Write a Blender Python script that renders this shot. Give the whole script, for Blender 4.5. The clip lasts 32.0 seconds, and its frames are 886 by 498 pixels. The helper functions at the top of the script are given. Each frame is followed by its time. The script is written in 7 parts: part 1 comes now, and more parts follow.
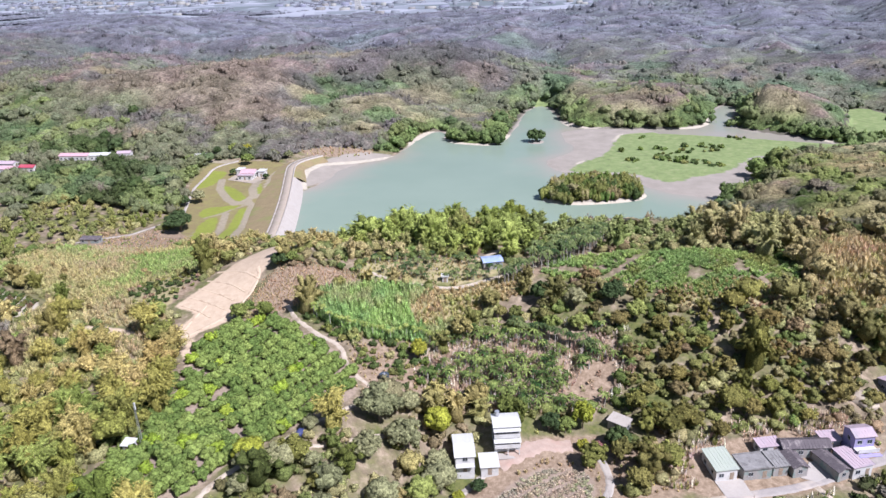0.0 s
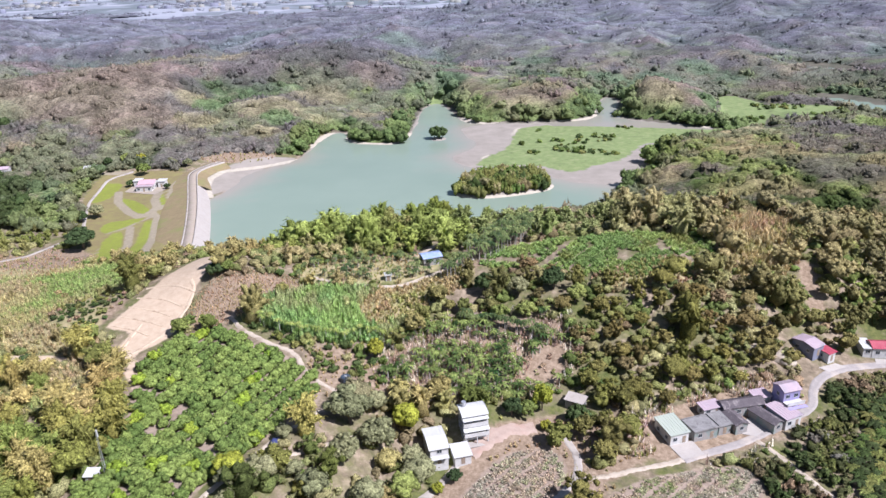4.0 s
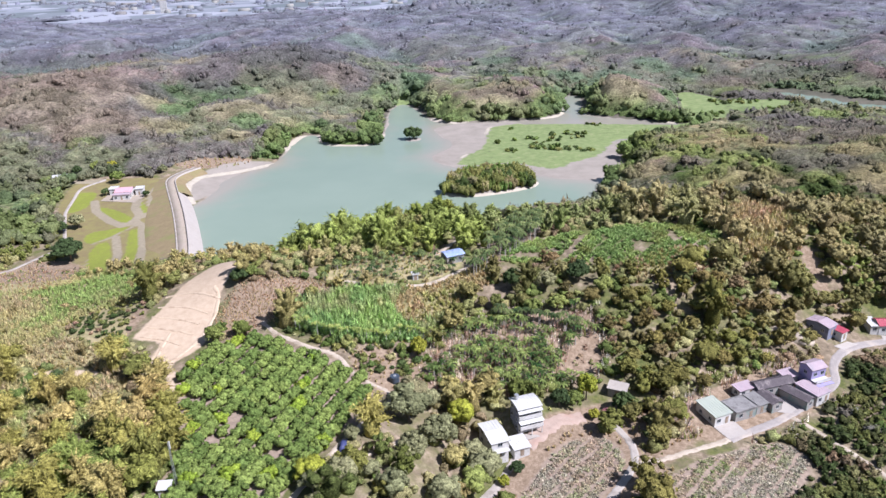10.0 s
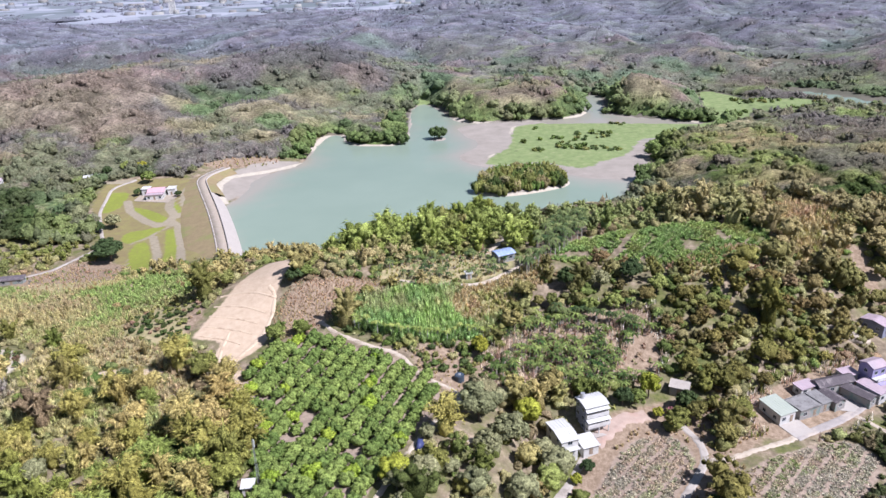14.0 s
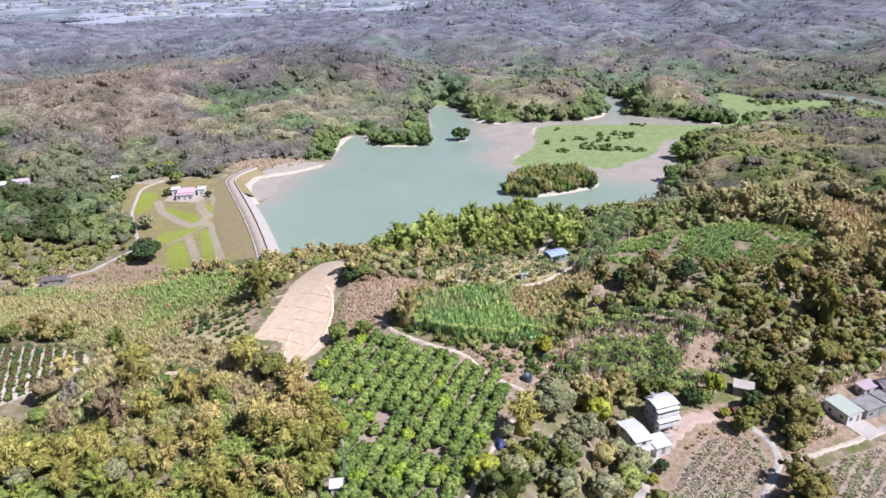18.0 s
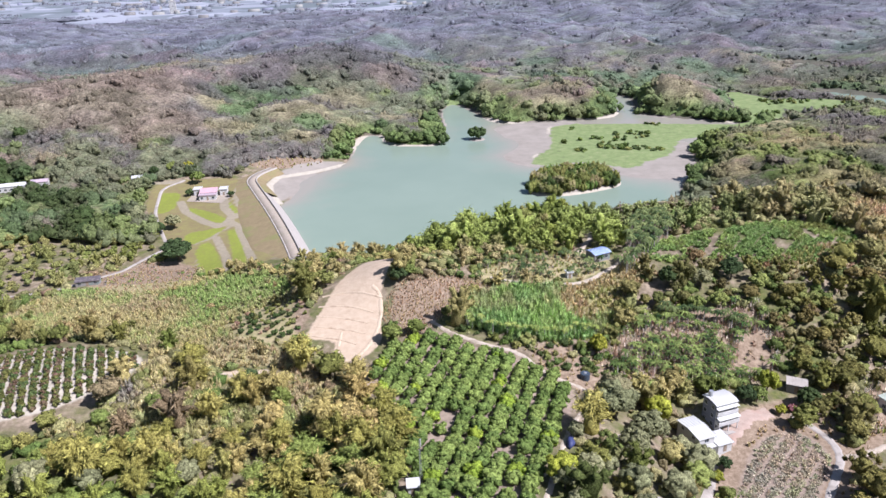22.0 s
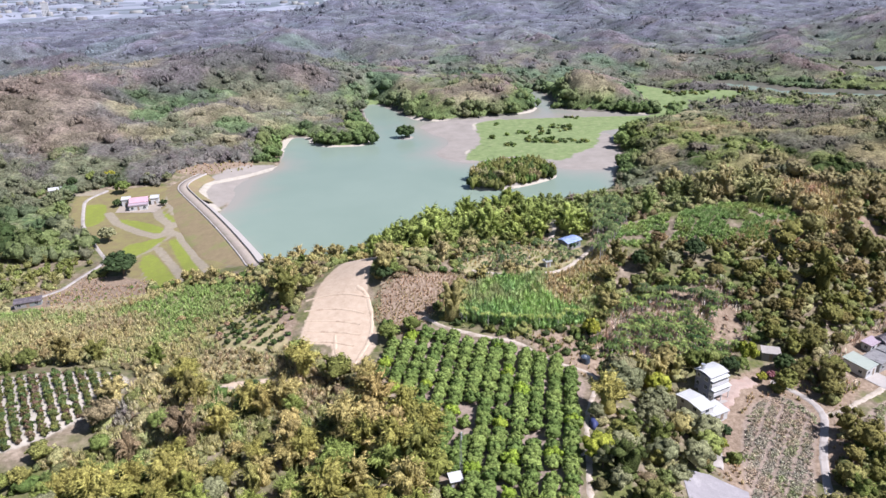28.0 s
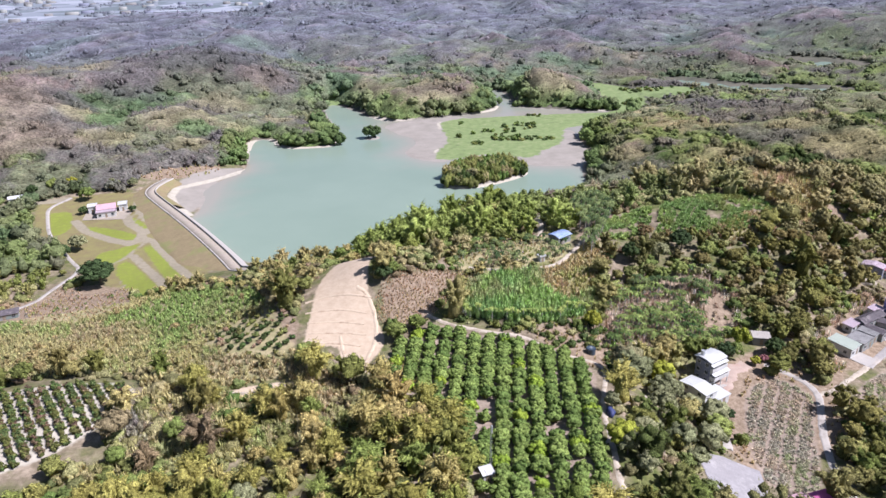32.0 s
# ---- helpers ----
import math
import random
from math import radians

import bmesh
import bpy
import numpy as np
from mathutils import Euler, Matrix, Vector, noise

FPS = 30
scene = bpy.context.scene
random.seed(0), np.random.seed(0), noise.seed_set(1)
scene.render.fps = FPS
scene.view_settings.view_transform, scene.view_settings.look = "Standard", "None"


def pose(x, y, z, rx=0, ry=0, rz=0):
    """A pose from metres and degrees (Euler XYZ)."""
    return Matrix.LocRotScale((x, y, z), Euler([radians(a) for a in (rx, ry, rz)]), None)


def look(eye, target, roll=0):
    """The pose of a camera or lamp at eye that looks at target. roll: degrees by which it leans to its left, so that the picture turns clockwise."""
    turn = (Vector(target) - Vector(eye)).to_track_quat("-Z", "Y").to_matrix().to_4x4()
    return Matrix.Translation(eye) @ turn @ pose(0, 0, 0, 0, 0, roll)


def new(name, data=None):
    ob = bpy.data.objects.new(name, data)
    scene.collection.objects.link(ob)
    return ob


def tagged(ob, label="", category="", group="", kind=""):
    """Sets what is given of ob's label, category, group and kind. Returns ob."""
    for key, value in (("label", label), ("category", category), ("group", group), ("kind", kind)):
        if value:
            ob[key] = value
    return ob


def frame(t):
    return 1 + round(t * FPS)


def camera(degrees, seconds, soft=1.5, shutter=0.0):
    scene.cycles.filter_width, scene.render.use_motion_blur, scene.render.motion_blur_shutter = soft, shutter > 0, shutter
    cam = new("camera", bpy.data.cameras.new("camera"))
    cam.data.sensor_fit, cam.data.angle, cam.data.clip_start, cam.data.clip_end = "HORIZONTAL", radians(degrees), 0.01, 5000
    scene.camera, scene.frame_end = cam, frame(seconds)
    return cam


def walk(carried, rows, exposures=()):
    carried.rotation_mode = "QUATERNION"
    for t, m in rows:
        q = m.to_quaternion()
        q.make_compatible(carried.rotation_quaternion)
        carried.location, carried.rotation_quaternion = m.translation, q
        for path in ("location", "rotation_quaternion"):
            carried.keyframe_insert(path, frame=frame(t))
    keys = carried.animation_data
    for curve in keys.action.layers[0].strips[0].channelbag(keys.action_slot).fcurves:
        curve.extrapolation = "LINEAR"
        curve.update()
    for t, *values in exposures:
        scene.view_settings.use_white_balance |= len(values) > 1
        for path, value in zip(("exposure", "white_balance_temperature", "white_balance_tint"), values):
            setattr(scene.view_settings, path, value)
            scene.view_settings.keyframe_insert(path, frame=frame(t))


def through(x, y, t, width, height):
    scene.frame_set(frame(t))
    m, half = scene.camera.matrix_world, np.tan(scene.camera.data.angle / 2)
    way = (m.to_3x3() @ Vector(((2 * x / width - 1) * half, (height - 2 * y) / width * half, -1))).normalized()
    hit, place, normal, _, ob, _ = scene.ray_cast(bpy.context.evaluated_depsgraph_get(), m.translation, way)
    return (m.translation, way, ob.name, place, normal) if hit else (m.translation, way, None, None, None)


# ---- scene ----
cam = camera(63.69, 32.0)
# seconds, eye, a point looked at, roll
PATH = [
    (0, (82.38, -40.96, 124.55), (50.33, 45.89, 86.74), -1.72),
    (0.5, (80.23, -42.06, 124.7), (50.1, 45.44, 86.82), -1.73),
    (1, (77.39, -43.13, 124.65), (49.85, 45.19, 86.7), -1.77),
    (1.5, (75.63, -44.01, 124.78), (49.65, 44.77, 86.78), -1.79),
    (2, (74.04, -44.96, 125.16), (49.7, 44.24, 87.06), -1.83),
    (2.5, (72.12, -45.93, 125.34), (49.7, 43.73, 87.17), -1.81),
    (3, (69.83, -46.72, 125.38), (49.38, 43.4, 87.17), -1.79),
    (3.5, (67.6, -47.55, 125.49), (49.05, 42.95, 87.2), -1.74),
    (5.5, (58.03, -50.52, 125.67), (47.47, 41.15, 87.14), -1.65),
    (6, (56.32, -50.83, 125.58), (46.91, 40.97, 87.06), -1.62),
    (6.5, (54.4, -51.25, 125.5), (46.14, 40.66, 86.98), -1.61),
    (7, (51.52, -51.77, 125.44), (43.63, 40.2, 86.97), -1.60),
    (7.5, (48.87, -52.23, 125.43), (40.94, 39.74, 86.99), -1.63),
    (8, (45.85, -52.61, 125.49), (37.88, 39.37, 87.07), -1.67),
    (8.5, (44.01, -52.98, 125.45), (36.02, 39.01, 87.06), -1.67),
    (9, (42.08, -53.22, 125.61), (34.08, 38.77, 87.2), -1.67),
    (9.5, (39.42, -53.5, 125.77), (31.36, 38.47, 87.35), -1.69),
    (10, (37.12, -53.82, 125.86), (29.09, 38.16, 87.43), -1.66),
    (10.5, (35.26, -54.15, 126.03), (27.21, 37.81, 87.59), -1.68),
    (11, (33.3, -54.4, 126.13), (25.28, 37.57, 87.7), -1.69),
    (11.5, (31.18, -54.53, 126.15), (23.1, 37.43, 87.7), -1.71),
    (12, (28.86, -54.81, 126.22), (20.74, 37.15, 87.77), -1.70),
    (12.5, (26.48, -55.01, 126.28), (18.35, 36.93, 87.8), -1.74),
    (13, (24.08, -55.23, 126.36), (15.84, 36.69, 87.86), -1.77),
    (13.5, (22.21, -55.38, 126.28), (13.97, 36.55, 87.79), -1.78),
    (14, (20.24, -55.56, 126.22), (11.93, 36.39, 87.8), -1.82),
    (14.5, (17.73, -55.69, 126.19), (9.44, 36.27, 87.79), -1.84),
    (16.5, (8.32, -56.52, 126.31), (0.19, 35.49, 88.0), -1.70),
    (17, (6.33, -56.73, 126.22), (-1.74, 35.32, 87.98), -1.67),
    (17.5, (4.31, -56.87, 126.3), (-3.69, 35.18, 88.06), -1.64),
    (18, (0.7, -57.22, 126.5), (-7.03, 34.84, 88.22), -1.62),
    (18.5, (-1.12, -57.27, 126.48), (-8.79, 34.8, 88.21), -1.61),
    (19, (-2.99, -57.49, 126.52), (-10.65, 34.59, 88.26), -1.61),
    (19.5, (-5.27, -57.49, 126.54), (-12.95, 34.56, 88.23), -1.62),
    (20, (-8.45, -57.79, 126.65), (-16.12, 34.25, 88.33), -1.61),
    (20.5, (-10.3, -57.91, 126.68), (-17.96, 34.14, 88.35), -1.60),
    (21, (-12.07, -58.14, 126.8), (-19.77, 33.9, 88.46), -1.60),
    (21.5, (-14.93, -58.32, 126.83), (-22.56, 33.72, 88.48), -1.62),
    (22, (-16.93, -58.41, 126.77), (-23.59, 33.71, 88.42), -1.57),
    (22.5, (-18.8, -58.68, 126.85), (-24.06, 33.5, 88.44), -1.52),
    (23, (-21.15, -58.79, 126.77), (-24.68, 33.45, 88.31), -1.50),
    (23.5, (-23.22, -58.8, 126.64), (-25.73, 33.47, 88.18), -1.45),
    (24, (-25.55, -58.95, 126.6), (-27.04, 33.34, 88.13), -1.41),
    (24.5, (-27.57, -58.97, 126.47), (-28.1, 33.34, 88.03), -1.43),
    (25, (-30.21, -59.12, 126.53), (-29.37, 33.16, 88.01), -1.44),
    (25.5, (-32.49, -58.93, 126.34), (-30.56, 33.32, 87.81), -1.39),
    (27.5, (-42.84, -58.82, 126.22), (-35.98, 33.16, 87.59), -1.34),
    (28, (-44.89, -58.64, 126.05), (-37.09, 33.26, 87.42), -1.28),
    (28.5, (-47.34, -58.59, 126.06), (-38.42, 33.2, 87.38), -1.27),
    (29, (-50.14, -58.42, 125.98), (-39.97, 33.23, 87.28), -1.28),
    (29.5, (-51.99, -58.19, 125.93), (-41.01, 33.36, 87.22), -1.23),
    (30, (-53.84, -58.12, 126.12), (-42.06, 33.32, 87.39), -1.26),
    (30.5, (-55.61, -58.1, 126.15), (-43.03, 33.23, 87.42), -1.23),
    (31, (-57.24, -58.09, 126.18), (-43.91, 33.13, 87.44), -1.24),
    (31.5, (-59.19, -57.95, 126.0), (-44.98, 33.16, 87.3), -1.24),
    (32, (-61.29, -57.69, 126.01), (-46.18, 33.26, 87.26), -1.18),
]
walk(cam, [(t, look(eye, target, roll)) for t, eye, target, roll in PATH],
     [(0.0, 0.66, 5780, 21), (32.0, 0.66, 5780, 21)])

# ---------------------------------------------------------------- light
SUN_AZ, SUN_EL = radians(112), radians(51)      # azimuth clockwise from +y
world = bpy.data.worlds.new("sky")
world.use_nodes = True
scene.world = world
wn = world.node_tree
sky = wn.nodes.new("ShaderNodeTexSky")
sky.sky_type = "NISHITA"
sky.sun_disc = False
sky.sun_elevation, sky.sun_rotation = SUN_EL, SUN_AZ
sky.air_density, sky.dust_density = 1.2, 1.0
wn.nodes["Background"].inputs["Strength"].default_value = 0.05
wn.links.new(sky.outputs[0], wn.nodes["Background"].inputs["Color"])
sun = new("sun", bpy.data.lights.new("sun", "SUN"))
sun.data.energy, sun.data.angle, sun.data.color = 5.0, radians(0.55), (1.0, 0.965, 0.91)
sun_way = Vector((math.sin(SUN_AZ) * math.cos(SUN_EL), math.cos(SUN_AZ) * math.cos(SUN_EL), math.sin(SUN_EL)))
sun.matrix_world = look(sun_way * 900, (0, 0, 0))

# ---------------------------------------------------------------- materials
def mat(name, rough=0.8, spec=0.3, metal=0.0):
    m = bpy.data.materials.new(name)
    m.use_nodes = True
    b = m.node_tree.nodes["Principled BSDF"]
    b.inputs["Roughness"].default_value = rough
    b.inputs["Metallic"].default_value = metal
    b.inputs["Specular IOR Level"].default_value = spec
    return m, m.node_tree, b


def node(nt, kind, **inputs):
    n = nt.nodes.new(kind)
    for key, value in inputs.items():
        n.inputs[key.replace("_", " ")].default_value = value
    return n


def noise_tex(nt, scale, detail=5.0, rough=0.6, coord=None):
    n = node(nt, "ShaderNodeTexNoise", Scale=scale, Detail=detail, Roughness=rough)
    if coord is None:
        coord = nt.nodes.new("ShaderNodeTexCoord").outputs["Object"]
    nt.links.new(coord, n.inputs["Vector"])
    return n.outputs["Fac"]


def math_node(nt, op, a, b=0.0, clamp=False):
    n = nt.nodes.new("ShaderNodeMath")
    n.operation, n.use_clamp = op, clamp
    for i, v in enumerate((a, b)):
        if isinstance(v, (int, float)):
            n.inputs[i].default_value = v
        else:
            nt.links.new(v, n.inputs[i])
    return n.outputs[0]


def mix_node(nt, fac, a, b, mode="MIX"):
    n = nt.nodes.new("ShaderNodeMix")
    n.data_type, n.blend_type = "RGBA", mode
    for i, v in ((0, fac), (6, a), (7, b)):
        if isinstance(v, (int, float)):
            n.inputs[i].default_value = v
        elif isinstance(v, tuple):
            n.inputs[i].default_value = (*v, 1.0)
        else:
            nt.links.new(v, n.inputs[i])
    return n.outputs[2]


def ramp_node(nt, fac, *stops):
    n = nt.nodes.new("ShaderNodeValToRGB")
    while len(n.color_ramp.elements) < len(stops):
        n.color_ramp.elements.new(0.5)
    for e, (p, c) in zip(n.color_ramp.elements, stops):
        e.position, e.color = p, (*c, 1.0)
    nt.links.new(fac, n.inputs[0])
    return n.outputs[0]


def bump(nt, b, height, strength, distance):
    n = node(nt, "ShaderNodeBump", Strength=strength, Distance=distance)
    nt.links.new(height, n.inputs["Height"])
    nt.links.new(n.outputs[0], b.inputs["Normal"])


def surface(name, low, high, scale=0.5, rough=0.85, stain=None, stain_scale=0.12, relief=0.02, spec=0.3, metal=0.0):
    """A surface of two shades with grain, larger stains and fine relief."""
    m, nt, b = mat(name, rough, spec, metal)
    fine = noise_tex(nt, scale * 8, 6, 0.65)
    broad = noise_tex(nt, scale, 4, 0.6)
    mixed = math_node(nt, "ADD", math_node(nt, "MULTIPLY", fine, 0.5), math_node(nt, "MULTIPLY", broad, 0.5))
    col = ramp_node(nt, mixed, (0.32, low), (0.68, high))
    if stain:
        s = noise_tex(nt, stain_scale, 5, 0.7)
        col = mix_node(nt, ramp_node(nt, s, (0.5, (0, 0, 0)), (0.66, (1, 1, 1))), col, stain)
    nt.links.new(col, b.inputs["Base Color"])
    bump(nt, b, fine, 0.5, relief)
    return m


def foliage(name, tint=None, spread=0.3, through=0.08, rough=0.7, grain=2.6, mottling=0.65):
    """Leaves: the colour comes from the plant's own tint, varied leaf by leaf."""
    m, nt, b = mat(name, rough, 0.08)
    if tint is None:
        a = nt.nodes.new("ShaderNodeAttribute")
        a.attribute_name = "tint"
        base = a.outputs["Color"]
    else:
        oi = nt.nodes.new("ShaderNodeObjectInfo")
        base = mix_node(nt, oi.outputs["Random"], tint[0], tint[1])
    g = nt.nodes.new("ShaderNodeNewGeometry")
    k = math_node(nt, "ADD", math_node(nt, "MULTIPLY", g.outputs["Random Per Island"], 2 * spread), 1 - spread)
    mottle = noise_tex(nt, grain, 4, 0.8)
    n = nt.nodes.new("ShaderNodeMapRange")
    for i, v in enumerate((0.36, 0.64, 1.0 - mottling, 1.0 + mottling)):
        n.inputs[i + 1].default_value = v
    nt.links.new(mottle, n.inputs[0])
    k = math_node(nt, "MULTIPLY", k, n.outputs[0])
    bump(nt, b, mottle, 1.0, 0.9 / grain)
    n = nt.nodes.new("ShaderNodeVectorMath")
    n.operation = "SCALE"
    nt.links.new(base, n.inputs[0])
    nt.links.new(k, n.inputs[3])
    nt.links.new(n.outputs[0], b.inputs["Base Color"])
    tr = nt.nodes.new("ShaderNodeBsdfTranslucent")
    nt.links.new(n.outputs[0], tr.inputs["Color"])
    mx = nt.nodes.new("ShaderNodeMixShader")
    mx.inputs[0].default_value = through
    out = nt.nodes["Material Output"]
    nt.links.new(b.outputs[0], mx.inputs[1])
    nt.links.new(tr.outputs[0], mx.inputs[2])
    nt.links.new(mx.outputs[0], out.inputs["Surface"])
    return m


# ---------------------------------------------------------------- plan
LAKE = [(-100, 240), (-116, 269), (-133, 303), (-129, 318), (-131, 339), (-132, 356), (-122, 374), (-112, 387), (-110, 407), (-113, 435),
        (-112, 470), (-100, 470), (-92, 441), (-72, 434), (-48, 438), (-53, 498), (-59, 552), (-55, 592), (-41, 576), (-24, 524), (-5, 502),
        (30, 508), (90, 522), (87, 568), (97, 620), (110, 612), (103, 535), (120, 520), (175, 500), (175, 470), (125, 440), (112, 405),
        (112, 375), (95, 352), (84, 312), (60, 285), (10, 262), (-40, 248), (-80, 234)]
MUD = [(-17, 483), (-5, 502), (22, 508), (60, 510), (60, 440), (75, 378), (46, 380), (25, 386), (9, 378), (-12, 405), (-2, 420), (4, 440)]
MUD_EAST = [(70, 420), (104, 440), (124, 448), (116, 416), (112, 372), (93, 352), (70, 358), (61, 362), (46, 378)]
GREEN = [(30, 495), (52, 502), (120, 500), (168, 494), (188, 500), (190, 480), (150, 458), (116, 451), (104, 409), (80, 390), (75, 377), (63, 377), (47, 393), (11, 382), (9, 398),
         (27, 431), (27, 467)]
ISLAND = [(3, 324), (6, 345), (21, 366), (42, 370), (58, 356), (60, 342), (45, 331), (22, 321)]
QUARRY = [(-72.5, 123.5), (-72, 126), (-70, 139), (-68.5, 150), (-66, 159), (-61, 167), (-57, 175), (-53, 178), (-47, 175), (-46, 172), (-50, 160), (-51.5, 150), (-52, 139), (-50, 131), (-48.5, 122), (-53, 114), (-58, 109), (-61, 109.5), (-62, 112), (-62, 122), (-63.5, 123)]
QUARRY_NECK = [(-59, 112), (-55, 108), (-50, 103), (-44, 97)]
ORCHARD = [(-52, 109), (-45, 121), (-36, 127), (-24, 122), (-10, 116.5), (8, 102), (-1.5, 81), (-6, 65), (-10, 45), (-36, 45), (-35, 70), (-41, 86), (-47, 98)]
FIELD = [(-175, 110), (-150, 116), (-138, 116), (-119, 115), (-113, 107), (-119.5, 96), (-127, 86.5), (-140, 82), (-175, 70)]
PLOT = [(38, 73), (49, 95), (56, 101), (65, 104), (69, 96), (68, 89), (62, 82), (55, 70), (46, 55), (34, 60)]
PLOT_EAST = [(74, 85), (90, 98), (112, 108), (118, 98), (100, 78), (80, 70)]
CROP = [(138, 112), (146, 126), (155, 140), (166, 147), (182, 151), (240, 159), (230, 80), (148, 80), (136, 96)]
VERGE = [(98, 99), (110, 107.5), (122, 114), (131, 125), (139, 134), (143, 145), (156, 154), (180, 158), (240, 166), (230, 78), (140, 70), (108, 66), (96, 74)]
CANE = [(-29, 137), (-20, 145), (-6, 151), (8, 151), (22, 146), (18, 129), (5, 124), (-5, 123), (-20, 127)]
BROWN_SLOPE = [(-49, 136), (-46, 147), (-38, 151), (-26, 154), (-17, 153), (-16, 147), (-25, 145), (-30, 137), (-36, 130), (-45, 125)]
GREEN_FIELD = [(36, 174), (36, 184), (42, 195), (54, 197), (62, 200), (74, 201), (88, 208), (108, 208), (119, 200), (119, 190), (102, 173), (84, 169), (66, 172), (56, 177), (46, 172)]
YOUNG = [(-73, 146), (-90, 151), (-104, 141), (-93, 124), (-74, 118)]
PALMS = [(24, 160), (26, 171), (33, 188), (40, 224), (50, 231), (56, 206), (46, 190), (37, 172), (31, 161)]
PALM_SLOPE = [(-25, 159), (-17, 151), (-5, 153), (12, 157), (24, 166), (25, 176), (12, 180), (-2, 174), (-14, 170)]
BANANA = [(19, 131), (34, 142), (52, 149), (72, 151), (68, 132), (60, 123), (48, 119), (28, 112), (16, 114)]
HAMLET = [(88, 103), (84, 112), (90, 122), (100, 128), (116, 138), (128, 142), (138, 139), (134, 128), (120, 117), (104, 107)]
YARD = [(51, 105), (52, 110), (58, 113), (69, 112), (66, 107), (56, 104)]
LAWN = [(-110, 226), (-128, 262), (-150, 312), (-163, 350), (-190, 345), (-216, 340), (-207, 300), (-188, 275), (-172, 252), (-158, 232), (-140, 210), (-122, 206)]
BARE_BROWN = [(-186, 206), (-178, 222), (-165, 230), (-148, 224), (-140, 211), (-138, 196), (-144, 187), (-160, 183), (-180, 190)]
LUSH = [[(-206, 324), (-205, 320), (-195, 324), (-191, 311), (-188, 298), (-191, 288), (-195, 290)], [(-187, 302), (-172, 297), (-162, 289), (-150, 278), (-149, 276), (-155, 274), (-169, 285)],
        [(-169, 262), (-160, 267), (-151, 272), (-150, 270), (-154, 251), (-161, 247)], [(-149, 267), (-144, 271), (-134, 249), (-119, 210), (-124, 208), (-139, 246)],
        [(-156, 243), (-152, 257), (-124, 200), (-129, 183), (-148, 227)], [(-147, 284), (-143, 290), (-136, 271), (-142, 269)], [(-164, 312), (-150, 293), (-151, 286), (-162, 300)],
        [(-157, 357), (-150, 340), (-136, 314), (-141, 311), (-152, 334)]]
PALE = [([(-165, 346), (-163, 323), (-155, 304), (-148, 294), (-147, 288), (-152, 282)], 1.7), ([(-169, 320), (-160, 297), (-152, 286), (-151, 277)], 2.4),
        ([(-151, 277), (-155, 272), (-164, 278), (-180, 293), (-189, 308)], 2.3), ([(-149, 271), (-154, 255), (-158, 248)], 0.9), ([(-151, 258), (-138, 235), (-123, 201)], 2.0),
        ([(-143, 269), (-132, 247), (-119, 218)], 2.0), ([(-150, 230), (-140, 211), (-126, 182)], 0.8), ([(-148, 223), (-148, 202)], 0.8), ([(-202, 340), (-214, 336), (-226, 334)], 3.0),
        ([(-150, 277), (-143, 272)], 2.4)]
ROAD = [(70, 92), (77, 94), (97.6, 105.7), (114.6, 116), (121, 121), (128, 127), (136.5, 133.5), (138, 141), (141.5, 147), (149, 154.5), (160, 159.5), (176, 162.5), (240, 172)]
LANE = [(66, 111), (69, 107), (71.5, 100), (71, 92), (65, 83), (60, 75), (53, 60), (47, 30)]
FARM_PATH = [(-35, 133), (-29, 127.5), (-23, 124.5), (-17, 121), (-9, 118.5), (-4, 112), (2, 106.5), (9, 104), (9, 98), (1, 82), (-3, 66), (-7, 52), (-9, 30)]
YARD_LANE = [(42, 96), (40, 92), (38, 87), (35.5, 81), (32, 74)]
DAM_ROAD = [(-200, 342), (-208, 329), (-204, 314), (-197, 293), (-189, 278), (-176, 256), (-169, 245), (-175, 229), (-180, 209), (-191, 192), (-215, 176)]
DAM_LINE = [(-98, 208), (-104, 222), (-111, 239), (-131, 281), (-154, 324), (-162, 340), (-161, 354), (-155, 367)]
BEACH = [(-146, 308), (-128, 312), (-122, 340), (-124, 372), (-108, 392), (-113, 402), (-134, 392), (-150, 376), (-152, 350), (-150, 330)]
SAND_RIM = [(-134, 311), (-143, 324), (-148, 340), (-147, 355), (-136, 365), (-121, 380), (-110, 393)]
MEADOW = [(178, 484), (182, 500), (180, 523), (190, 570), (190, 606), (204, 626), (218, 607), (230, 577), (222, 540), (212, 514), (206, 488), (188, 478)]
WETLAND = [(226, 584), (250, 576), (282, 579), (281, 540), (258, 512), (222, 512)]
CLEARED = [(-172, 368), (-166, 384), (-152, 395), (-134, 397), (-124, 391), (-136, 378), (-150, 368)]
FIELD_TRACK = [(117, 118), (122.9, 111.4), (126.3, 105.5), (130.7, 99.5), (136, 90), (140, 78)]
POND = [(283, 622), (296, 620), (318, 598), (332, 566), (362, 556), (410, 535), (410, 512), (360, 534), (322, 541), (304, 572), (288, 602)]
VALLEY = [(205, 490), (215, 570), (250, 560), (295, 605), (320, 555), (365, 545), (430, 515)]
FAR_PONDS = [[(322, 806), (336, 804), (354, 766), (342, 758)], [(486, 704), (502, 700), (528, 646), (466, 642), (474, 668)]]
DRY_YARD = [(40, 88), (44, 100), (52, 112), (70, 119), (86, 116), (90, 104), (80, 96), (74, 80), (60, 66), (54, 70), (36, 60), (30, 70)]
TANK_YARD = [(1, 106), (-6, 117), (-4, 122), (6, 123), (15, 126), (22, 121), (22, 113), (19, 104), (9, 100)]
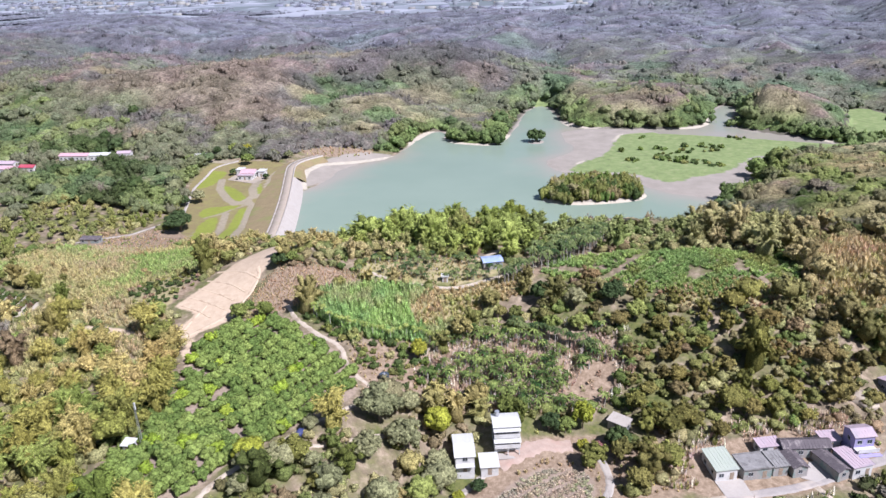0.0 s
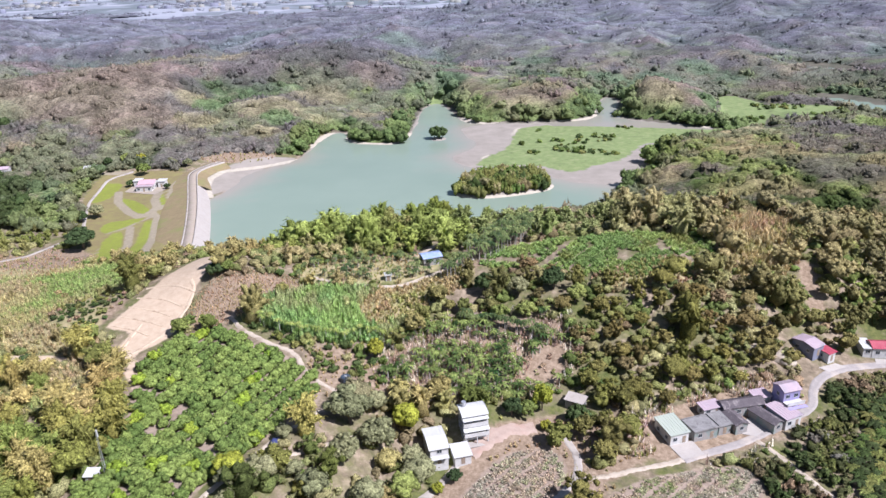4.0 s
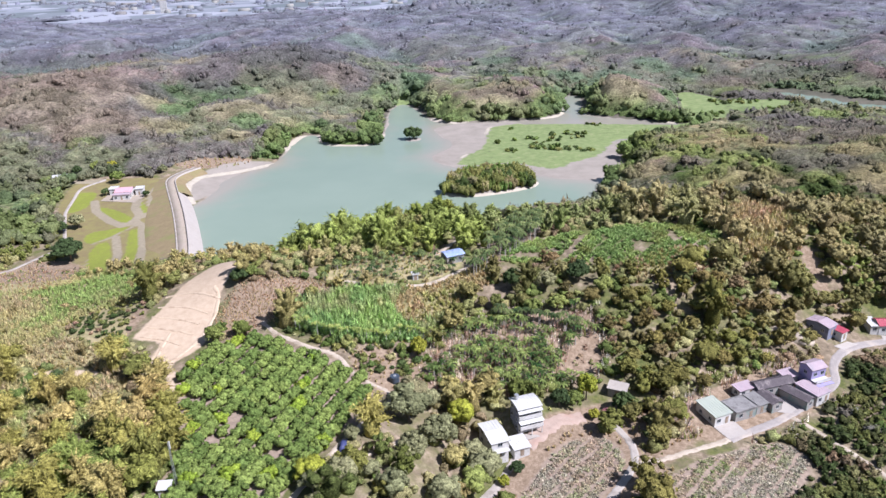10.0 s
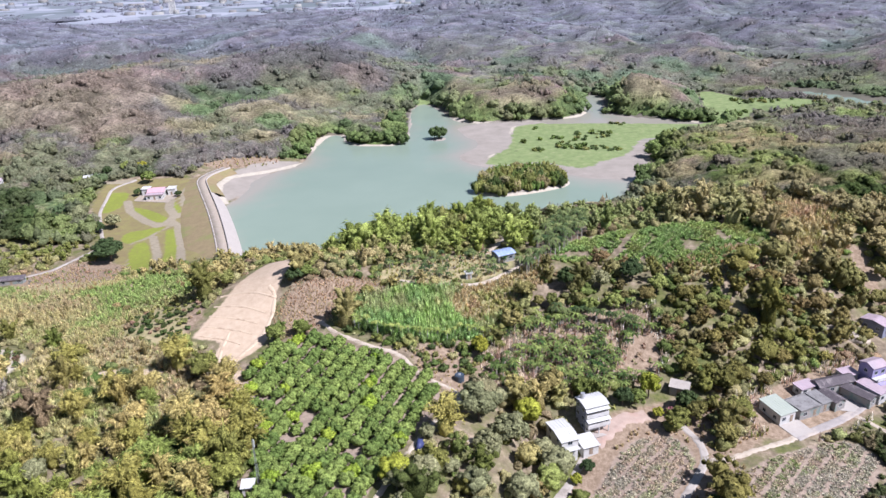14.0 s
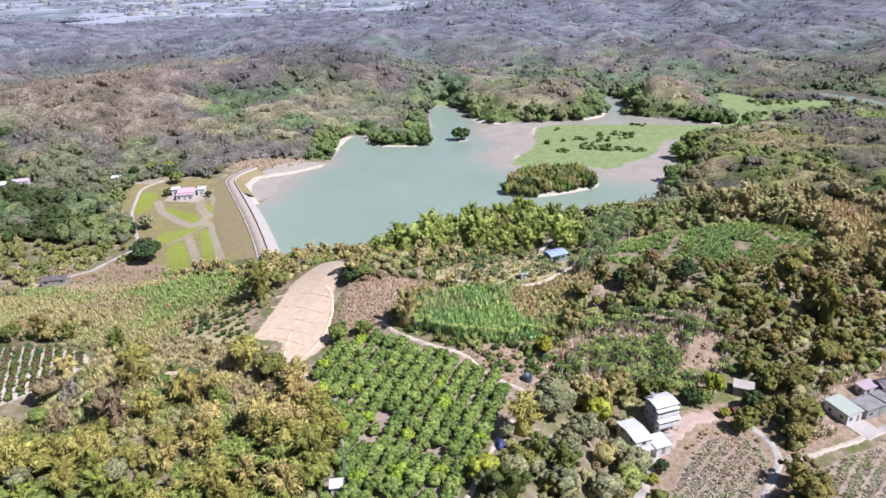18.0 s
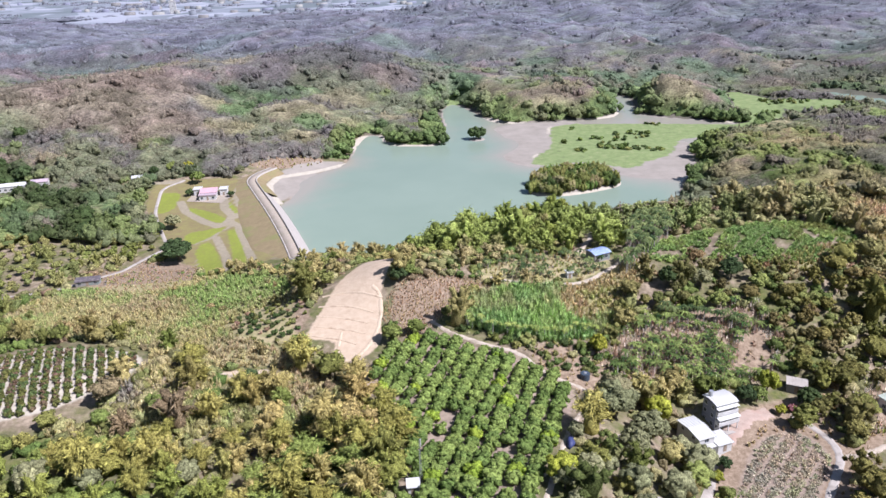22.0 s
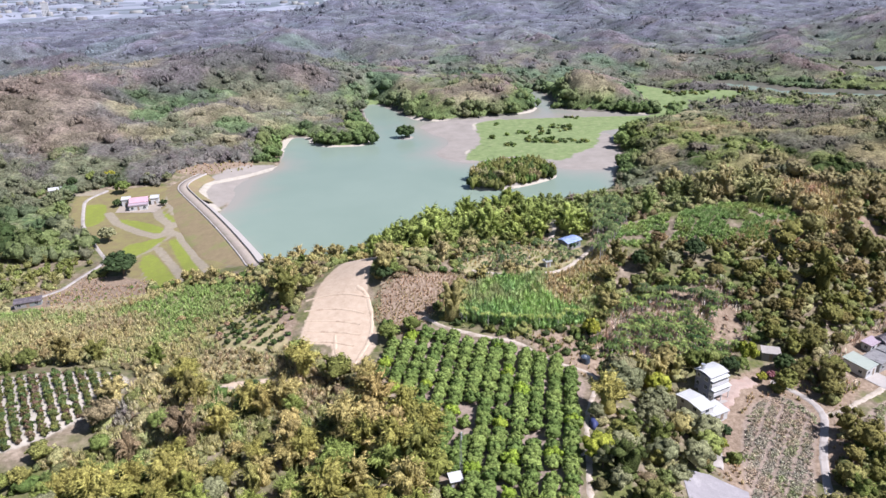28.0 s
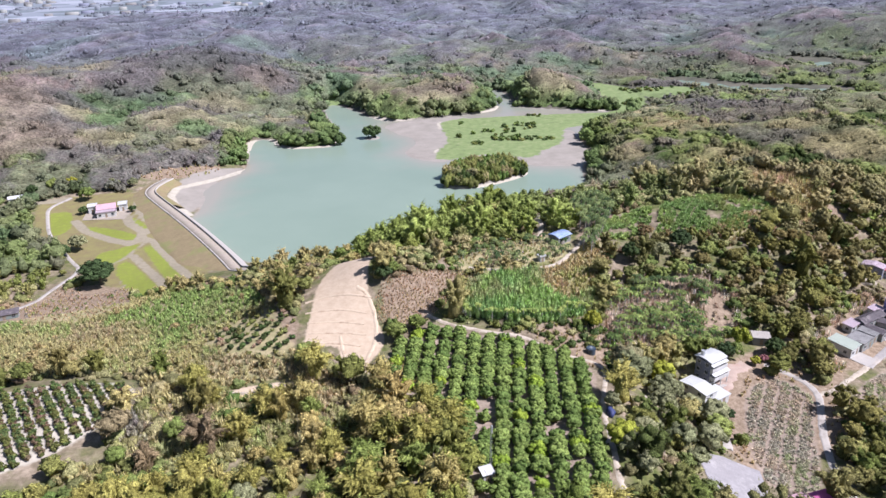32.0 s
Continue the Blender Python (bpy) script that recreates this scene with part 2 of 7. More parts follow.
DRY_RIDGE = [(4, 137), (4, 147), (11, 154), (17, 158), (26, 167), (34, 175), (37, 170), (31, 158), (25, 147), (15, 135), (9, 133)]
GOLDEN = [(122, 186), (120, 224), (140, 246), (156, 240), (157, 222), (146, 197), (131, 183)]
UNDER_FIELD = [(75, 168), (84, 172), (98, 180), (118, 186), (112, 176), (94, 167), (80, 163)]
SCAR = [(145, 200), (152, 199), (153, 186), (151, 175), (146, 174), (147, 187)]
INLET_HEAD = [(-66, 580), (-64, 606), (-50, 616), (-38, 604), (-38, 584), (-52, 578)]
TERRACE = [(-93, 104), (-90, 107.5), (-76, 109), (-70, 106), (-74, 103.5), (-88, 102.5)]
GRASSY = [(-190, 124), (-190, 188), (-172, 193), (-130, 203), (-104, 186), (-84, 160), (-77, 128), (-70, 116), (-78, 110), (-92, 109), (-110, 119), (-140, 123), (-156, 125)]


def smooth01(a, lo, hi):
    k = np.clip((a - lo) / (hi - lo), 0, 1)
    return k * k * (3 - 2 * k)


def rounded(poly, times=2):
    p = np.array(poly, float)
    for _ in range(times):
        q = np.roll(p, -1, 0)
        p = np.stack([0.75 * p + 0.25 * q, 0.25 * p + 0.75 * q], 1).reshape(-1, 2)
    return p


def inside_by(poly, x, y):
    """Metres by which points lie inside a closed outline; negative outside."""
    p = rounded(poly)
    q = np.roll(p, -1, 0)
    best, within = np.full(x.shape, 1e9), np.zeros(x.shape, bool)
    for (ax, ay), (bx, by) in zip(p, q):
        dx, dy = bx - ax, by - ay
        k = np.clip(((x - ax) * dx + (y - ay) * dy) / (dx * dx + dy * dy + 1e-9), 0, 1)
        best = np.minimum(best, (x - ax - k * dx) ** 2 + (y - ay - k * dy) ** 2)
        cross = (ay > y) != (by > y)
        within ^= cross & (x < ax + (y - ay) * dx / (dy if abs(dy) > 1e-9 else 1e-9))
    return np.where(within, 1, -1) * np.sqrt(best)


def near_line(line, x, y):
    """Metres from points to an open line."""
    p = np.array(line, float)
    best = np.full(x.shape, 1e9)
    for (ax, ay), (bx, by) in zip(p[:-1], p[1:]):
        dx, dy = bx - ax, by - ay
        k = np.clip(((x - ax) * dx + (y - ay) * dy) / (dx * dx + dy * dy + 1e-9), 0, 1)
        best = np.minimum(best, (x - ax - k * dx) ** 2 + (y - ay - k * dy) ** 2)
    return np.sqrt(best)


def value_noise(x, y, size, seed):
    u, v = x / size, y / size
    i, j = np.floor(u).astype(np.int64), np.floor(v).astype(np.int64)
    fu, fv = u - i, v - j
    fu, fv = fu * fu * (3 - 2 * fu), fv * fv * (3 - 2 * fv)

    def h(a, b):
        n = (a * 374761393 + b * 668265263 + seed * 1442695041) & 0x7FFFFFFF
        n = ((n ^ (n >> 13)) * 1274126177) & 0x7FFFFFFF
        return ((n ^ (n >> 16)) & 0xFFFF) / 65535.0

    return (h(i, j) * (1 - fu) + h(i + 1, j) * fu) * (1 - fv) + (h(i, j + 1) * (1 - fu) + h(i + 1, j + 1) * fu) * fv


# heights of the land: x, y, z
HIGH_NEAR = [(-47, 157, 30), (-53, 142, 26), (-60, 114, 20.5), (-34, 131, 22.5), (-33, 60, 20.5), (-13, 73, 21.5), (-5, 61, 22), (12, 87, 18),
             (44, 104, 7), (34, 96, 7.8), (68, 98, 6.5), (60, 116, 8), (-112, 105, 22), (-146, 116, 21.5), (-49, 67, 19), (-100, 70, 18),
             (-150, 60, 17), (-110, 150, 15), (-180, 160, 10), (-210, 110, 15), (-80, 185, 19), (-60, 195, 14), (50, 50, 7), (28, 62, 9.5), (30, 42, 8.5), (0, 20, 16),
             (-80, 0, 15), (100, 60, 4)]
HIGH_EAST = [(97, 111, 5), (126, 132, 5), (162, 165, 5.5), (146, 190, 18), (97, 172, 26), (156, 208, 23), (56, 181, 25), (19, 170, 26),
             (0, 207, 20), (60, 225, 22), (95, 300, 3), (150, 290, 13), (230, 320, 16), (250, 200, 8), (200, 120, 4), (120, 240, 22),
             (105, 140, 9), (80, 135, 12), (30, 140, 20), (140, 60, 3.5)]
HIGH_WEST = [(-155, 222, 0.8), (-178, 310, 2.2), (-215, 262, 1.5), (-260, 330, 4), (-135, 212, 3), (-111, 399, 1), (-217, 507, 15), (-273, 531, 38),
             (-300, 420, 22), (-340, 590, 24), (-170, 430, 10), (-130, 470, 7), (-200, 350, 5), (-300, 230, 3), (-230, 190, 4), (-330, 300, 4), (-380, 260, 4), (-420, 360, 6), (-350, 370, 6), (-480, 300, 5)]
HIGH_NORTH = [(-5, 526, 5), (-80, 540, 6), (-70, 460, 2), (142, 558, 17), (122, 545, 9), (162, 535, 9), (258, 655, 5), (375, 549, 4), (50, 590, 14), (-150, 610, 38), (60, 545, 7),
              (200, 480, 4), (180, 400, 10), (140, 360, 12), (-30, 640, 18), (150, 600, 8), (280, 450, 7), (-420, 760, 12), (-300, 720, 10), (-130, 720, 12), (-520, 560, 30), (-450, 480, 30), (-560, 700, 10)]
HIGH_FAR = [(-293, 483, 38), (-237, 548, 37), (-359, 518, 30), (-256, 580, 34), (-330, 640, 14), (-420, 600, 12), (-160, 485, 16), (-360, 745, 16), (-383, 971, 20), (-308, 895, 19), (-152, 773, 15), (-106, 880, 27),
            (-90, 755, 4), (-55, 690, 5), (77, 818, 12), (202, 746, 14), (229, 670, 1), (351, 743, 8), (532, 1076, 12), (9, 724, 4), (122, 1061, 13), (211, 1104, 4), (34, 959, 10), (-313, 1080, 12), (-600, 900, 6)]
KNOTS = np.array(HIGH_NEAR + HIGH_EAST + HIGH_WEST + HIGH_NORTH + HIGH_FAR, float)


def _kernel(x, y):
    return np.sqrt((x[:, None] - KNOTS[:, 0]) ** 2 + (y[:, None] - KNOTS[:, 1]) ** 2 + 12.0 ** 2)


BEND = np.linalg.solve(-_kernel(KNOTS[:, 0], KNOTS[:, 1]) - 1.5 * np.eye(len(KNOTS)), KNOTS[:, 2] - 12)


def land(x, y):
    """Height of the ground."""
    x, y = np.asarray(x, float).ravel(), np.asarray(y, float).ravel()
    far = np.sqrt(((x[:, None] - KNOTS[:, 0]) ** 2 + (y[:, None] - KNOTS[:, 1]) ** 2).min(1))
    w = 1 - smooth01(far, 50, 200)
    ridge = 1 - np.abs(2 * value_noise(x, y, 210, 5) - 1)
    hills = 2 + 42 * value_noise(x, y, 420, 3) * (0.35 + value_noise(x, y, 900, 8)) * (0.3 + 0.7 * ridge) + 16 * (value_noise(x, y, 95, 9) - 0.4)
    plain = smooth01(y - 0.5 * (x + 700), 1230, 1600)
    hills = hills * (1 - plain) - 18 * plain
    z = w * (12 - _kernel(x, y) @ BEND) + (1 - w) * hills
    rough = np.maximum(np.maximum(smooth01(y, 420, 560), smooth01(-x, 235, 330) * smooth01(y - 0.2 * (x + 300), 370, 450)), smooth01(x, 150, 240) * smooth01(y, 150, 230)) * (1 - plain)
    rough = rough * (1 - 0.55 * smooth01(x, 130, 190) * (1 - smooth01(y, 440, 520)))
    rough = rough * (1 - 0.85 * np.exp(-((x - 300) ** 2 + (y - 480) ** 2) / 80.0 ** 2))
    spur = 24 - 12 * smooth01(-x, 90, 200) * (1 - smooth01(y, 600, 700)) - 8 * smooth01(y, 750, 1000)
    z = z + rough * (spur * (1 - np.abs(2 * value_noise(x, y, 105, 15) - 1)) + 9 * value_noise(x, y, 48, 16) - 0.5 * spur - 3.5)
    z = z + (value_noise(x, y, 22, 11) - 0.5) * 1.6 + (value_noise(x, y, 8, 12) - 0.5) * 0.5
    z = np.minimum(z, 1.5 + 0.32 * np.maximum(near_line(VALLEY, x, y) - 16, 0))
    wet = inside_by(LAKE, x, y) + (value_noise(x, y, 14, 21) - 0.5) * 3.0
    shore = 0.15 + np.maximum(z - 0.15, 0.5) * smooth01(-wet, 1, 26) + np.clip(-wet, 0, 10) * 0.06
    z = np.where(wet > 0, -np.minimum(0.10 * wet, 2.5), shore)
    for poly in [POND] + FAR_PONDS:
        s = inside_by(poly, x, y)
        z = np.where(s > 0, -0.5, np.minimum(z, 0.8 + 0.07 * np.maximum(-s - 3, 0) + 0.3 * np.maximum(-s - 60, 0)))
    z = np.where(inside_by(MEADOW, x, y) > 0, np.minimum(z, 1.2), z)
    for poly, top in ((MUD, 0.22), (MUD_EAST, 0.18), (GREEN, 0.5)):
        s = inside_by(poly, x, y) + (value_noise(x, y, 9, 22) - 0.5) * 4.0
        z = np.maximum(z, np.clip(s * 0.06, -3, top))
    s = inside_by(ISLAND, x, y)
    z = np.maximum(z, np.clip(s * 0.35, -3, 3.0))
    s = 6 - np.hypot(x + 27, y - 455)
    z = np.maximum(z, np.clip(s * 0.3, -3, 1.0))
    return z


def grid_axis(lo, hi, core_lo, core_hi, step, grow=1.09):
    mid = list(np.arange(core_lo, core_hi + 0.1, step))
    d, a = step, core_hi
    while a < hi:
        d *= grow
        a += d
        mid.append(a)
    d, a = step, core_lo
    while a > lo:
        d *= grow
        a -= d
        mid.insert(0, a)
    return np.array(mid)


GX = grid_axis(-5500, 5500, -230, 250, 2.6, 1.10)
GY = grid_axis(-600, 6000, 35, 540, 2.6, 1.08)
XX, YY = np.meshgrid(GX, GY)
ZZ = land(XX, YY).reshape(XX.shape)


def ground_at(x, y):
    """Height of the ground sheet as built."""
    x, y = np.asarray(x, float), np.asarray(y, float)
    i = np.clip(np.searchsorted(GX, x) - 1, 0, len(GX) - 2)
    j = np.clip(np.searchsorted(GY, y) - 1, 0, len(GY) - 2)
    u, v = (x - GX[i]) / (GX[i + 1] - GX[i]), (y - GY[j]) / (GY[j + 1] - GY[j])
    return (ZZ[j, i] * (1 - u) + ZZ[j, i + 1] * u) * (1 - v) + (ZZ[j + 1, i] * (1 - u) + ZZ[j + 1, i + 1] * u) * v


def mesh_from(name, verts, faces, material=None, smooth=False):
    """A mesh from arrays; faces is an array of triangles or of quads."""
    me = bpy.data.meshes.new(name)
    verts, faces = np.asarray(verts, np.float32), np.asarray(faces, np.int32)
    k = faces.shape[1]
    me.vertices.add(len(verts))
    me.vertices.foreach_set("co", verts.ravel())
    me.loops.add(faces.size)
    me.loops.foreach_set("vertex_index", faces.ravel())
    me.polygons.add(len(faces))
    me.polygons.foreach_set("loop_start", np.arange(0, faces.size, k, dtype=np.int32))
    if np.any(smooth):
        me.polygons.foreach_set("use_smooth", np.broadcast_to(np.asarray(smooth, bool), (len(faces),)).copy())
    me.update(calc_edges=True)
    if material:
        me.materials.append(material)
    return me


def add_field(me, name, values):
    a = me.attributes.new(name, "FLOAT", "POINT")
    a.data.foreach_set("value", np.asarray(values, np.float32))


def grid_faces(rows, cols):
    a = (np.arange(rows - 1)[:, None] * cols + np.arange(cols - 1)[None, :]).ravel()
    return np.stack([a, a + 1, a + cols + 1, a + cols], 1)


# ---------------------------------------------------------------- ground and water
def ground_material():
    m, nt, b = mat("ground", 0.95, 0.15)

    def field(name):
        a = nt.nodes.new("ShaderNodeAttribute")
        a.attribute_name = name
        return a.outputs["Fac"]

    def edge(value, rag=2.0, scale=0.5, sharp=0.8):
        n = math_node(nt, "MULTIPLY", math_node(nt, "SUBTRACT", noise_tex(nt, scale, 5, 0.65), 0.5), 2 * rag)
        return math_node(nt, "ADD", math_node(nt, "MULTIPLY", math_node(nt, "ADD", value, n), sharp), 0.5, True)

    litter = ramp_node(nt, noise_tex(nt, 0.35, 8, 0.7), (0.30, (0.10, 0.08, 0.055)), (0.5, (0.22, 0.175, 0.12)), (0.7, (0.40, 0.32, 0.235)))
    weeds = ramp_node(nt, noise_tex(nt, 0.6, 8, 0.7), (0.3, (0.05, 0.07, 0.02)), (0.7, (0.17, 0.17, 0.06)))
    patch = ramp_node(nt, noise_tex(nt, 0.06, 6, 0.65), (0.44, (0, 0, 0)), (0.6, (1, 1, 1)))
    col = mix_node(nt, patch, litter, weeds)
    floor = ramp_node(nt, noise_tex(nt, 0.05, 8, 0.7), (0.35, (0.075, 0.078, 0.055)), (0.65, (0.145, 0.13, 0.10)))
    col = mix_node(nt, math_node(nt, "ADD", field("woodland"), 0.5, True), col, floor)
    lawn = ramp_node(nt, noise_tex(nt, 0.25, 8, 0.7), (0.35, (0.19, 0.148, 0.08)), (0.65, (0.225, 0.205, 0.08)))
    col = mix_node(nt, edge(field("lawn"), 3), col, lawn)
    lush = ramp_node(nt, noise_tex(nt, 0.5, 8, 0.7), (0.25, (0.205, 0.195, 0.06)), (0.5, (0.195, 0.225, 0.042)), (0.75, (0.255, 0.285, 0.05)))
    col = mix_node(nt, edge(field("lush"), 1.2, 0.5, 0.8), col, lush)
    pale = ramp_node(nt, noise_tex(nt, 0.6, 7, 0.7), (0.3, (0.235, 0.20, 0.14)), (0.7, (0.31, 0.27, 0.195)))
    col = mix_node(nt, edge(field("pale"), 0.6, 0.8, 1.2), col, pale)
    dry = ramp_node(nt, noise_tex(nt, 0.7, 8, 0.75), (0.3, (0.135, 0.096, 0.064)), (0.48, (0.24, 0.178, 0.122)), (0.7, (0.39, 0.305, 0.222)))
    col = mix_node(nt, edge(field("dry"), 2.5, 0.3, 0.6), col, dry)
    sand = ramp_node(nt, noise_tex(nt, 0.4, 7, 0.65), (0.3, (0.37, 0.33, 0.26)), (0.7, (0.50, 0.45, 0.365)))
    mud = ramp_node(nt, noise_tex(nt, 0.09, 7, 0.65), (0.3, (0.245, 0.22, 0.185)), (0.7, (0.325, 0.29, 0.25)))
    col = mix_node(nt, edge(field("mud"), 4.0, 0.12, 0.45), col, mud)
    marsh = ramp_node(nt, noise_tex(nt, 0.2, 8, 0.7), (0.3, (0.135, 0.165, 0.075)), (0.5, (0.185, 0.24, 0.095)), (0.62, (0.23, 0.265, 0.12)), (0.75, (0.32, 0.305, 0.18)))
    col = mix_node(nt, edge(field("marsh"), 6.0, 0.13, 0.6), col, marsh)
    earth = ramp_node(nt, noise_tex(nt, 0.5, 8, 0.7), (0.3, (0.41, 0.315, 0.22)), (0.7, (0.52, 0.415, 0.305)))
    col = mix_node(nt, edge(field("earth"), 1.0, 0.8, 1.5), col, earth)
    soil = ramp_node(nt, noise_tex(nt, 0.8, 8, 0.7), (0.3, (0.215, 0.165, 0.125)), (0.7, (0.37, 0.295, 0.23)))
    col = mix_node(nt, edge(field("soil"), 1.2, 0.6, 1.2), col, soil)
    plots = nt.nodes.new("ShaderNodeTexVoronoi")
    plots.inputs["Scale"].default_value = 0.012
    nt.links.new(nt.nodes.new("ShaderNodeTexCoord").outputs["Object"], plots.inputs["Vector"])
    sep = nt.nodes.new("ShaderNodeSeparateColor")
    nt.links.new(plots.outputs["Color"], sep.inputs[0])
    # field plots in bluish grey, distance haze painted into their colours
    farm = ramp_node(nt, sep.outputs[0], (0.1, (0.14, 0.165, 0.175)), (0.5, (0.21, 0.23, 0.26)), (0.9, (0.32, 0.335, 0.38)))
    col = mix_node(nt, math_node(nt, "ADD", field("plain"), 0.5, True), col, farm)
    straw = ramp_node(nt, noise_tex(nt, 0.3, 8, 0.7), (0.35, (0.20, 0.20, 0.085)), (0.6, (0.36, 0.30, 0.17)))
    col = mix_node(nt, edge(field("straw"), 2.5, 0.3, 0.6), col, straw)
    col = mix_node(nt, edge(field("sand"), 1.0, 0.5, 1.2), col, sand)
    nt.links.new(col, b.inputs["Base Color"])
    bump(nt, b, noise_tex(nt, 1.2, 8, 0.7), 0.6, 0.25)
    return m


def build_ground():
    x, y, z = XX.ravel(), YY.ravel(), ZZ.ravel()
    me = mesh_from("ground", np.stack([x, y, z], 1), grid_faces(len(GY), len(GX)), ground_material(), True)
    lake = inside_by(LAKE, x, y)
    cut = lambda v: np.clip(v, -20, 20)
    rim = 2.2 - near_line(SAND_RIM, x, y)
    flats = np.maximum(np.maximum(inside_by(MUD, x, y), inside_by(MUD_EAST, x, y)), inside_by(GREEN, x, y))
    beach = np.where((y < 395) & (x < -100), -9, 2.6 - np.abs(lake + 1.2)) - np.clip(flats + 3, 0, 9) - 5 * smooth01(value_noise(x, y, 45, 71), 0.35, 0.6)
    isle = np.where(y < 352, 1.6 - np.abs(inside_by(ISLAND, x, y) - 0.6), -9)
    add_field(me, "sand", np.maximum.reduce([rim, beach, 1.3 - np.abs(inside_by(GREEN, x, y) + 1.6) - 9 * (x > 45) - 4 * smooth01(value_noise(x, y, 20, 73), 0.45, 0.65), isle, np.clip(inside_by(FIELD, x, y), -9, 9)]))
    add_field(me, "straw", cut(np.maximum.reduce([inside_by(k, x, y) for k in (GRASSY, DRY_RIDGE, GOLDEN, UNDER_FIELD, PALM_SLOPE)])))
    add_field(me, "woodland", cut(np.maximum((y - 470) / 20, (-x - 330) / 20)))
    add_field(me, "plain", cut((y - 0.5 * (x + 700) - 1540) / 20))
    add_field(me, "mud", cut(np.maximum(np.maximum(lake + 1, inside_by(BEACH, x, y) - 4), np.maximum(inside_by(MUD, x, y), inside_by(MUD_EAST, x, y)))))
    add_field(me, "marsh", cut(np.maximum.reduce([inside_by(k, x, y) for k in (GREEN, MEADOW, WETLAND, INLET_HEAD)])))
    add_field(me, "earth", cut(np.maximum(inside_by(QUARRY, x, y), np.maximum(2.2 - near_line(QUARRY_NECK, x, y), inside_by(TERRACE, x, y)))))
    soil = inside_by(ORCHARD, x, y)
    for poly in (PLOT, PLOT_EAST, CROP):
        soil = np.maximum(soil, inside_by(poly, x, y))
    add_field(me, "soil", cut(soil))
    add_field(me, "dry", cut(np.maximum(np.maximum(inside_by(BROWN_SLOPE, x, y), np.maximum(inside_by(BANANA, x, y), inside_by(YOUNG, x, y))), np.maximum(inside_by(BARE_BROWN, x, y), np.maximum.reduce([inside_by(HAMLET, x, y), inside_by(TANK_YARD, x, y), inside_by(DRY_YARD, x, y), inside_by(SCAR, x, y), inside_by(YARD, x, y), inside_by(PALMS, x, y), inside_by(CLEARED, x, y)])))))
    add_field(me, "lawn", cut(inside_by(LAWN, x, y)))
    lush = np.full(x.shape, -20.0)
    for poly in LUSH:
        lush = np.maximum(lush, inside_by(poly, x, y))
    add_field(me, "lush", cut(lush))
    pale = np.full(x.shape, -20.0)
    for line, half in PALE:
        pale = np.maximum(pale, half - near_line(line, x, y))
    add_field(me, "pale", cut(pale))
    return tagged(new("ground", me), "dry hilly ground with leaf litter, bare earth and mud flats", "ground", kind="structure")


def water_material():
    m, nt, b = mat("water", 0.2, 0.32)
    col = ramp_node(nt, noise_tex(nt, 0.012, 4, 0.6), (0.3, (0.20, 0.258, 0.20)), (0.7, (0.23, 0.288, 0.225)))
    # silt stirred up along the shallows
    a = nt.nodes.new("ShaderNodeAttribute")
    a.attribute_name = "silt"
    silt = math_node(nt, "ADD", a.outputs["Fac"], math_node(nt, "MULTIPLY", math_node(nt, "SUBTRACT", noise_tex(nt, 0.05, 5, 0.65), 0.5), 0.7))
    col = mix_node(nt, ramp_node(nt, silt, (0.15, (0, 0, 0)), (0.95, (1, 1, 1))), col, (0.295, 0.275, 0.225))
    nt.links.new(col, b.inputs["Base Color"])
    b.inputs["IOR"].default_value = 1.33
    bump(nt, b, noise_tex(nt, 1.6, 3, 0.5), 0.06, 0.08)
    return m


def build_water():
    x, y = np.meshgrid(np.linspace(-150, 560, 119), np.linspace(225, 825, 101))
    n, x, y = x.shape, x.ravel(), y.ravel()
    near = np.maximum.reduce([inside_by(MUD, x, y), inside_by(MUD_EAST, x, y), inside_by(GREEN, x, y), inside_by(BEACH, x, y) - 4])
    silt = np.exp(-np.clip(-near - 1, 0, 200) / 13) + (0.45 * smooth01(x, -60, 90) * smooth01(y, 430, 520) + 0.35 * np.exp(-np.clip(inside_by(LAKE, x, y), 0, 90) / 5)) * (x < 230)
    me = mesh_from("water", np.stack([x, y, 0 * x], 1), grid_faces(*n), water_material())
    add_field(me, "silt", np.clip(silt, 0, 1.2))
    tagged(new("water", me), "calm milky turquoise reservoir water", "water", kind="structure")


build_ground()
build_water()
# ---------------------------------------------------------------- plants


def unit(n, rng):
    v = rng.normal(size=(n, 3))
    return v / np.linalg.norm(v, axis=1)[:, None]


def cards(centres, normals, size, rng, long=1.5):
    """One pointed leaf spray a centre."""
    n = len(centres)
    size = np.broadcast_to(np.asarray(size, float), (n,))[:, None]
    side = np.cross(normals, unit(n, rng))
    side /= np.linalg.norm(side, axis=1)[:, None] + 1e-9
    up = np.cross(side, normals)
    a = centres + side * size * 0.55 - up * size * 0.4 * long
    b = centres - side * size * 0.55 - up * size * 0.3 * long
    c = centres + up * size * 0.7 * long + normals * size * 0.15
    v = np.stack([a, b, c], 1).reshape(-1, 3)
    return v, np.arange(3 * n).reshape(-1, 3)


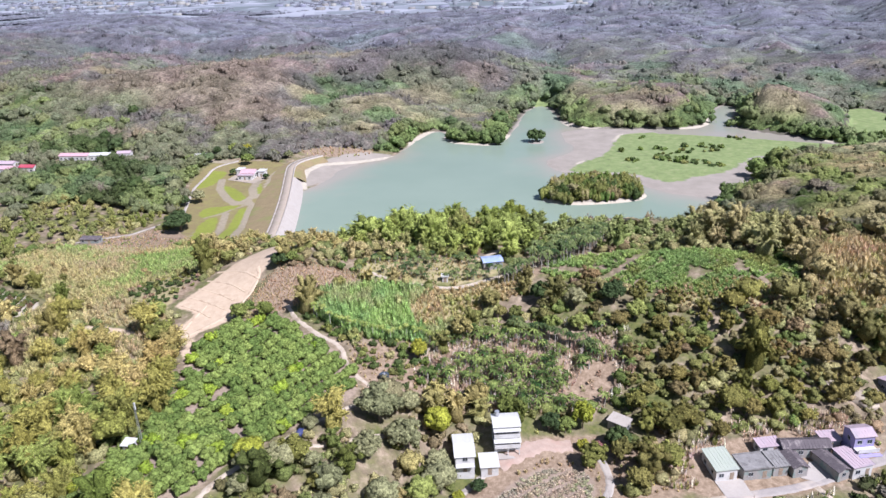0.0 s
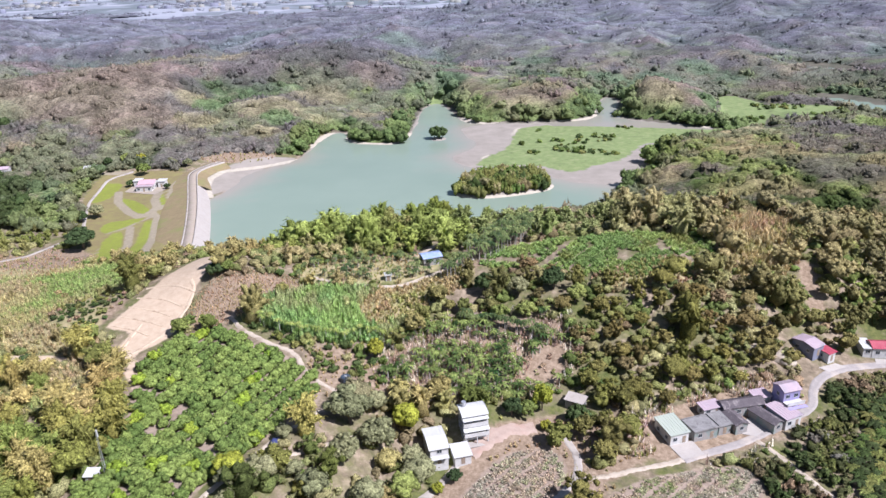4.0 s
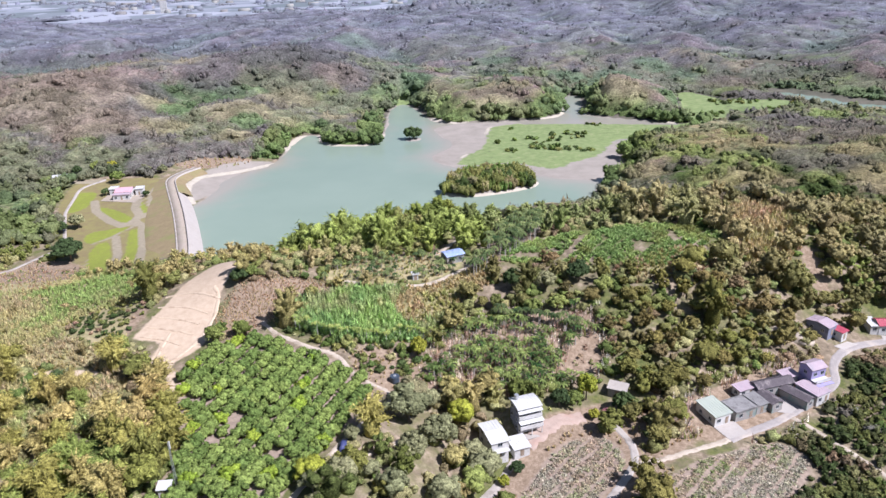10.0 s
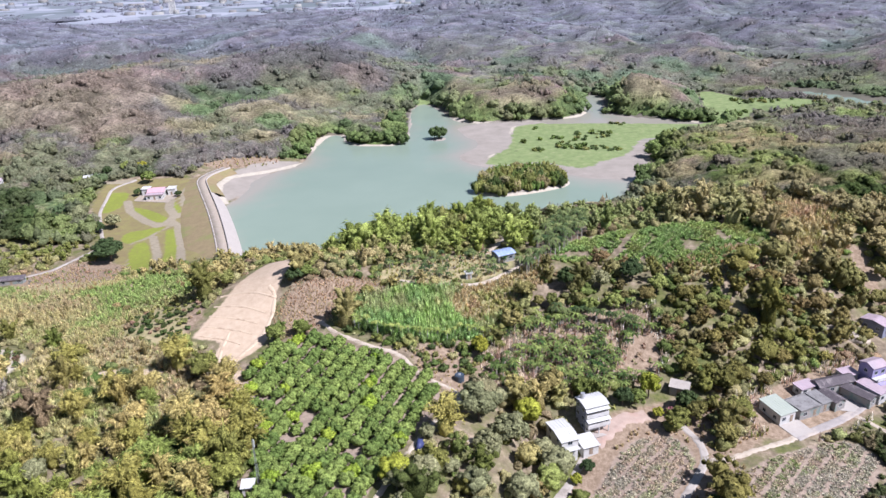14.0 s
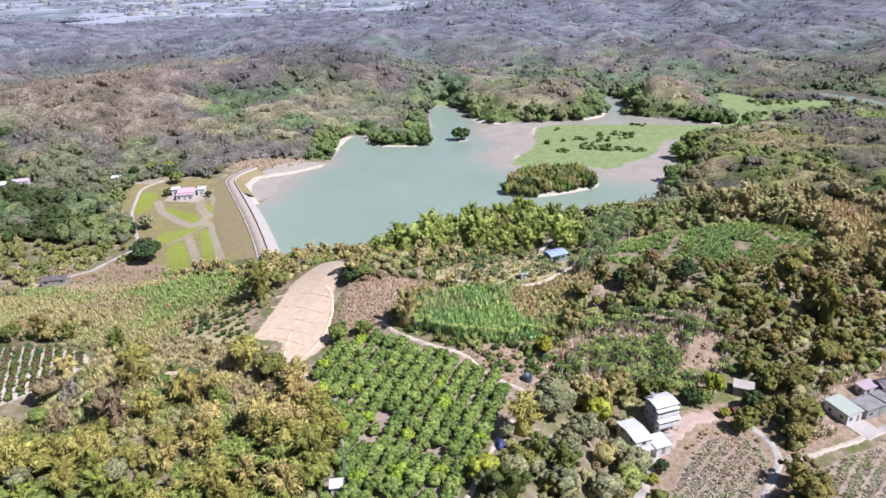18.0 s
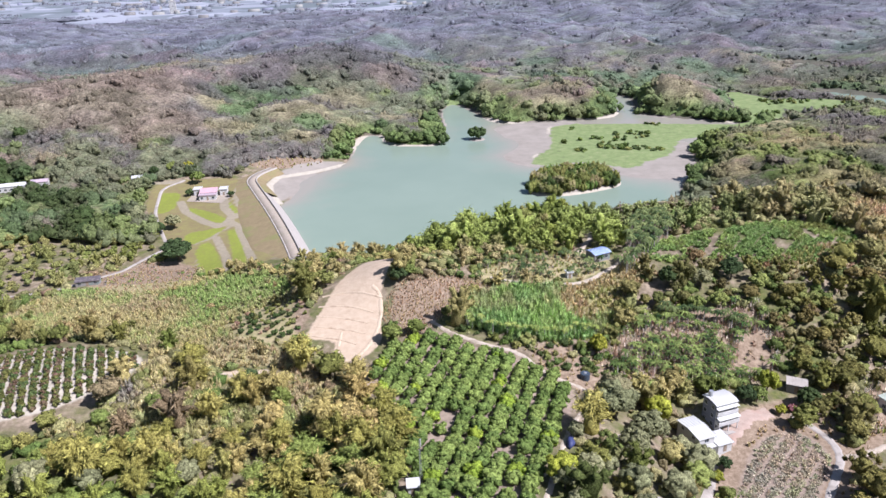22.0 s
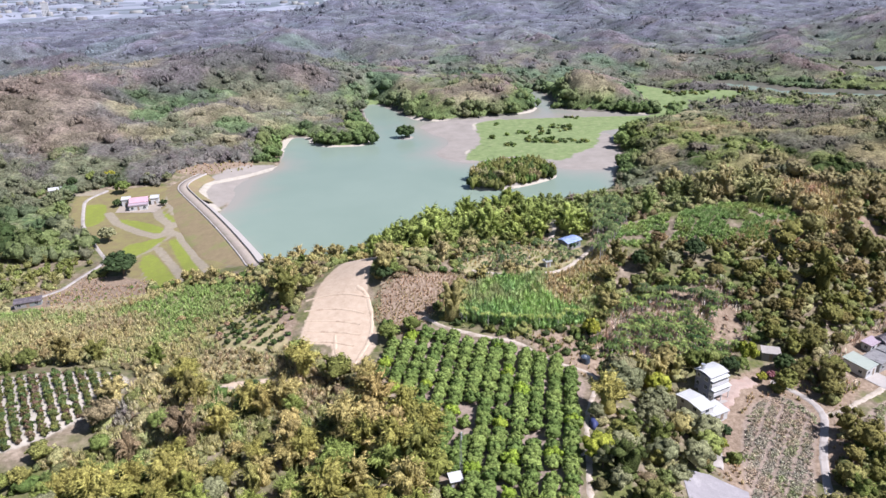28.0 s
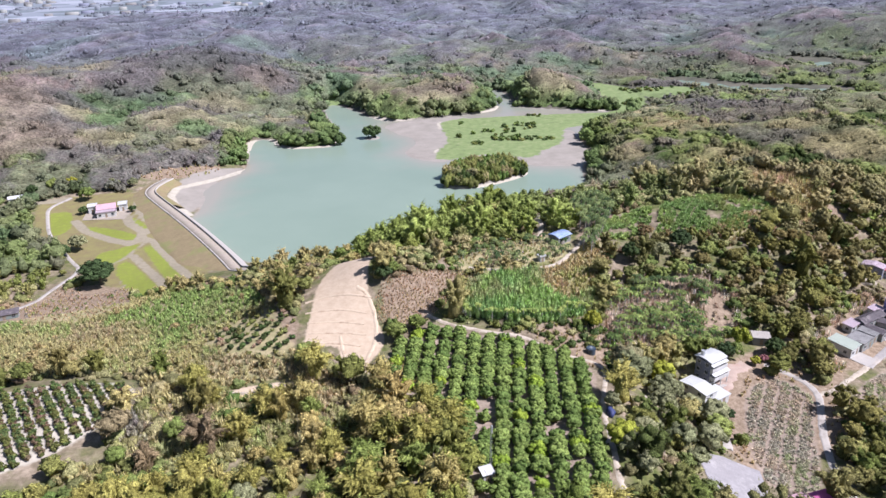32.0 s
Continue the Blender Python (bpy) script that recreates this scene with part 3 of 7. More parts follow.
def lump(centre, radii, rng, rings=3, around=6):
    """A rough low body that closes the inside of a crown."""
    v = [(0, 0, -1)]
    for r in range(1, rings + 1):
        a = -math.pi / 2 + math.pi * r / (rings + 1)
        for k in range(around):
            t = 2 * math.pi * (k + 0.5 * (r % 2)) / around
            v.append((math.cos(a) * math.cos(t), math.cos(a) * math.sin(t), math.sin(a)))
    v.append((0, 0, 1))
    v = np.array(v) * (1 + rng.uniform(-0.3, 0.3, (len(v), 1))) * radii + centre
    f = [(0, 1 + (k + 1) % around, 1 + k) for k in range(around)]
    for r in range(rings - 1):
        for k in range(around):
            a, b = 1 + r * around + k, 1 + r * around + (k + 1) % around
            f += [(a, b, b + around), (a, b + around, a + around)]
    top, last = len(v) - 1, 1 + (rings - 1) * around
    f += [(last + k, last + (k + 1) % around, top) for k in range(around)]
    return v, np.array(f)


def stem(points, radii, sides=5):
    """A tapered limb along points."""
    points = np.array(points, float)
    v, f = [], []
    for i, (p, r) in enumerate(zip(points, radii)):
        way = points[min(i + 1, len(points) - 1)] - points[max(i - 1, 0)]
        way /= np.linalg.norm(way) + 1e-9
        s = np.cross(way, (0.3, 0.9, 0.2))
        s /= np.linalg.norm(s)
        t = np.cross(way, s)
        for k in range(sides):
            a = 2 * math.pi * k / sides
            v.append(p + r * (math.cos(a) * s + math.sin(a) * t))
    for i in range(len(points) - 1):
        for k in range(sides):
            a, b = i * sides + k, i * sides + (k + 1) % sides
            f += [(a, b, b + sides), (a, b + sides, a + sides)]
    return np.array(v), np.array(f)


def merged(*pieces):
    vs, fs, n = [], [], 0
    for v, f in pieces:
        vs.append(v)
        fs.append(f + n)
        n += len(v)
    return np.concatenate(vs), np.concatenate(fs)


NONE = (np.zeros((0, 3)), np.zeros((0, 3), int))


def boughs(rng, radius=2.6, height=5.6, count=6):
    """The limbs that carry a crown."""
    pieces = []
    for k in range(count):
        a, r = 2.4 * k + rng.uniform(-0.3, 0.3), radius * rng.uniform(0.35, 0.7)
        foot, tip = np.array([0, 0, height * 0.42]), np.array([r * math.cos(a), r * math.sin(a), height * rng.uniform(0.6, 0.85)])
        pieces.append(stem([foot, (foot + tip) / 2 + (0, 0, -0.15), tip], (0.1, 0.07, 0.03), 4))
    return merged(*pieces)


def broadleaf_crown(rng, leaves=190, lobes=12, radius=2.7, height=5.6, leaf=0.26, core=True, flat=0.75, rings=2, around=6, lift=0.4):
    """The leaves of a crown, and the many small leafy heads that they sit on."""
    pieces, inner = [], []
    lean, strong = rng.uniform(0, 2 * math.pi), rng.uniform(0.05, 0.3)
    mid = np.array([0, 0, height - radius * flat * 1.05])
    for k in range(lobes):
        up = 1 - 1.3 * (k + 0.5) / lobes + rng.uniform(-0.12, 0.12)
        up = min(max(up, -0.4), 1.0)
        a = 2.4 * k + rng.uniform(-0.5, 0.5)
        flatr = math.sqrt(max(0, 1 - up * up))
        way = np.array([flatr * math.cos(a), flatr * math.sin(a), up])
        reach = radius * rng.uniform(0.5, 0.82) * (1 + strong * math.cos(a - lean))
        size = radius * rng.uniform(0.24, 0.42) * (9 / lobes) ** 0.3
        c = mid + way * reach * (1, 1, flat)
        rad = np.array([size, size, size * rng.uniform(0.75, 1.05)])
        n = max(2, leaves // lobes)
        d = unit(n, rng) + 0.7 * way
        d /= np.linalg.norm(d, axis=1)[:, None]
        pos = c + d * rad * rng.uniform(0.9, 1.18, (n, 1))
        nor = d * 0.8 + (0, 0, lift) + 0.6 * unit(n, rng)
        nor /= np.linalg.norm(nor, axis=1)[:, None]
        pieces.append(cards(pos, nor, leaf * rng.uniform(0.6, 1.4, n), rng))
        if core:
            inner.append(lump(c, rad, rng, rings, around))
    if core:
        heart = 0.8 if lobes < 18 else 0.58
        inner.append(lump(mid, np.array([heart, heart, heart * flat]) * radius, rng, rings + 1, around + 2))
    return (*merged(*pieces), *(merged(*inner) if inner else NONE))


def blades(base, way, length, wide, rng):
    """Thin pointed leaves from base along way."""
    side = np.cross(way, unit(len(base), rng))
    side *= (wide / (np.linalg.norm(side, axis=1) + 1e-9))[:, None]
    v = np.stack([base - side, base + side, base + way * length[:, None]], 1).reshape(-1, 3)
    return v, np.arange(len(v)).reshape(-1, 3)


def bamboo_crown(rng, culms=11, leaves=26, height=8.0, spread=3.3, leaf=1.0, fat=0.8, sides=5):
    """Arching feathery plumes that lean out of one foot."""
    pieces, inner = [], []
    for k in range(culms):
        a, out = 2.4 * k + rng.uniform(-0.4, 0.4), spread * math.sqrt((k + 0.3) / culms) * rng.uniform(0.75, 1.05)
        h = height * rng.uniform(0.7, 1.05) * (1 - 0.36 * (out / spread) ** 2)
        way = np.array([math.cos(a), math.sin(a), 0])

        def along_culm(t):
            t = np.asarray(t, float).reshape(-1, 1)
            return way * out * t ** 1.8 + np.array([0, 0, 1.0]) * (h * (1 - np.clip(1 - t, 0, 1) ** 1.5) - 2.2 * np.clip(t - 0.9, 0, 1))

        thick = fat * rng.uniform(0.75, 1.25)
        inner.append(stem(along_culm((0.3, 0.5, 0.7, 0.88, 1.0, 1.08)) + rng.normal(scale=0.12, size=(6, 3)), np.array((0.3, 0.75, 0.95, 0.8, 0.5, 0.08)) * thick, sides))
        t = rng.uniform(0.38, 1.08, leaves)
        foot = along_culm(t) + rng.normal(scale=0.42, size=(leaves, 3))
        d = way * 0.8 + np.stack([np.zeros(leaves)] * 2 + [rng.uniform(-0.9, 0.5, leaves)], 1) + 0.45 * unit(leaves, rng)
        d /= np.linalg.norm(d, axis=1)[:, None]
        pieces.append(blades(foot, d, leaf * rng.uniform(0.6, 1.7, leaves), rng.uniform(0.07, 0.15, leaves), rng))
    inner.append(lump(np.array([0, 0, height * 0.24]), np.array([spread * 0.5, spread * 0.5, height * 0.34]), rng, 2, 7))
    return (*merged(*pieces), *merged(*inner))


def bare_crown(rng, limbs=9, twigs=22, height=6.0, spread=3.0, leaf=0.8):
    """A tree in the dry season: limbs, thin twigs and withered heads of leaves."""
    pieces = [stem([(0, 0, 0), (0.1, 0.05, height * 0.4), (0.0, 0.1, height * 0.8)], (0.16, 0.12, 0.05), 4)]
    inner = [lump(np.array([0, 0, height * 0.45]), np.array([spread * 0.55, spread * 0.55, height * 0.3]), rng, 2, 6)]
    for k in range(limbs):
        a, z0 = 2.4 * k + rng.uniform(-0.3, 0.3), height * rng.uniform(0.25, 0.6)
        r = spread * math.sqrt((k + 0.4) / limbs) * 0.9
        tip = np.array([math.cos(a) * r, math.sin(a) * r, height * rng.uniform(0.72, 1) * (1 - 0.3 * (r / spread) ** 2)])
        base = np.array([0, 0, z0])
        pieces.append(stem([base, (base + tip) / 2 + (0, 0, -0.3), tip], (0.09, 0.06, 0.02), 3))
        inner.append(lump(tip - (0, 0, 0.5), np.array([0.75, 0.75, 0.7]) * rng.uniform(0.7, 1.3), rng, 1, 5))
        foot = base + (tip - base) * rng.uniform(0.55, 1.0, (twigs, 1)) + rng.normal(scale=0.35, size=(twigs, 3))
        d = unit(twigs, rng) + (0, 0, 0.7) + 0.4 * (tip - base) / np.linalg.norm(tip - base)
        d /= np.linalg.norm(d, axis=1)[:, None]
        pieces.append(blades(foot, d, leaf * rng.uniform(0.6, 1.3, twigs), rng.uniform(0.03, 0.08, twigs), rng))
    return (*merged(*pieces), *merged(*inner))


def palm_crown(rng, fronds=10, length=2.3, height=5.0, droop=0.9, wide=0.55, steps=3):
    pieces = []
    for k in range(fronds):
        a = 2 * math.pi * k / fronds + rng.uniform(-0.25, 0.25)
        up = rng.uniform(0.5, 1.1)
        way, side = np.array([math.cos(a), math.sin(a), 0]), np.array([-math.sin(a), math.cos(a), 0])
        v, f = [], []
        for i in range(steps + 1):
            t = i / steps
            p = way * length * t * 0.9 + np.array([0, 0, height + up * t * length * 0.6 - droop * length * t * t])
            w = wide * (0.25 + 1.6 * t * (1.05 - t))
            v += [p - side * w - (0, 0, w * 0.5), p, p + side * w - (0, 0, w * 0.5)]
        for i in range(steps):
            a0 = 3 * i
            for q in (0, 1):
                f += [(a0 + q, a0 + q + 1, a0 + q + 4), (a0 + q, a0 + q + 4, a0 + q + 3)]
        pieces.append((np.array(v), np.array(f)))
    return (*merged(*pieces), *NONE)


def reed_crown(rng, blades=26, height=2.6, spread=1.0, wide=0.2):
    """Tall grass: blades that rise from one foot and arch outwards."""
    a = rng.uniform(0, 2 * math.pi, blades)
    r = spread * np.sqrt(rng.uniform(0, 1, blades))
    h = height * rng.uniform(0.6, 1.1, blades) * (1 - 0.35 * (r / spread) ** 2)
    way = np.stack([np.cos(a), np.sin(a), np.zeros(blades)], 1)
    side = np.stack([-np.sin(a), np.cos(a), np.zeros(blades)], 1) * (wide * rng.uniform(0.6, 1.5, blades))[:, None]
    foot = way * (0.45 * r)[:, None] + np.stack([np.zeros(blades)] * 2 + [h * rng.uniform(0, 0.35, blades)], 1)
    tip = way * (1.25 * r)[:, None] + np.stack([np.zeros(blades)] * 2 + [h], 1)
    v = np.stack([foot - side, foot + side, tip], 1).reshape(-1, 3)
    return v, np.arange(3 * blades).reshape(-1, 3), *lump(np.array([0, 0, height * 0.22]), np.array([spread * 0.6, spread * 0.6, height * 0.35]), rng, 2, 5)


def scrub_crown(rng, sprays=30, radius=3.4, height=4.2, leaf=0.5, heads=5, rings=2, around=5):
    """Loose twiggy growth of several uneven heads, as of trees that dry out."""
    inner, pieces = [], []
    for k in range(heads):
        a, r = 2.4 * k + rng.uniform(-0.6, 0.6), radius * math.sqrt((k + 0.25) / heads) * rng.uniform(0.7, 0.95)
        size = radius * rng.uniform(0.3, 0.48) * (5 / heads) ** 0.4
        top = height * (1 - 0.4 * (r / radius) ** 2) * rng.uniform(0.7, 1.0)
        c = np.array([r * math.cos(a), r * math.sin(a), top - size * 0.9])
        rad = np.array([size, size, max(size, 0.55 * top)])
        c[2] = top - rad[2] * 0.9
        inner.append(lump(c, rad, rng, rings, around))
        n = max(1, sprays // heads)
        d = unit(n, rng) + (0, 0, 0.5)
        d /= np.linalg.norm(d, axis=1)[:, None]
        foot = c + d * rad * 0.9
        d = d + 0.5 * unit(n, rng)
        pieces.append(blades(foot, d, leaf * rng.uniform(0.7, 1.6, n), leaf * rng.uniform(0.2, 0.4, n), rng))
    return (*merged(*pieces), *merged(*inner))


def strewn(name, kinds, places, sizes, tints, material, label, category="", kind="stuff", smooth=False, inner=0.76):
    """Many plants in one mesh. kinds: shapes to draw from; tints: a colour for each plant."""
    rng = np.random.default_rng(len(places))
    vs, fs, cs, soft, base = [], [], [], [], 0
    pick = rng.integers(0, len(kinds), len(places))
    turn = rng.uniform(0, 2 * math.pi, len(places))
    for k, (lv, lf, bv, bf) in enumerate(kinds):
        v, f = merged((lv, lf), (bv, bf))
        shade = np.r_[np.ones(len(lv)), np.full(len(bv), inner)]       # inner leafy bodies tinted darker: painted shade inside the crown
        ids = np.nonzero(pick == k)[0]
        if not len(ids):
            continue
        c, s = np.cos(turn[ids])[:, None], np.sin(turn[ids])[:, None]
        sc = sizes[ids][:, None]
        tall = sc * rng.uniform(0.85, 1.2, (len(ids), 1))
        out = np.stack([(v[:, 0] * c - v[:, 1] * s) * sc + places[ids, 0:1], (v[:, 0] * s + v[:, 1] * c) * sc + places[ids, 1:2],
                        v[:, 2] * tall + places[ids, 2:3]], 2)
        vs.append(out.reshape(-1, 3))
        fs.append((f[None] + (np.arange(len(ids)) * len(v))[:, None, None]).reshape(-1, 3) + base)
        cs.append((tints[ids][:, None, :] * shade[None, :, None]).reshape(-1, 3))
        base += len(ids) * len(v)
        soft.append(np.tile(np.r_[np.full(len(lf), smooth), np.ones(len(bf), bool)], len(ids)))
    me = mesh_from(name, np.concatenate(vs), np.concatenate(fs), material, np.concatenate(soft))
    col = np.concatenate(cs)
    a = me.color_attributes.new("tint", "FLOAT_COLOR", "POINT")
    a.data.foreach_set("color", np.concatenate([col, np.ones((len(col), 1))], 1).astype(np.float32).ravel())
    return tagged(new(name, me), label, category, kind=kind)


LEAVES = foliage("leaves", None, 0.36, 0.06, 0.7, 2.6, 0.75)
MID_LEAVES = foliage("dry_leaves", None, 0.16, 0.3, 0.8, 0.9, 0.5)
FAR_LEAVES = foliage("far_leaves", None, 0.16, 0.4, 0.9, 0.4, 0.5)
CANOPY = foliage("canopy", None, 0.0, 0.35, 0.9, 0.55, 0.55)
OLIVE, GREENER, GOLD = np.array((0.195, 0.205, 0.062)), np.array((0.13, 0.185, 0.048)), np.array((0.335, 0.31, 0.14))
BROWN, GREY, DARK = np.array((0.30, 0.205, 0.13)), np.array((0.235, 0.21, 0.175)), np.array((0.075, 0.105, 0.035))
LIME, TEAL = np.array((0.24, 0.30, 0.065)), np.array((0.155, 0.20, 0.095))


def jittered(x0, x1, y0, y1, step, rng):
    x, y = np.meshgrid(np.arange(x0, x1, step), np.arange(y0, y1, step))
    x = x.ravel() + rng.uniform(-0.42, 0.42, x.size) * step
    y = y.ravel() + rng.uniform(-0.42, 0.42, y.size) * step
    return x, y


def blend(weights, colours, rng, n, spread=0.18):
    """A tint for each plant, drawn by weights from the colours."""
    w = np.stack([np.broadcast_to(np.asarray(a, float), (n,)) for a in weights], 1)
    w = np.cumsum(w / w.sum(1, keepdims=True), 1)
    k = (rng.uniform(size=(n, 1)) > w).sum(1).clip(0, len(colours) - 1)
    c = np.array(colours)[k]
    return c * rng.uniform(1 - spread, 1 + spread, (n, 1)) * rng.uniform(0.93, 1.07, (n, 3))


def patchy(weights, colours, x, y, rng, size=24.0, spread=0.13, power=3.0, loose=0.35):
    """Tints that gather in patches, as kinds of tree do."""
    n = len(x)
    w = np.stack([np.broadcast_to(np.asarray(a, float), (n,)) for a in weights], 1)
    lean = np.stack([value_noise(x, y, size * (0.7 + 0.2 * (k % 4)), 100 + 7 * k) + 0.5 * value_noise(x, y, size * 0.4, 200 + 5 * k) for k in range(w.shape[1])], 1)
    w = np.clip(w, 0, None) * np.exp(3.2 * (lean - 0.75) + loose * rng.normal(size=w.shape))
    w = w ** power
    w /= w.sum(1, keepdims=True)
    return (w @ np.array(colours)) * rng.uniform(1 - spread, 1 + spread, (n, 1)) * rng.uniform(0.96, 1.04, (n, 3))


def in_sight(x, y, wide=0.0):
    """Where the woods are ever seen from the way."""
    return (x > 90 - wide - 1.30 * (y + 50)) & (x < -45 + wide + 0.92 * (y + 65))


BARE = [(QUARRY, 3.0), (ORCHARD, 1.0), (FIELD, 2.5), (PLOT, 1.5)]
LANES = []
CLEAR = []


def margin(x, y):
    """Metres to the nearest open place; negative within it."""
    far = -inside_by(LAKE, x, y) - 2.5
    for poly, gap in BARE:
        far = np.minimum(far, -inside_by(poly, x, y) - gap)
    for line, half in LANES:
        far = np.minimum(far, near_line(line, x, y) - half)
    for cx, cy, r in CLEAR:
        far = np.minimum(far, np.hypot(x - cx, y - cy) - r)
    return far


def free_of(x, y):
    return margin(x, y) > 0


BARE += [(PLOT_EAST, 1.0), (CROP, 0.5), (VERGE, 0.0), (TANK_YARD, 1.0), (DRY_RIDGE, -1.0), (GOLDEN, -3.0), (UNDER_FIELD, -1.0), (SCAR, 0.0), (CANE, 0.5), (BROWN_SLOPE, 0.0), (PALMS, 0.5), (PALM_SLOPE, -1.0), (BANANA, 0.0), (HAMLET, 0.0), (YARD, 1.0), (LAWN, 1.0), (BARE_BROWN, 0.5), (BEACH, 0.5), (MEADOW, 0.5), (POND, 11.0), (WETLAND, 0.5), (CLEARED, -5.0), (FAR_PONDS[0], 14.0), (FAR_PONDS[1], 16.0), (YOUNG, 0.0), (GREEN_FIELD, 0.5), (TERRACE, 0.3)]
LANES += [([(35, 180), (27, 170.5), (20, 162.5), (13, 155.5)], 7.0), ([(14, 178), (17, 186), (21, 197), (23, 212), (33, 221), (46, 217)], 2.6), (ROAD, 4.0), (LANE, 3.4), (FARM_PATH, 1.9), (FARM_PATH[:9], 4.2), (YARD_LANE, 2.4), (DAM_ROAD, 4.0), (DAM_LINE, 13.0), (QUARRY_NECK, 3.0)]
CLEAR += [(-50, 114, 6), (-47, 109, 4), (126.5, 118.5, 6), (-132, 78, 6), (-121, 86, 5), (-140, 76, 6), (45, 104, 8.5), (36, 96, 7), (43, 96, 5), (27, 60, 11), (38, 56, 8), (-33, 60, 3.5), (141, 159, 8), (167, 165, 11), (176, 163, 6), (146, 153, 5),
          (20, 173, 7), (41, 171, 7), (33, 152, 4), (9, 159, 3), (-176, 318, 18), (70, 121, 5), (-225, 337, 8), (-155, 225, 9), (61, 118, 5.5), (13, 90, 7), (17.5, 81, 6), (55, 114, 5), (66, 112.5, 5), (71, 114.5, 4), (41, 89, 5), (41, 158, 4.5), (47, 146, 4), (55, 149, 4), (63, 163, 5), (52, 158, 4), (70, 157, 4), (-313, 314, 15), (-297, 320, 13), (-284, 328, 9), (-333, 278, 15), (-322, 285, 9), (-343, 287, 10), (-181, 194, 7)]


TIP = (-50.0, 441.0)


def plant(name, parts, x, y, size, turn, label, category, group, sink=0.15, tall=1.0):
    """One plant of its own: an Empty at its foot with its parts."""
    root = new(name)
    root.empty_display_size = 0.3
    root.matrix_world = Matrix.LocRotScale((x, y, float(ground_at(x, y)) - sink), Euler((0, 0, turn)), (size, size, size * tall))
    for part_name, me in parts:
        ob = new(part_name, me)
        ob.parent = root
        if part_name == "bough":
            tagged(ob, kind="stuff")
    return tagged(root, label, category, group)


BARK = surface("bark", (0.10, 0.08, 0.06), (0.22, 0.18, 0.14), 2.0)
TWIGS = surface("twigs", (0.07, 0.085, 0.028), (0.13, 0.14, 0.05), 2.0)
PALM_BARK = surface("palm_trunk", (0.30, 0.28, 0.24), (0.46, 0.43, 0.38), 2.0)
ORCHARD_LEAF = foliage("orchard_leaf", ((0.11, 0.165, 0.042), (0.205, 0.265, 0.068)))
ORCHARD_LIGHT = foliage("orchard_new_leaf", ((0.168, 0.264, 0.031), (0.259, 0.324, 0.041)))
PALM_LEAF = foliage("palm_leaf", ((0.03, 0.055, 0.02), (0.15, 0.18, 0.065)), 0.4, 0.1)
PALE_TRUNK = surface("pale_trunk", (0.42, 0.40, 0.34), (0.58, 0.55, 0.48), 2.0)
BANANA_LEAF = foliage("banana_leaf", ((0.022, 0.05, 0.014), (0.20, 0.245, 0.07)), 0.5, 0.1)
BAMBOO_GOLD = foliage("bamboo_gold", ((0.37, 0.31, 0.11), (0.49, 0.405, 0.155)))
BAMBOO_OLIVE = foliage("bamboo_olive", ((0.265, 0.255, 0.062), (0.41, 0.36, 0.105)))
BAMBOO_GREEN = foliage("bamboo_green", ((0.20, 0.255, 0.06), (0.31, 0.35, 0.095)))
TREE_GREEN = foliage("tree_green", ((0.155, 0.20, 0.052), (0.265, 0.295, 0.085)))
TREE_GREY = foliage("tree_grey", ((0.175, 0.185, 0.092), (0.26, 0.255, 0.13)))
TREE_LIME = foliage("tree_lime", ((0.249, 0.275, 0.037), (0.356, 0.330, 0.047)))
TREE_DARK = foliage("tree_dark", ((0.046, 0.072, 0.029), (0.078, 0.111, 0.039)))
TREE_PINK = foliage("tree_pink", ((0.30, 0.12, 0.13), (0.36, 0.16, 0.17)))


def meshes(name, shapes, material):
    return [mesh_from(name, *merged((k[0], k[1]), (k[2], k[3])), material, np.r_[np.zeros(len(k[1]), bool), np.ones(len(k[3]), bool)]) for k in shapes]


def limbs(shapes, material, radius=2.6, height=5.6):
    """The limbs that belong to the crowns."""
    rng = np.random.default_rng(len(shapes))
    return [mesh_from("bough", *boughs(rng, radius, height), material, True) for k in shapes]


def trunk_meshes(rng, height, radius, material, count=2, lean=0.12):
    out = []
    for _ in range(count):
        a = rng.uniform(-lean, lean, 4) * height
        out.append(mesh_from("trunk", *stem([(0, 0, -0.4), (a[0] * 0.4, a[1] * 0.4, height * 0.5), (a[2] * 0.6, a[3] * 0.6, height)],
                                            (radius, radius * 0.8, radius * 0.5), 6), material, True))
    return out


def culm_meshes(rng, count=2, stems=8):
    """The canes of a clump, each a mesh of its own."""
    out = []
    for _ in range(count):
        canes = []
        for k in range(stems):
            a, r = 2.4 * k + rng.uniform(-0.4, 0.4), rng.uniform(0.3, 1.0)
            way = np.array([math.cos(a), math.sin(a), 0]) * r
            canes.append(mesh_from("culm", *stem([way * 0.4 + (0, 0, -0.3), way + (0, 0, 3.2), way * 2.1 + (0, 0, 6.2)], (0.07, 0.06, 0.03), 4), BAMBOO_STEM))
        out.append(canes)
    return out


BAMBOO_STEM = surface("bamboo_stem", (0.20, 0.19, 0.08), (0.36, 0.31, 0.15), 2.0)


def wild(x, y):
    """Rough ground with tall dry grass above the nearest woods."""
    return smooth01(x, -132, -120) * (1 - smooth01(x, -58, -48)) * smooth01(y - 0.12 * x, 88, 94) * (1 - smooth01(y, 112, 118))


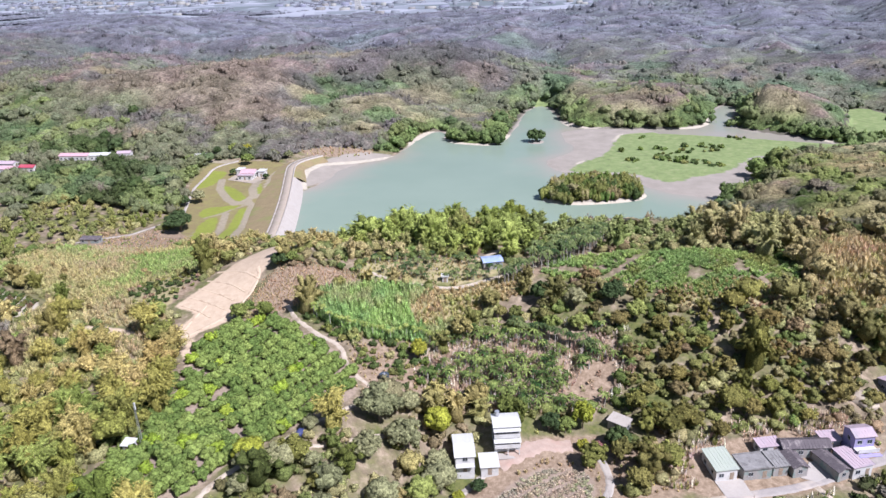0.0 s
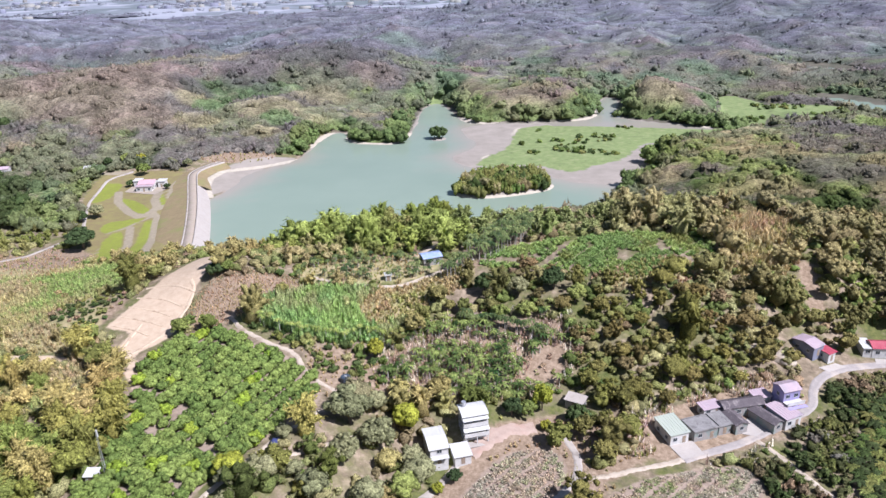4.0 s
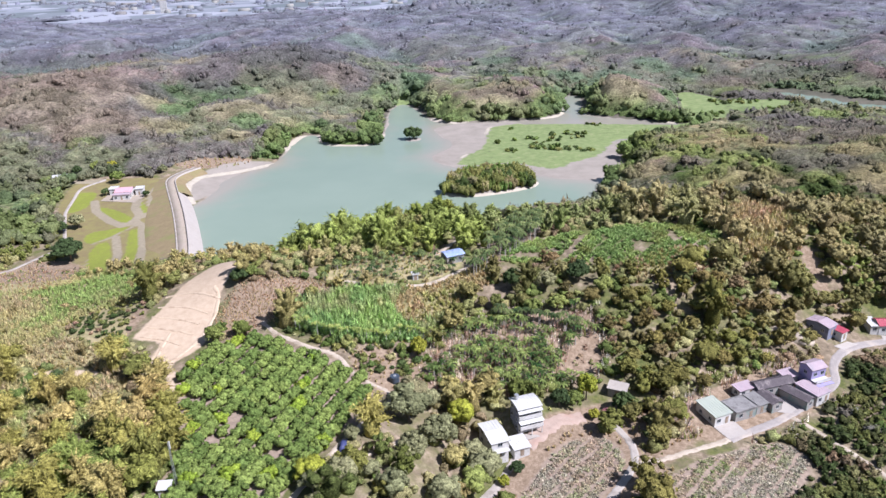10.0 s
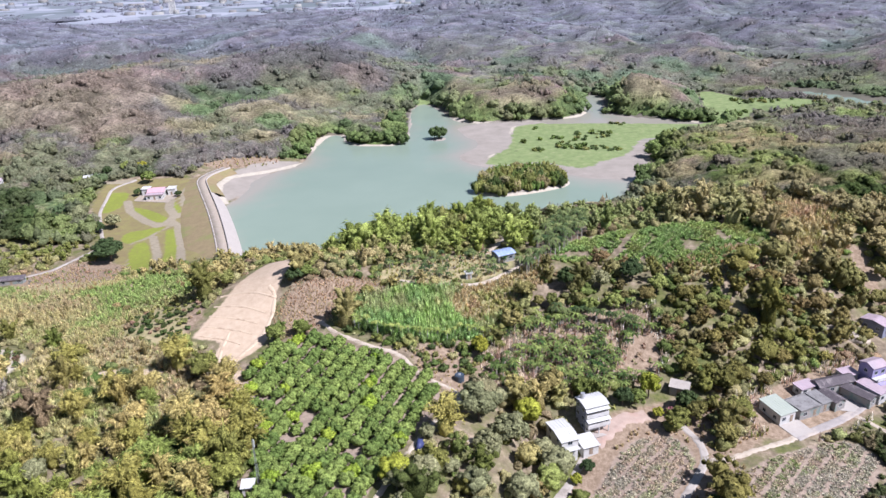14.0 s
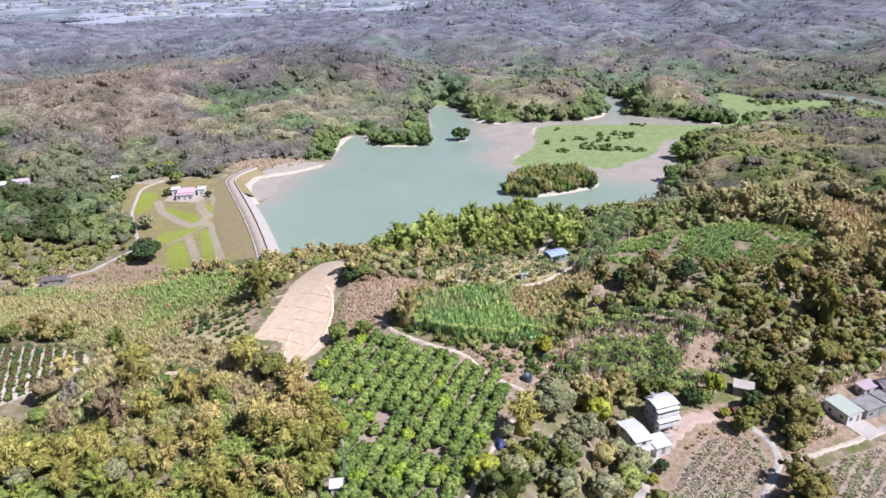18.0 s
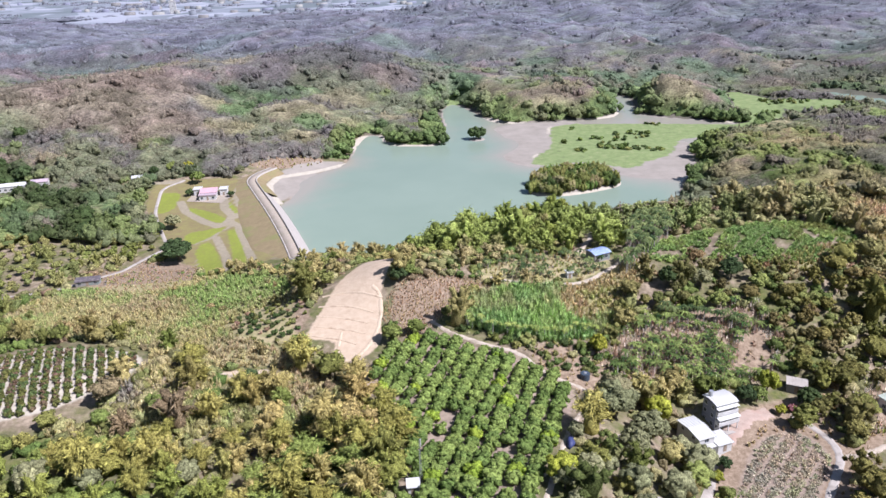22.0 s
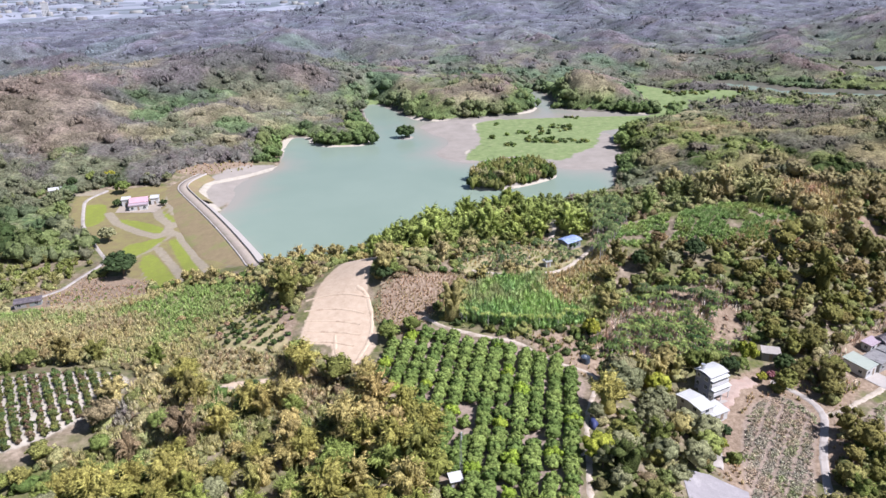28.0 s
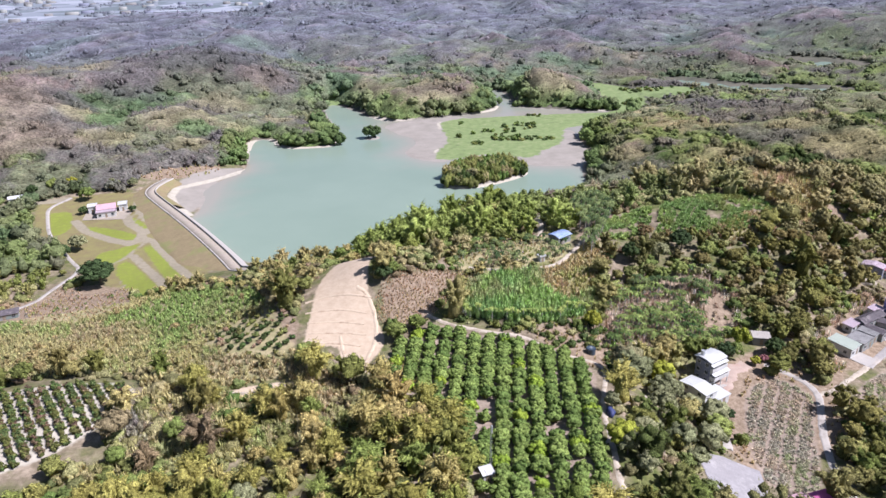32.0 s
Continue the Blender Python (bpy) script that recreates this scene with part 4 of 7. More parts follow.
# kinds of growth on the hills: x, y, reach
RUSSET_TOPS = [(-310, 455, 60), (-275, 475, 35), (-255, 425, 40), (-105, 592, 24), (28, 533, 30), (143, 556, 24), (246, 645, 34), (77, 808, 40), (352, 735, 50), (-338, 500, 40), (-380, 470, 50)]
TAN_TOPS = [(-200, 430, 24), (-150, 425, 18), (-225, 480, 20), (-120, 470, 14), (-95, 500, 16), (30, 522, 20), (140, 542, 18), (118, 335, 14), (190, 370, 16), (235, 345, 18), (160, 410, 14), (-168, 475, 32), (-137, 532, 26), (-22, 566, 26), (118, 540, 20), (-300, 585, 40), (-256, 590, 30), (160, 300, 22), (230, 290, 24)]
DUSKY = [(-215, 555, 40), (-150, 640, 60), (-152, 770, 70), (202, 750, 40), (-245, 500, 24), (205, 335, 30), (-190, 600, 60)]
GREEN_VALES = [(-45, 605, 18), (-52, 640, 18), (-66, 690, 22), (-90, 755, 26), (-140, 820, 30), (100, 650, 22), (150, 660, 26), (190, 690, 24), (300, 630, 26), (340, 590, 26), (-210, 471, 16), (-150, 455, 16), (30, 690, 24), (-380, 975, 40), (180, 560, 18)]


def build_woods():
    rng = np.random.default_rng(11)
    # near woods
    x, y = jittered(-250, 270, 22, 255, 6.2, rng)
    ok = free_of(x, y)
    thin = np.where(inside_by(GRASSY, x, y) > 0, 0.22, np.where(wild(x, y) > 0.5, 0.5, 1.0)) * (1 - 0.45 * np.exp(-((x + 103) / 19) ** 2 - ((y - 86) / 7.5) ** 2))
    ok &= rng.uniform(size=len(x)) < thin
    x, y = x[ok], y[ok]
    big, mid = value_noise(x, y, 45, 31), value_noise(x, y, 18, 33)
    east = smooth01(x + 0.35 * y, 85, 130)                       # dry ridge over the hamlet
    bank = smooth01(y + 0.05 * x, 174, 188) * (1 - smooth01(x, 95, 135)) * smooth01(x, -58, -40)   # lush lakeside bamboo
    grassy = smooth01(inside_by(GRASSY, x, y), -2, 4)
    front = (1 - smooth01(y, 90, 112)) * (1 - smooth01(x, -45, -30))
    low = (1 - smooth01(y, 58, 78)) * (1 - smooth01(x, -50, -20))
    strip = (1 - smooth01(x, -20, 0)) * smooth01(y, 150, 170) * (1 - bank)
    west = 1 - smooth01(x, -190, -150)
    tints = patchy((0.8 - 0.4 * big + 0.6 * front + 1.1 * east * mid, 0.45 + big + 2.2 * bank + 0.8 * grassy + 1.2 * low + 0.8 * west,
                   0.5 * (1 - east) * (1.4 - big) + 1.6 * front * (1 - low) + 0.9 * grassy + 1.2 * strip, 0.12 + 0.75 * east + 0.7 * grassy * mid, 0.12 + 0.65 * east * (1 - bank),
                   0.3 + 0.1 * east + 0.2 * west, 0.1 + 1.3 * bank + 0.5 * low + 0.25 * grassy, 0.25 + 0.3 * west),
                  (OLIVE, GREENER, GOLD, BROWN, GREY, DARK, LIME, TEAL), x, y, rng)
    def toward(tints, k, colour):
        return tints * (1 - k[:, None]) + np.array(colour) * k[:, None] * rng.uniform(0.85, 1.15, (len(tints), 1))

    tints = toward(tints, 0.75 * bank * (1 - 0.8 * (mid > 0.6)), (0.315, 0.415, 0.125))
    tints = toward(tints, 0.6 * grassy * (mid > 0.5), (0.25, 0.28, 0.12))
    tints = toward(tints, 0.6 * grassy * (mid <= 0.5), (0.40, 0.32, 0.19))
    tints = toward(tints, 0.35 * front * (1 - low) * (mid > 0.45), (0.36, 0.31, 0.13))
    tints = toward(tints, 0.65 * low * (mid > 0.35), (0.215, 0.285, 0.075)) * (1 + 0.17 * front[:, None])
    tints = toward(tints, 0.5 * strip * (mid > 0.4), (0.31, 0.28, 0.145))
    grove = smooth01(x, 28, 38) * (1 - smooth01(x, 78, 92)) * smooth01(y, 138, 146) * (1 - smooth01(y, 168, 176))
    tints = toward(tints, 0.75 * grove, (0.105, 0.125, 0.046))
    burnt = np.exp(-((x + 103) / 19) ** 2 - ((y - 86) / 7.5) ** 2)
    tints = toward(tints, 0.85 * smooth01(burnt, 0.25, 0.6), (0.185, 0.155, 0.125))
    tints = toward(tints, 0.5 * west, (0.185, 0.23, 0.075))
    tints = toward(tints, 0.5 * smooth01(x, 90, 130) * smooth01(y, 185, 205), (0.30, 0.285, 0.15))
    tints = toward(tints, 0.4 * east * (big > 0.6) * (1 - 0.7 * bank), (0.35, 0.265, 0.16))
    tints = toward(tints, 0.4 * east * (big < 0.3), (0.225, 0.205, 0.15))
    tints = toward(tints, 0.35 * east * (1 - bank) * (mid < 0.5), (0.22, 0.175, 0.095))
    tints = toward(tints, 0.5 * east * (1 - bank) * (mid >= 0.5), (0.225, 0.245, 0.085))
    tints = toward(tints, 0.75 * (1 - smooth01(np.hypot(x - 13, y - 96), 9, 14)), (0.245, 0.245, 0.165))
    slope = smooth01(x, -46, -38) * (1 - smooth01(x, 12, 20)) * smooth01(y, 150, 154) * (1 - smooth01(y, 178, 186))
    tints = toward(tints, 0.75 * slope * (mid > 0.3), (0.36, 0.335, 0.19))
    tints = tints * (1 + 0.18 * np.maximum(slope, strip)[:, None])
    far_side = smooth01(x, 70, 100) * smooth01(y, 178, 195)
    tints = toward(tints, 0.4 * far_side * (mid > 0.6), (0.40, 0.335, 0.20))
    tints = toward(tints, 0.4 * far_side * (mid < 0.4), (0.23, 0.25, 0.12))
    tints = tints * (1 + 0.2 * far_side[:, None])
    over = smooth01(x, 58, 75) * smooth01(y, 112, 120) * (1 - smooth01(y, 160, 176))
    tints = tints * (1 - over[:, None] * np.array((0.02, 0.06, 0.06)))
    tints = tints * (1 + 0.1 * front[:, None] * np.array((1, 0.4, 0))) * np.array((1.15, 1.04, 0.90)) * (1 - (east * (1 - smooth01(y, 150, 185)))[:, None] * np.array((0.0, 0.05, 0.10)))
    shape = rng.uniform(size=len(x)) + 0.36 * front + 0.75 * bank + 0.2 * strip - 0.28 * east - 0.1 * west - 0.3 * smooth01(x, -8, 0) * (1 - smooth01(y, 92, 104)) * (1 - smooth01(x, 32, 40))
    size = np.where(rng.uniform(size=len(x)) < 0.25, rng.uniform(1.3, 1.75, len(x)), rng.uniform(0.8, 1.25, len(x))) * (1 - 0.52 * grassy) * (1 + 0.1 * bank) * (1 - 0.05 * front) * (1 - 0.42 * strip * smooth01(-x, 20, 40))
    lows = smooth01(x, 18, 30) * smooth01(y, 196, 206) * (1 - smooth01(x, 72, 90))
    size = size * (1 - 0.42 * slope) * (1 - 0.5 * lows) * (1 - 0.22 * grove)
    tints = toward(tints, 0.6 * lows, (0.33, 0.385, 0.15))
    kinds_b = [bamboo_crown(rng, 17, 110, leaf=0.62, fat=0.66) for _ in range(5)]
    kinds_l = [broadleaf_crown(rng, 320, 16, leaf=0.22) for _ in range(6)]
    kinds_d = [bare_crown(rng) for _ in range(4)]
    pts = np.stack([x, y, ground_at(x, y) - 0.3], 1)
    # the nearest stand as plants of their own
    own = (np.hypot(x + 60, y - 65) < 62) & (np.arange(len(x)) % 2 == 0) | (np.hypot(x - 20, y - 80) < 26) & (np.arange(len(x)) % 2 == 1)
    gold, olive, green = (meshes("crown", kinds_b, m) for m in (BAMBOO_GOLD, BAMBOO_OLIVE, BAMBOO_GREEN))
    leafy, grey, dark, lime = (meshes("crown", kinds_l, m) for m in (TREE_GREEN, TREE_GREY, TREE_DARK, TREE_LIME))
    culms, trunks = culm_meshes(rng), trunk_meshes(rng, 3.6, 0.2, BARK, 3)
    in_l = limbs(kinds_l, TWIGS)
    for i in np.nonzero(own)[0]:
        turn, k = rng.uniform(0, 6.28), int(rng.integers(0, 60))
        pick = rng.uniform()
        if shape[i] > 0.55:
            lowly = low[i] > 0.5 or x[i] > -6
            crowns, word = ((green, "green") if pick < (0.55 if lowly else 0.12) else (gold, "golden dry") if pick < (0.55 if x[i] > -6 else 0.62 if lowly else 0.34) else (olive, "olive green"))
            plant("bamboo_clump", (*(("culm", me) for me in culms[k % 2]), ("crown", crowns[k % 5])), x[i], y[i], size[i], turn,
                  f"{word} arching bamboo clump on a wooded slope", "bamboo", "bamboo clumps on the slope", 0.3)
        else:
            crowns, word = (leafy, "green leafy") if pick < (0.25 if x[i] > -6 else 0.5) else (lime, "bright yellow-green") if pick < (0.42 if x[i] > -6 else 0.66) else (grey, "grey green") if pick < (0.95 if x[i] > -6 else 0.86) else (dark, "dark green")
            plant("tree", (("trunk", trunks[k % 3]), ("bough", in_l[k % 6]), ("crown", crowns[k % 6])), x[i], y[i], size[i], turn,
                  f"{word} broadleaf tree on a wooded slope", "tree", "trees on the slope", 0.3)
    rest = ~own
    kinds_b = [bamboo_crown(rng, 12, 27, leaf=0.9, fat=0.74, sides=4) for _ in range(6)]
    kinds_l = [broadleaf_crown(rng, 220, 14, leaf=0.34, rings=1) for _ in range(7)]
    for name, kinds, some, label in (("bamboo_thicket", kinds_b, shape > 0.68, "golden and olive bamboo clumps on the slopes"),
                                     ("hill_woods", kinds_l, (shape <= 0.68) & (shape > 0.16), "mixed green broadleaf trees covering the slopes"),
                                     ("dry_woods", kinds_d, shape <= 0.16, "grey brown trees withered in the dry season")):
        some = some & rest
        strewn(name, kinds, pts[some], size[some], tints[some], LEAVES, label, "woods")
    # undergrowth
    x, y = jittered(-200, 200, 30, 235, 3.4, rng)
    ok = free_of(x, y) & (inside_by(GRASSY, x, y) < -1) & (rng.uniform(size=len(x)) < 0.9)
    x, y = x[ok], y[ok]
    big = value_noise(x, y, 25, 37)
    grassy = smooth01(inside_by(GRASSY, x, y), -2, 4)
    tints = patchy((0.8, 0.4 + big, 0.7, 0.5, 0.2, 0.4 * big + 0.6 * grassy), (OLIVE, GREENER, GOLD, BROWN, DARK, LIME), x, y, rng, 16) * 0.72
    kinds = [broadleaf_crown(rng, 10, 3, 1.3, 1.5, 0.35, True, 0.75, 1, 4) for _ in range(5)]
    strewn("undergrowth", kinds, np.stack([x, y, ground_at(x, y) - 0.2], 1), rng.uniform(0.9, 2.2, len(x)), tints * 1.5, LEAVES, "dry scrub and bushes between the trees", "shrubs")
    # tall grass on the open slope and the rough ground
    x, y = jittered(-200, -45, 78, 208, 1.5, rng)
    grassy, rough = inside_by(GRASSY, x, y) > -1, wild(x, y) > 0.4
    ok = (grassy | rough) & free_of(x, y) & (rng.uniform(size=len(x)) < np.where(grassy, 0.95, 0.8))
    x, y, rough = x[ok], y[ok], rough[ok] & ~grassy[ok]
    straw, russet, fresh, sage = (np.array(k) for k in ((0.42, 0.365, 0.17), (0.40, 0.32, 0.18), (0.26, 0.345, 0.105), (0.32, 0.34, 0.14)))
    tints = (1.2 + 0.1 * rough)[:, None] * patchy((0.75 + 0.3 * rough + 0.5 * smooth01(-x, 112, 128), 0.4 + 0.55 * rough + 0.3 * smooth01(-x, 112, 128), 1.0 - 0.6 * rough - 0.3 * smooth01(-x, 112, 128), 0.7, 0.35 * rough), (straw, russet, fresh, sage, GREY), x, y, rng, 26, 0.16, 3.5, 0.3)
    kinds = [reed_crown(rng) for _ in range(5)]
    strewn("tall_grass", kinds, np.stack([x, y, ground_at(x, y) - 0.1], 1), rng.uniform(0.5, 1.0, len(x)) * (1 + 0.5 * rough), tints, LEAVES, "tall grass, fresh green and straw-coloured, on the open slope", "grass")
    # woods round the lake, and farther ones
    def hues(x, y):
        z = ground_at(x, y)
        mean = (ground_at(x + 55, y) + ground_at(x - 55, y) + ground_at(x, y + 55) + ground_at(x, y - 55)) / 4
        crest, vale = smooth01(z - mean, -1, 8), 1 - smooth01(z - mean, -7, 1)
        shore = 1 - smooth01(-inside_by(LAKE, x, y), 8, 24)
        west = (1 - smooth01(x, -150, -120)) * (1 - smooth01(y + 0.35 * x, 220, 300))
        east = smooth01(x, 95, 130) * (1 - smooth01(y, 400, 470))
        vale = np.maximum(vale, shore) * (1 - 0.6 * east)
        big, mid = value_noise(x, y, 130, 43), value_noise(x, y, 60, 44)
        dry = (1 - west) * (1 - shore)
        north = smooth01(y, 450, 520) * (1 - smooth01(y, 640, 760)) * smooth01(x, -100, -40)
        t = patchy((0.12 + (1.0 + 0.5 * smooth01(-x, 120, 170)) * crest * dry * (0.3 + big), (0.25 + 0.75 * (1 - vale) * (1.2 - big)) * dry * (1 - 0.4 * north) * (1 - 0.35 * east), 0.15 + 0.45 * crest * mid + 0.3 * north + 0.1 * east * mid, 0.08 + 1.1 * vale ** 2 + 0.3 * west, (0.35 + 0.7 * vale * mid) * (1 - 0.65 * smooth01(-x, 100, 150) * (1 - shore)) + 0.35 * west + 0.3 * north + 0.25 * east + 0.5 * shore, 0.85, 0.15 + 0.3 * west + 0.45 * east),
                   (np.array((0.35, 0.258, 0.205)), np.array((0.25, 0.218, 0.18)), np.array((0.43, 0.35, 0.20)), np.array((0.165, 0.225, 0.095)), np.array((0.31, 0.355, 0.125)), np.array((0.275, 0.272, 0.155)), DARK * 1.2), x, y, rng, 34, 0.10, 4.5, 0.25)
        def toward(t, spots, colour, much):
            k = np.max([np.exp(-((x - a) ** 2 + (y - b) ** 2) / (r * r)) for a, b, r in spots], 0)
            k = much * smooth01(k + 0.5 * (value_noise(x, y, 26, 47) - 0.5), 0.3, 0.7)
            return t * (1 - k[:, None]) + np.array(colour) * k[:, None] * rng.uniform(0.8, 1.2, (len(x), 1))

        t = toward(t, DUSKY, (0.19, 0.168, 0.15), 0.75)
        t = toward(t, RUSSET_TOPS, (0.345, 0.262, 0.19), 0.75)
        t = toward(t, TAN_TOPS, (0.43, 0.36, 0.20), 0.7)
        t = toward(t, GREEN_VALES, (0.185, 0.275, 0.11), 0.8)
        fringe = (0.85 * (1 - smooth01(-inside_by(LAKE, x, y), 6, 20)) * (y > 330) * (0.5 + 0.5 * (value_noise(x, y, 18, 48) > 0.35)))[:, None]
        t = t * (1 - fringe) + fringe * np.array((0.225, 0.295, 0.095)) * rng.uniform(0.5, 1.4, (len(x), 1))
        # distance haze painted into the colours: farther woods greyer, bluer and lighter
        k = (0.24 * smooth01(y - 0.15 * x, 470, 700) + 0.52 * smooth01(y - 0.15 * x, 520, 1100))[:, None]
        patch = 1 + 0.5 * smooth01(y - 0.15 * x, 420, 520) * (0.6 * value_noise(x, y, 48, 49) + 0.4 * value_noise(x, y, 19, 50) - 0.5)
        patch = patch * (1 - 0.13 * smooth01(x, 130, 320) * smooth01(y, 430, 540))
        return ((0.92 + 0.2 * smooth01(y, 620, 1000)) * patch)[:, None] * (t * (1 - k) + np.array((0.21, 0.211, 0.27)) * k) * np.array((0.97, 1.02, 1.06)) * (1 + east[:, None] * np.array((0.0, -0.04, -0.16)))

    def spread(x, y, name, leafy, dry, sizes, label, material, sink=0.3):
        """Leafy trees where it is green, open dry growth elsewhere."""
        t = hues(x, y)
        lush = (t[:, 1] > 1.02 * t[:, 0]) & (rng.uniform(size=len(x)) < 0.8) | (rng.uniform(size=len(x)) < 0.12)
        tall = 1 + 0.3 * (1 - smooth01(x, -150, -120)) * (1 - smooth01(y + 0.35 * x, 220, 300)) + 0.45 * (1 - smooth01(-inside_by(LAKE, x, y), 8, 26)) * (y > 300)
        for word, kinds, some in (("", leafy, lush), ("dry_", dry, ~lush)):
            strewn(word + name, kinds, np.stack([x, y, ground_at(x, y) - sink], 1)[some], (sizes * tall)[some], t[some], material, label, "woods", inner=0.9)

    # the closed canopy of the hills, which the single trees rise from
    deep = [236.0]
    while deep[-1] < 1650:
        deep.append(deep[-1] + max(2.2, 0.0056 * (deep[-1] + 60)))
    y, u = np.meshgrid(np.array(deep), np.arange(-1.33, 0.96, 0.0058), indexing="ij")
    x = u * (y + 65) - 10
    shape, x, y = x.shape, x.ravel(), y.ravel()
    x, y = x + rng.normal(scale=0.0012, size=x.size) * (y + 60), y + rng.normal(scale=0.0012, size=x.size) * (y + 60)
    gap = margin(x, y)
    rise, away = smooth01(gap, 0, 8), smooth01(y, 560, 900)
    wave = lambda size, k: value_noise(0.8 * x + 0.6 * y, 0.8 * y - 0.6 * x, size, k)
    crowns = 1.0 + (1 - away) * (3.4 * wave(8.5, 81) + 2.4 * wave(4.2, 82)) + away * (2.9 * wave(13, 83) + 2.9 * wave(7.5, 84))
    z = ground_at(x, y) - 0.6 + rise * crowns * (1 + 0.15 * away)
    keep = (gap > -0.5) & in_sight(x, y, 12) & ~((x > -240) & (x < 260) & (y < 246)) & ~((y - 0.5 * (x + 700) > 1400) & (value_noise(x, y, 90, 45) < 0.5))
    f = grid_faces(*shape)
    f = f[keep[f].all(1)]
    used = np.unique(f)
    place = np.zeros(x.size, int)
    place[used] = np.arange(len(used))
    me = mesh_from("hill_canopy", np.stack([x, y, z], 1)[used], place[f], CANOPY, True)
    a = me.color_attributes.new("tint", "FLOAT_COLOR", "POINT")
    # low hollows between crowns get a darker tint, shade painted into the colour
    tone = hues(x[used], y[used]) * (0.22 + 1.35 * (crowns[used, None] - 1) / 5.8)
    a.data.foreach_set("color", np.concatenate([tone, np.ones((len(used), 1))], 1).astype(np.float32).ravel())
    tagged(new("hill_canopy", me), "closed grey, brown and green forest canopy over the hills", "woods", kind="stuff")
    x, y = jittered(-330, 330, 250, 470, 5.5, rng)
    ok = free_of(x, y) & in_sight(x, y)
    x, y = x[ok], y[ok]
    kinds = [broadleaf_crown(rng, 45, 9, 3.1, 5.2, 0.5, True, 0.75, 1, 6, 0.7) for _ in range(6)]
    scrub = [scrub_crown(rng, 40, 3.7, 4.8, 0.75, 5, 1, 6) for _ in range(8)]
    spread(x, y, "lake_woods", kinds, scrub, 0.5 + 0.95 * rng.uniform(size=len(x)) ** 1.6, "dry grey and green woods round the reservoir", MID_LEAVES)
    x, y = jittered(-900, 620, 120, 770, 8.0, rng)
    ok = free_of(x, y) & in_sight(x, y) & ~((np.abs(x) < 330) & (y > 250) & (y < 470)) & ~((x > -250) & (x < 270) & (y < 255)) & (rng.uniform(size=len(x)) > smooth01(y, 640, 770))
    x, y = x[ok], y[ok]
    outer = [broadleaf_crown(rng, 21, 7, 3.6, 5.2, 0.75, True, 0.7, 1, 5, 0.8) for _ in range(6)]
    scrub = [scrub_crown(rng, 25, 4.6, 5.0, 1.0, 5, 1, 5) for _ in range(8)]
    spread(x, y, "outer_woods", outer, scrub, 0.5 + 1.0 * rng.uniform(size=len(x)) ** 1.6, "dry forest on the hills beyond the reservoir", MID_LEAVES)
    # trees on the island, the islet and the marsh
    x, y = jittered(0, 62, 318, 374, 3.2, rng)
    ok = inside_by(ISLAND, x, y) > 2.0
    x, y = x[ok], y[ok]
    tints = 1.4 * blend((1, 0.5, 0.5, 0.3), (OLIVE, GREENER, GOLD * 0.8, DARK), rng, len(x))
    kinds = [scrub_crown(rng, 60, 3.2, 6.0, 0.7, 7) for _ in range(5)] + kinds[:2]
    strewn("island_trees", kinds, np.stack([x, y, ground_at(x, y) - 0.3], 1), rng.uniform(0.8, 1.5, len(x)), tints, MID_LEAVES, "olive and dark trees crowding a small island", "trees", "stuff")
    for dx, dy, s in ((-2.6, 0, 1.9), (2.8, 0.8, 1.8), (0.4, -1.8, 1.6)):
        plant("tree", (("trunk", trunks[0]), ("bough", in_l[int(s * 3)]), ("crown", dark[int(s * 3)])), -27 + dx, 455 + dy, s, s * 7, "dark tree standing on a tiny islet in the reservoir", "tree", "islet trees", 1.9)
    plant("tree", (("trunk", trunks[1]), ("bough", in_l[2]), ("crown", dark[2])), TIP[0], TIP[1], 1.9, 1.0, "dark tree standing on the sandy tip of a peninsula", "tree", "", 1.9)
    x, y = jittered(5, 170, 375, 505, 3.6, rng)
    ok = (inside_by(GREEN, x, y) > 1) & ((value_noise(x, y, 22, 51) > 0.8) | (near_line([(62, 428), (84, 424), (94, 420)], x, y) < 6) & (rng.uniform(size=len(x)) < 0.75) | (near_line([(40, 440), (62, 448), (90, 462)], x, y) < 9) & (rng.uniform(size=len(x)) < 0.22))
    x, y = x[ok], y[ok]
    tints = blend((0.8, 1, 0.5), (DARK, GREENER, OLIVE), rng, len(x))
    mx, my = jittered(170, 290, 478, 632, 6.0, rng)
    ok = (np.maximum(inside_by(MEADOW, mx, my), inside_by(WETLAND, mx, my)) > 1) & (value_noise(mx, my, 26, 72) > 0.56)
    x, y, tints = np.r_[x, mx[ok]], np.r_[y, my[ok]], np.r_[tints, blend((1, 0.8, 0.8), (DARK, GREENER, OLIVE), rng, int(ok.sum()))]
    strewn("marsh_bushes", [broadleaf_crown(rng, 40, 3, 1.6, 2.0, 0.8) for _ in range(3)], np.stack([x, y, ground_at(x, y) - 0.2], 1), rng.uniform(0.6, 1.3, len(x)), tints, LEAVES, "dark low bushes on the green marsh", "bushes")
    # far woods
    x, y = jittered(-2000, 1400, 610, 1500, 14.6, rng)
    ok = in_sight(x, y) & free_of(x, y) & (rng.uniform(size=len(x)) < smooth01(y, 600, 730)) & ((y - 0.5 * (x + 700) < 1400) | (value_noise(x, y, 90, 45) > 0.5))
    x, y = x[ok], y[ok]
    kinds = [scrub_crown(rng, 3, 5.8, 6.4, 1.6, 3, 1, 5) for _ in range(8)]
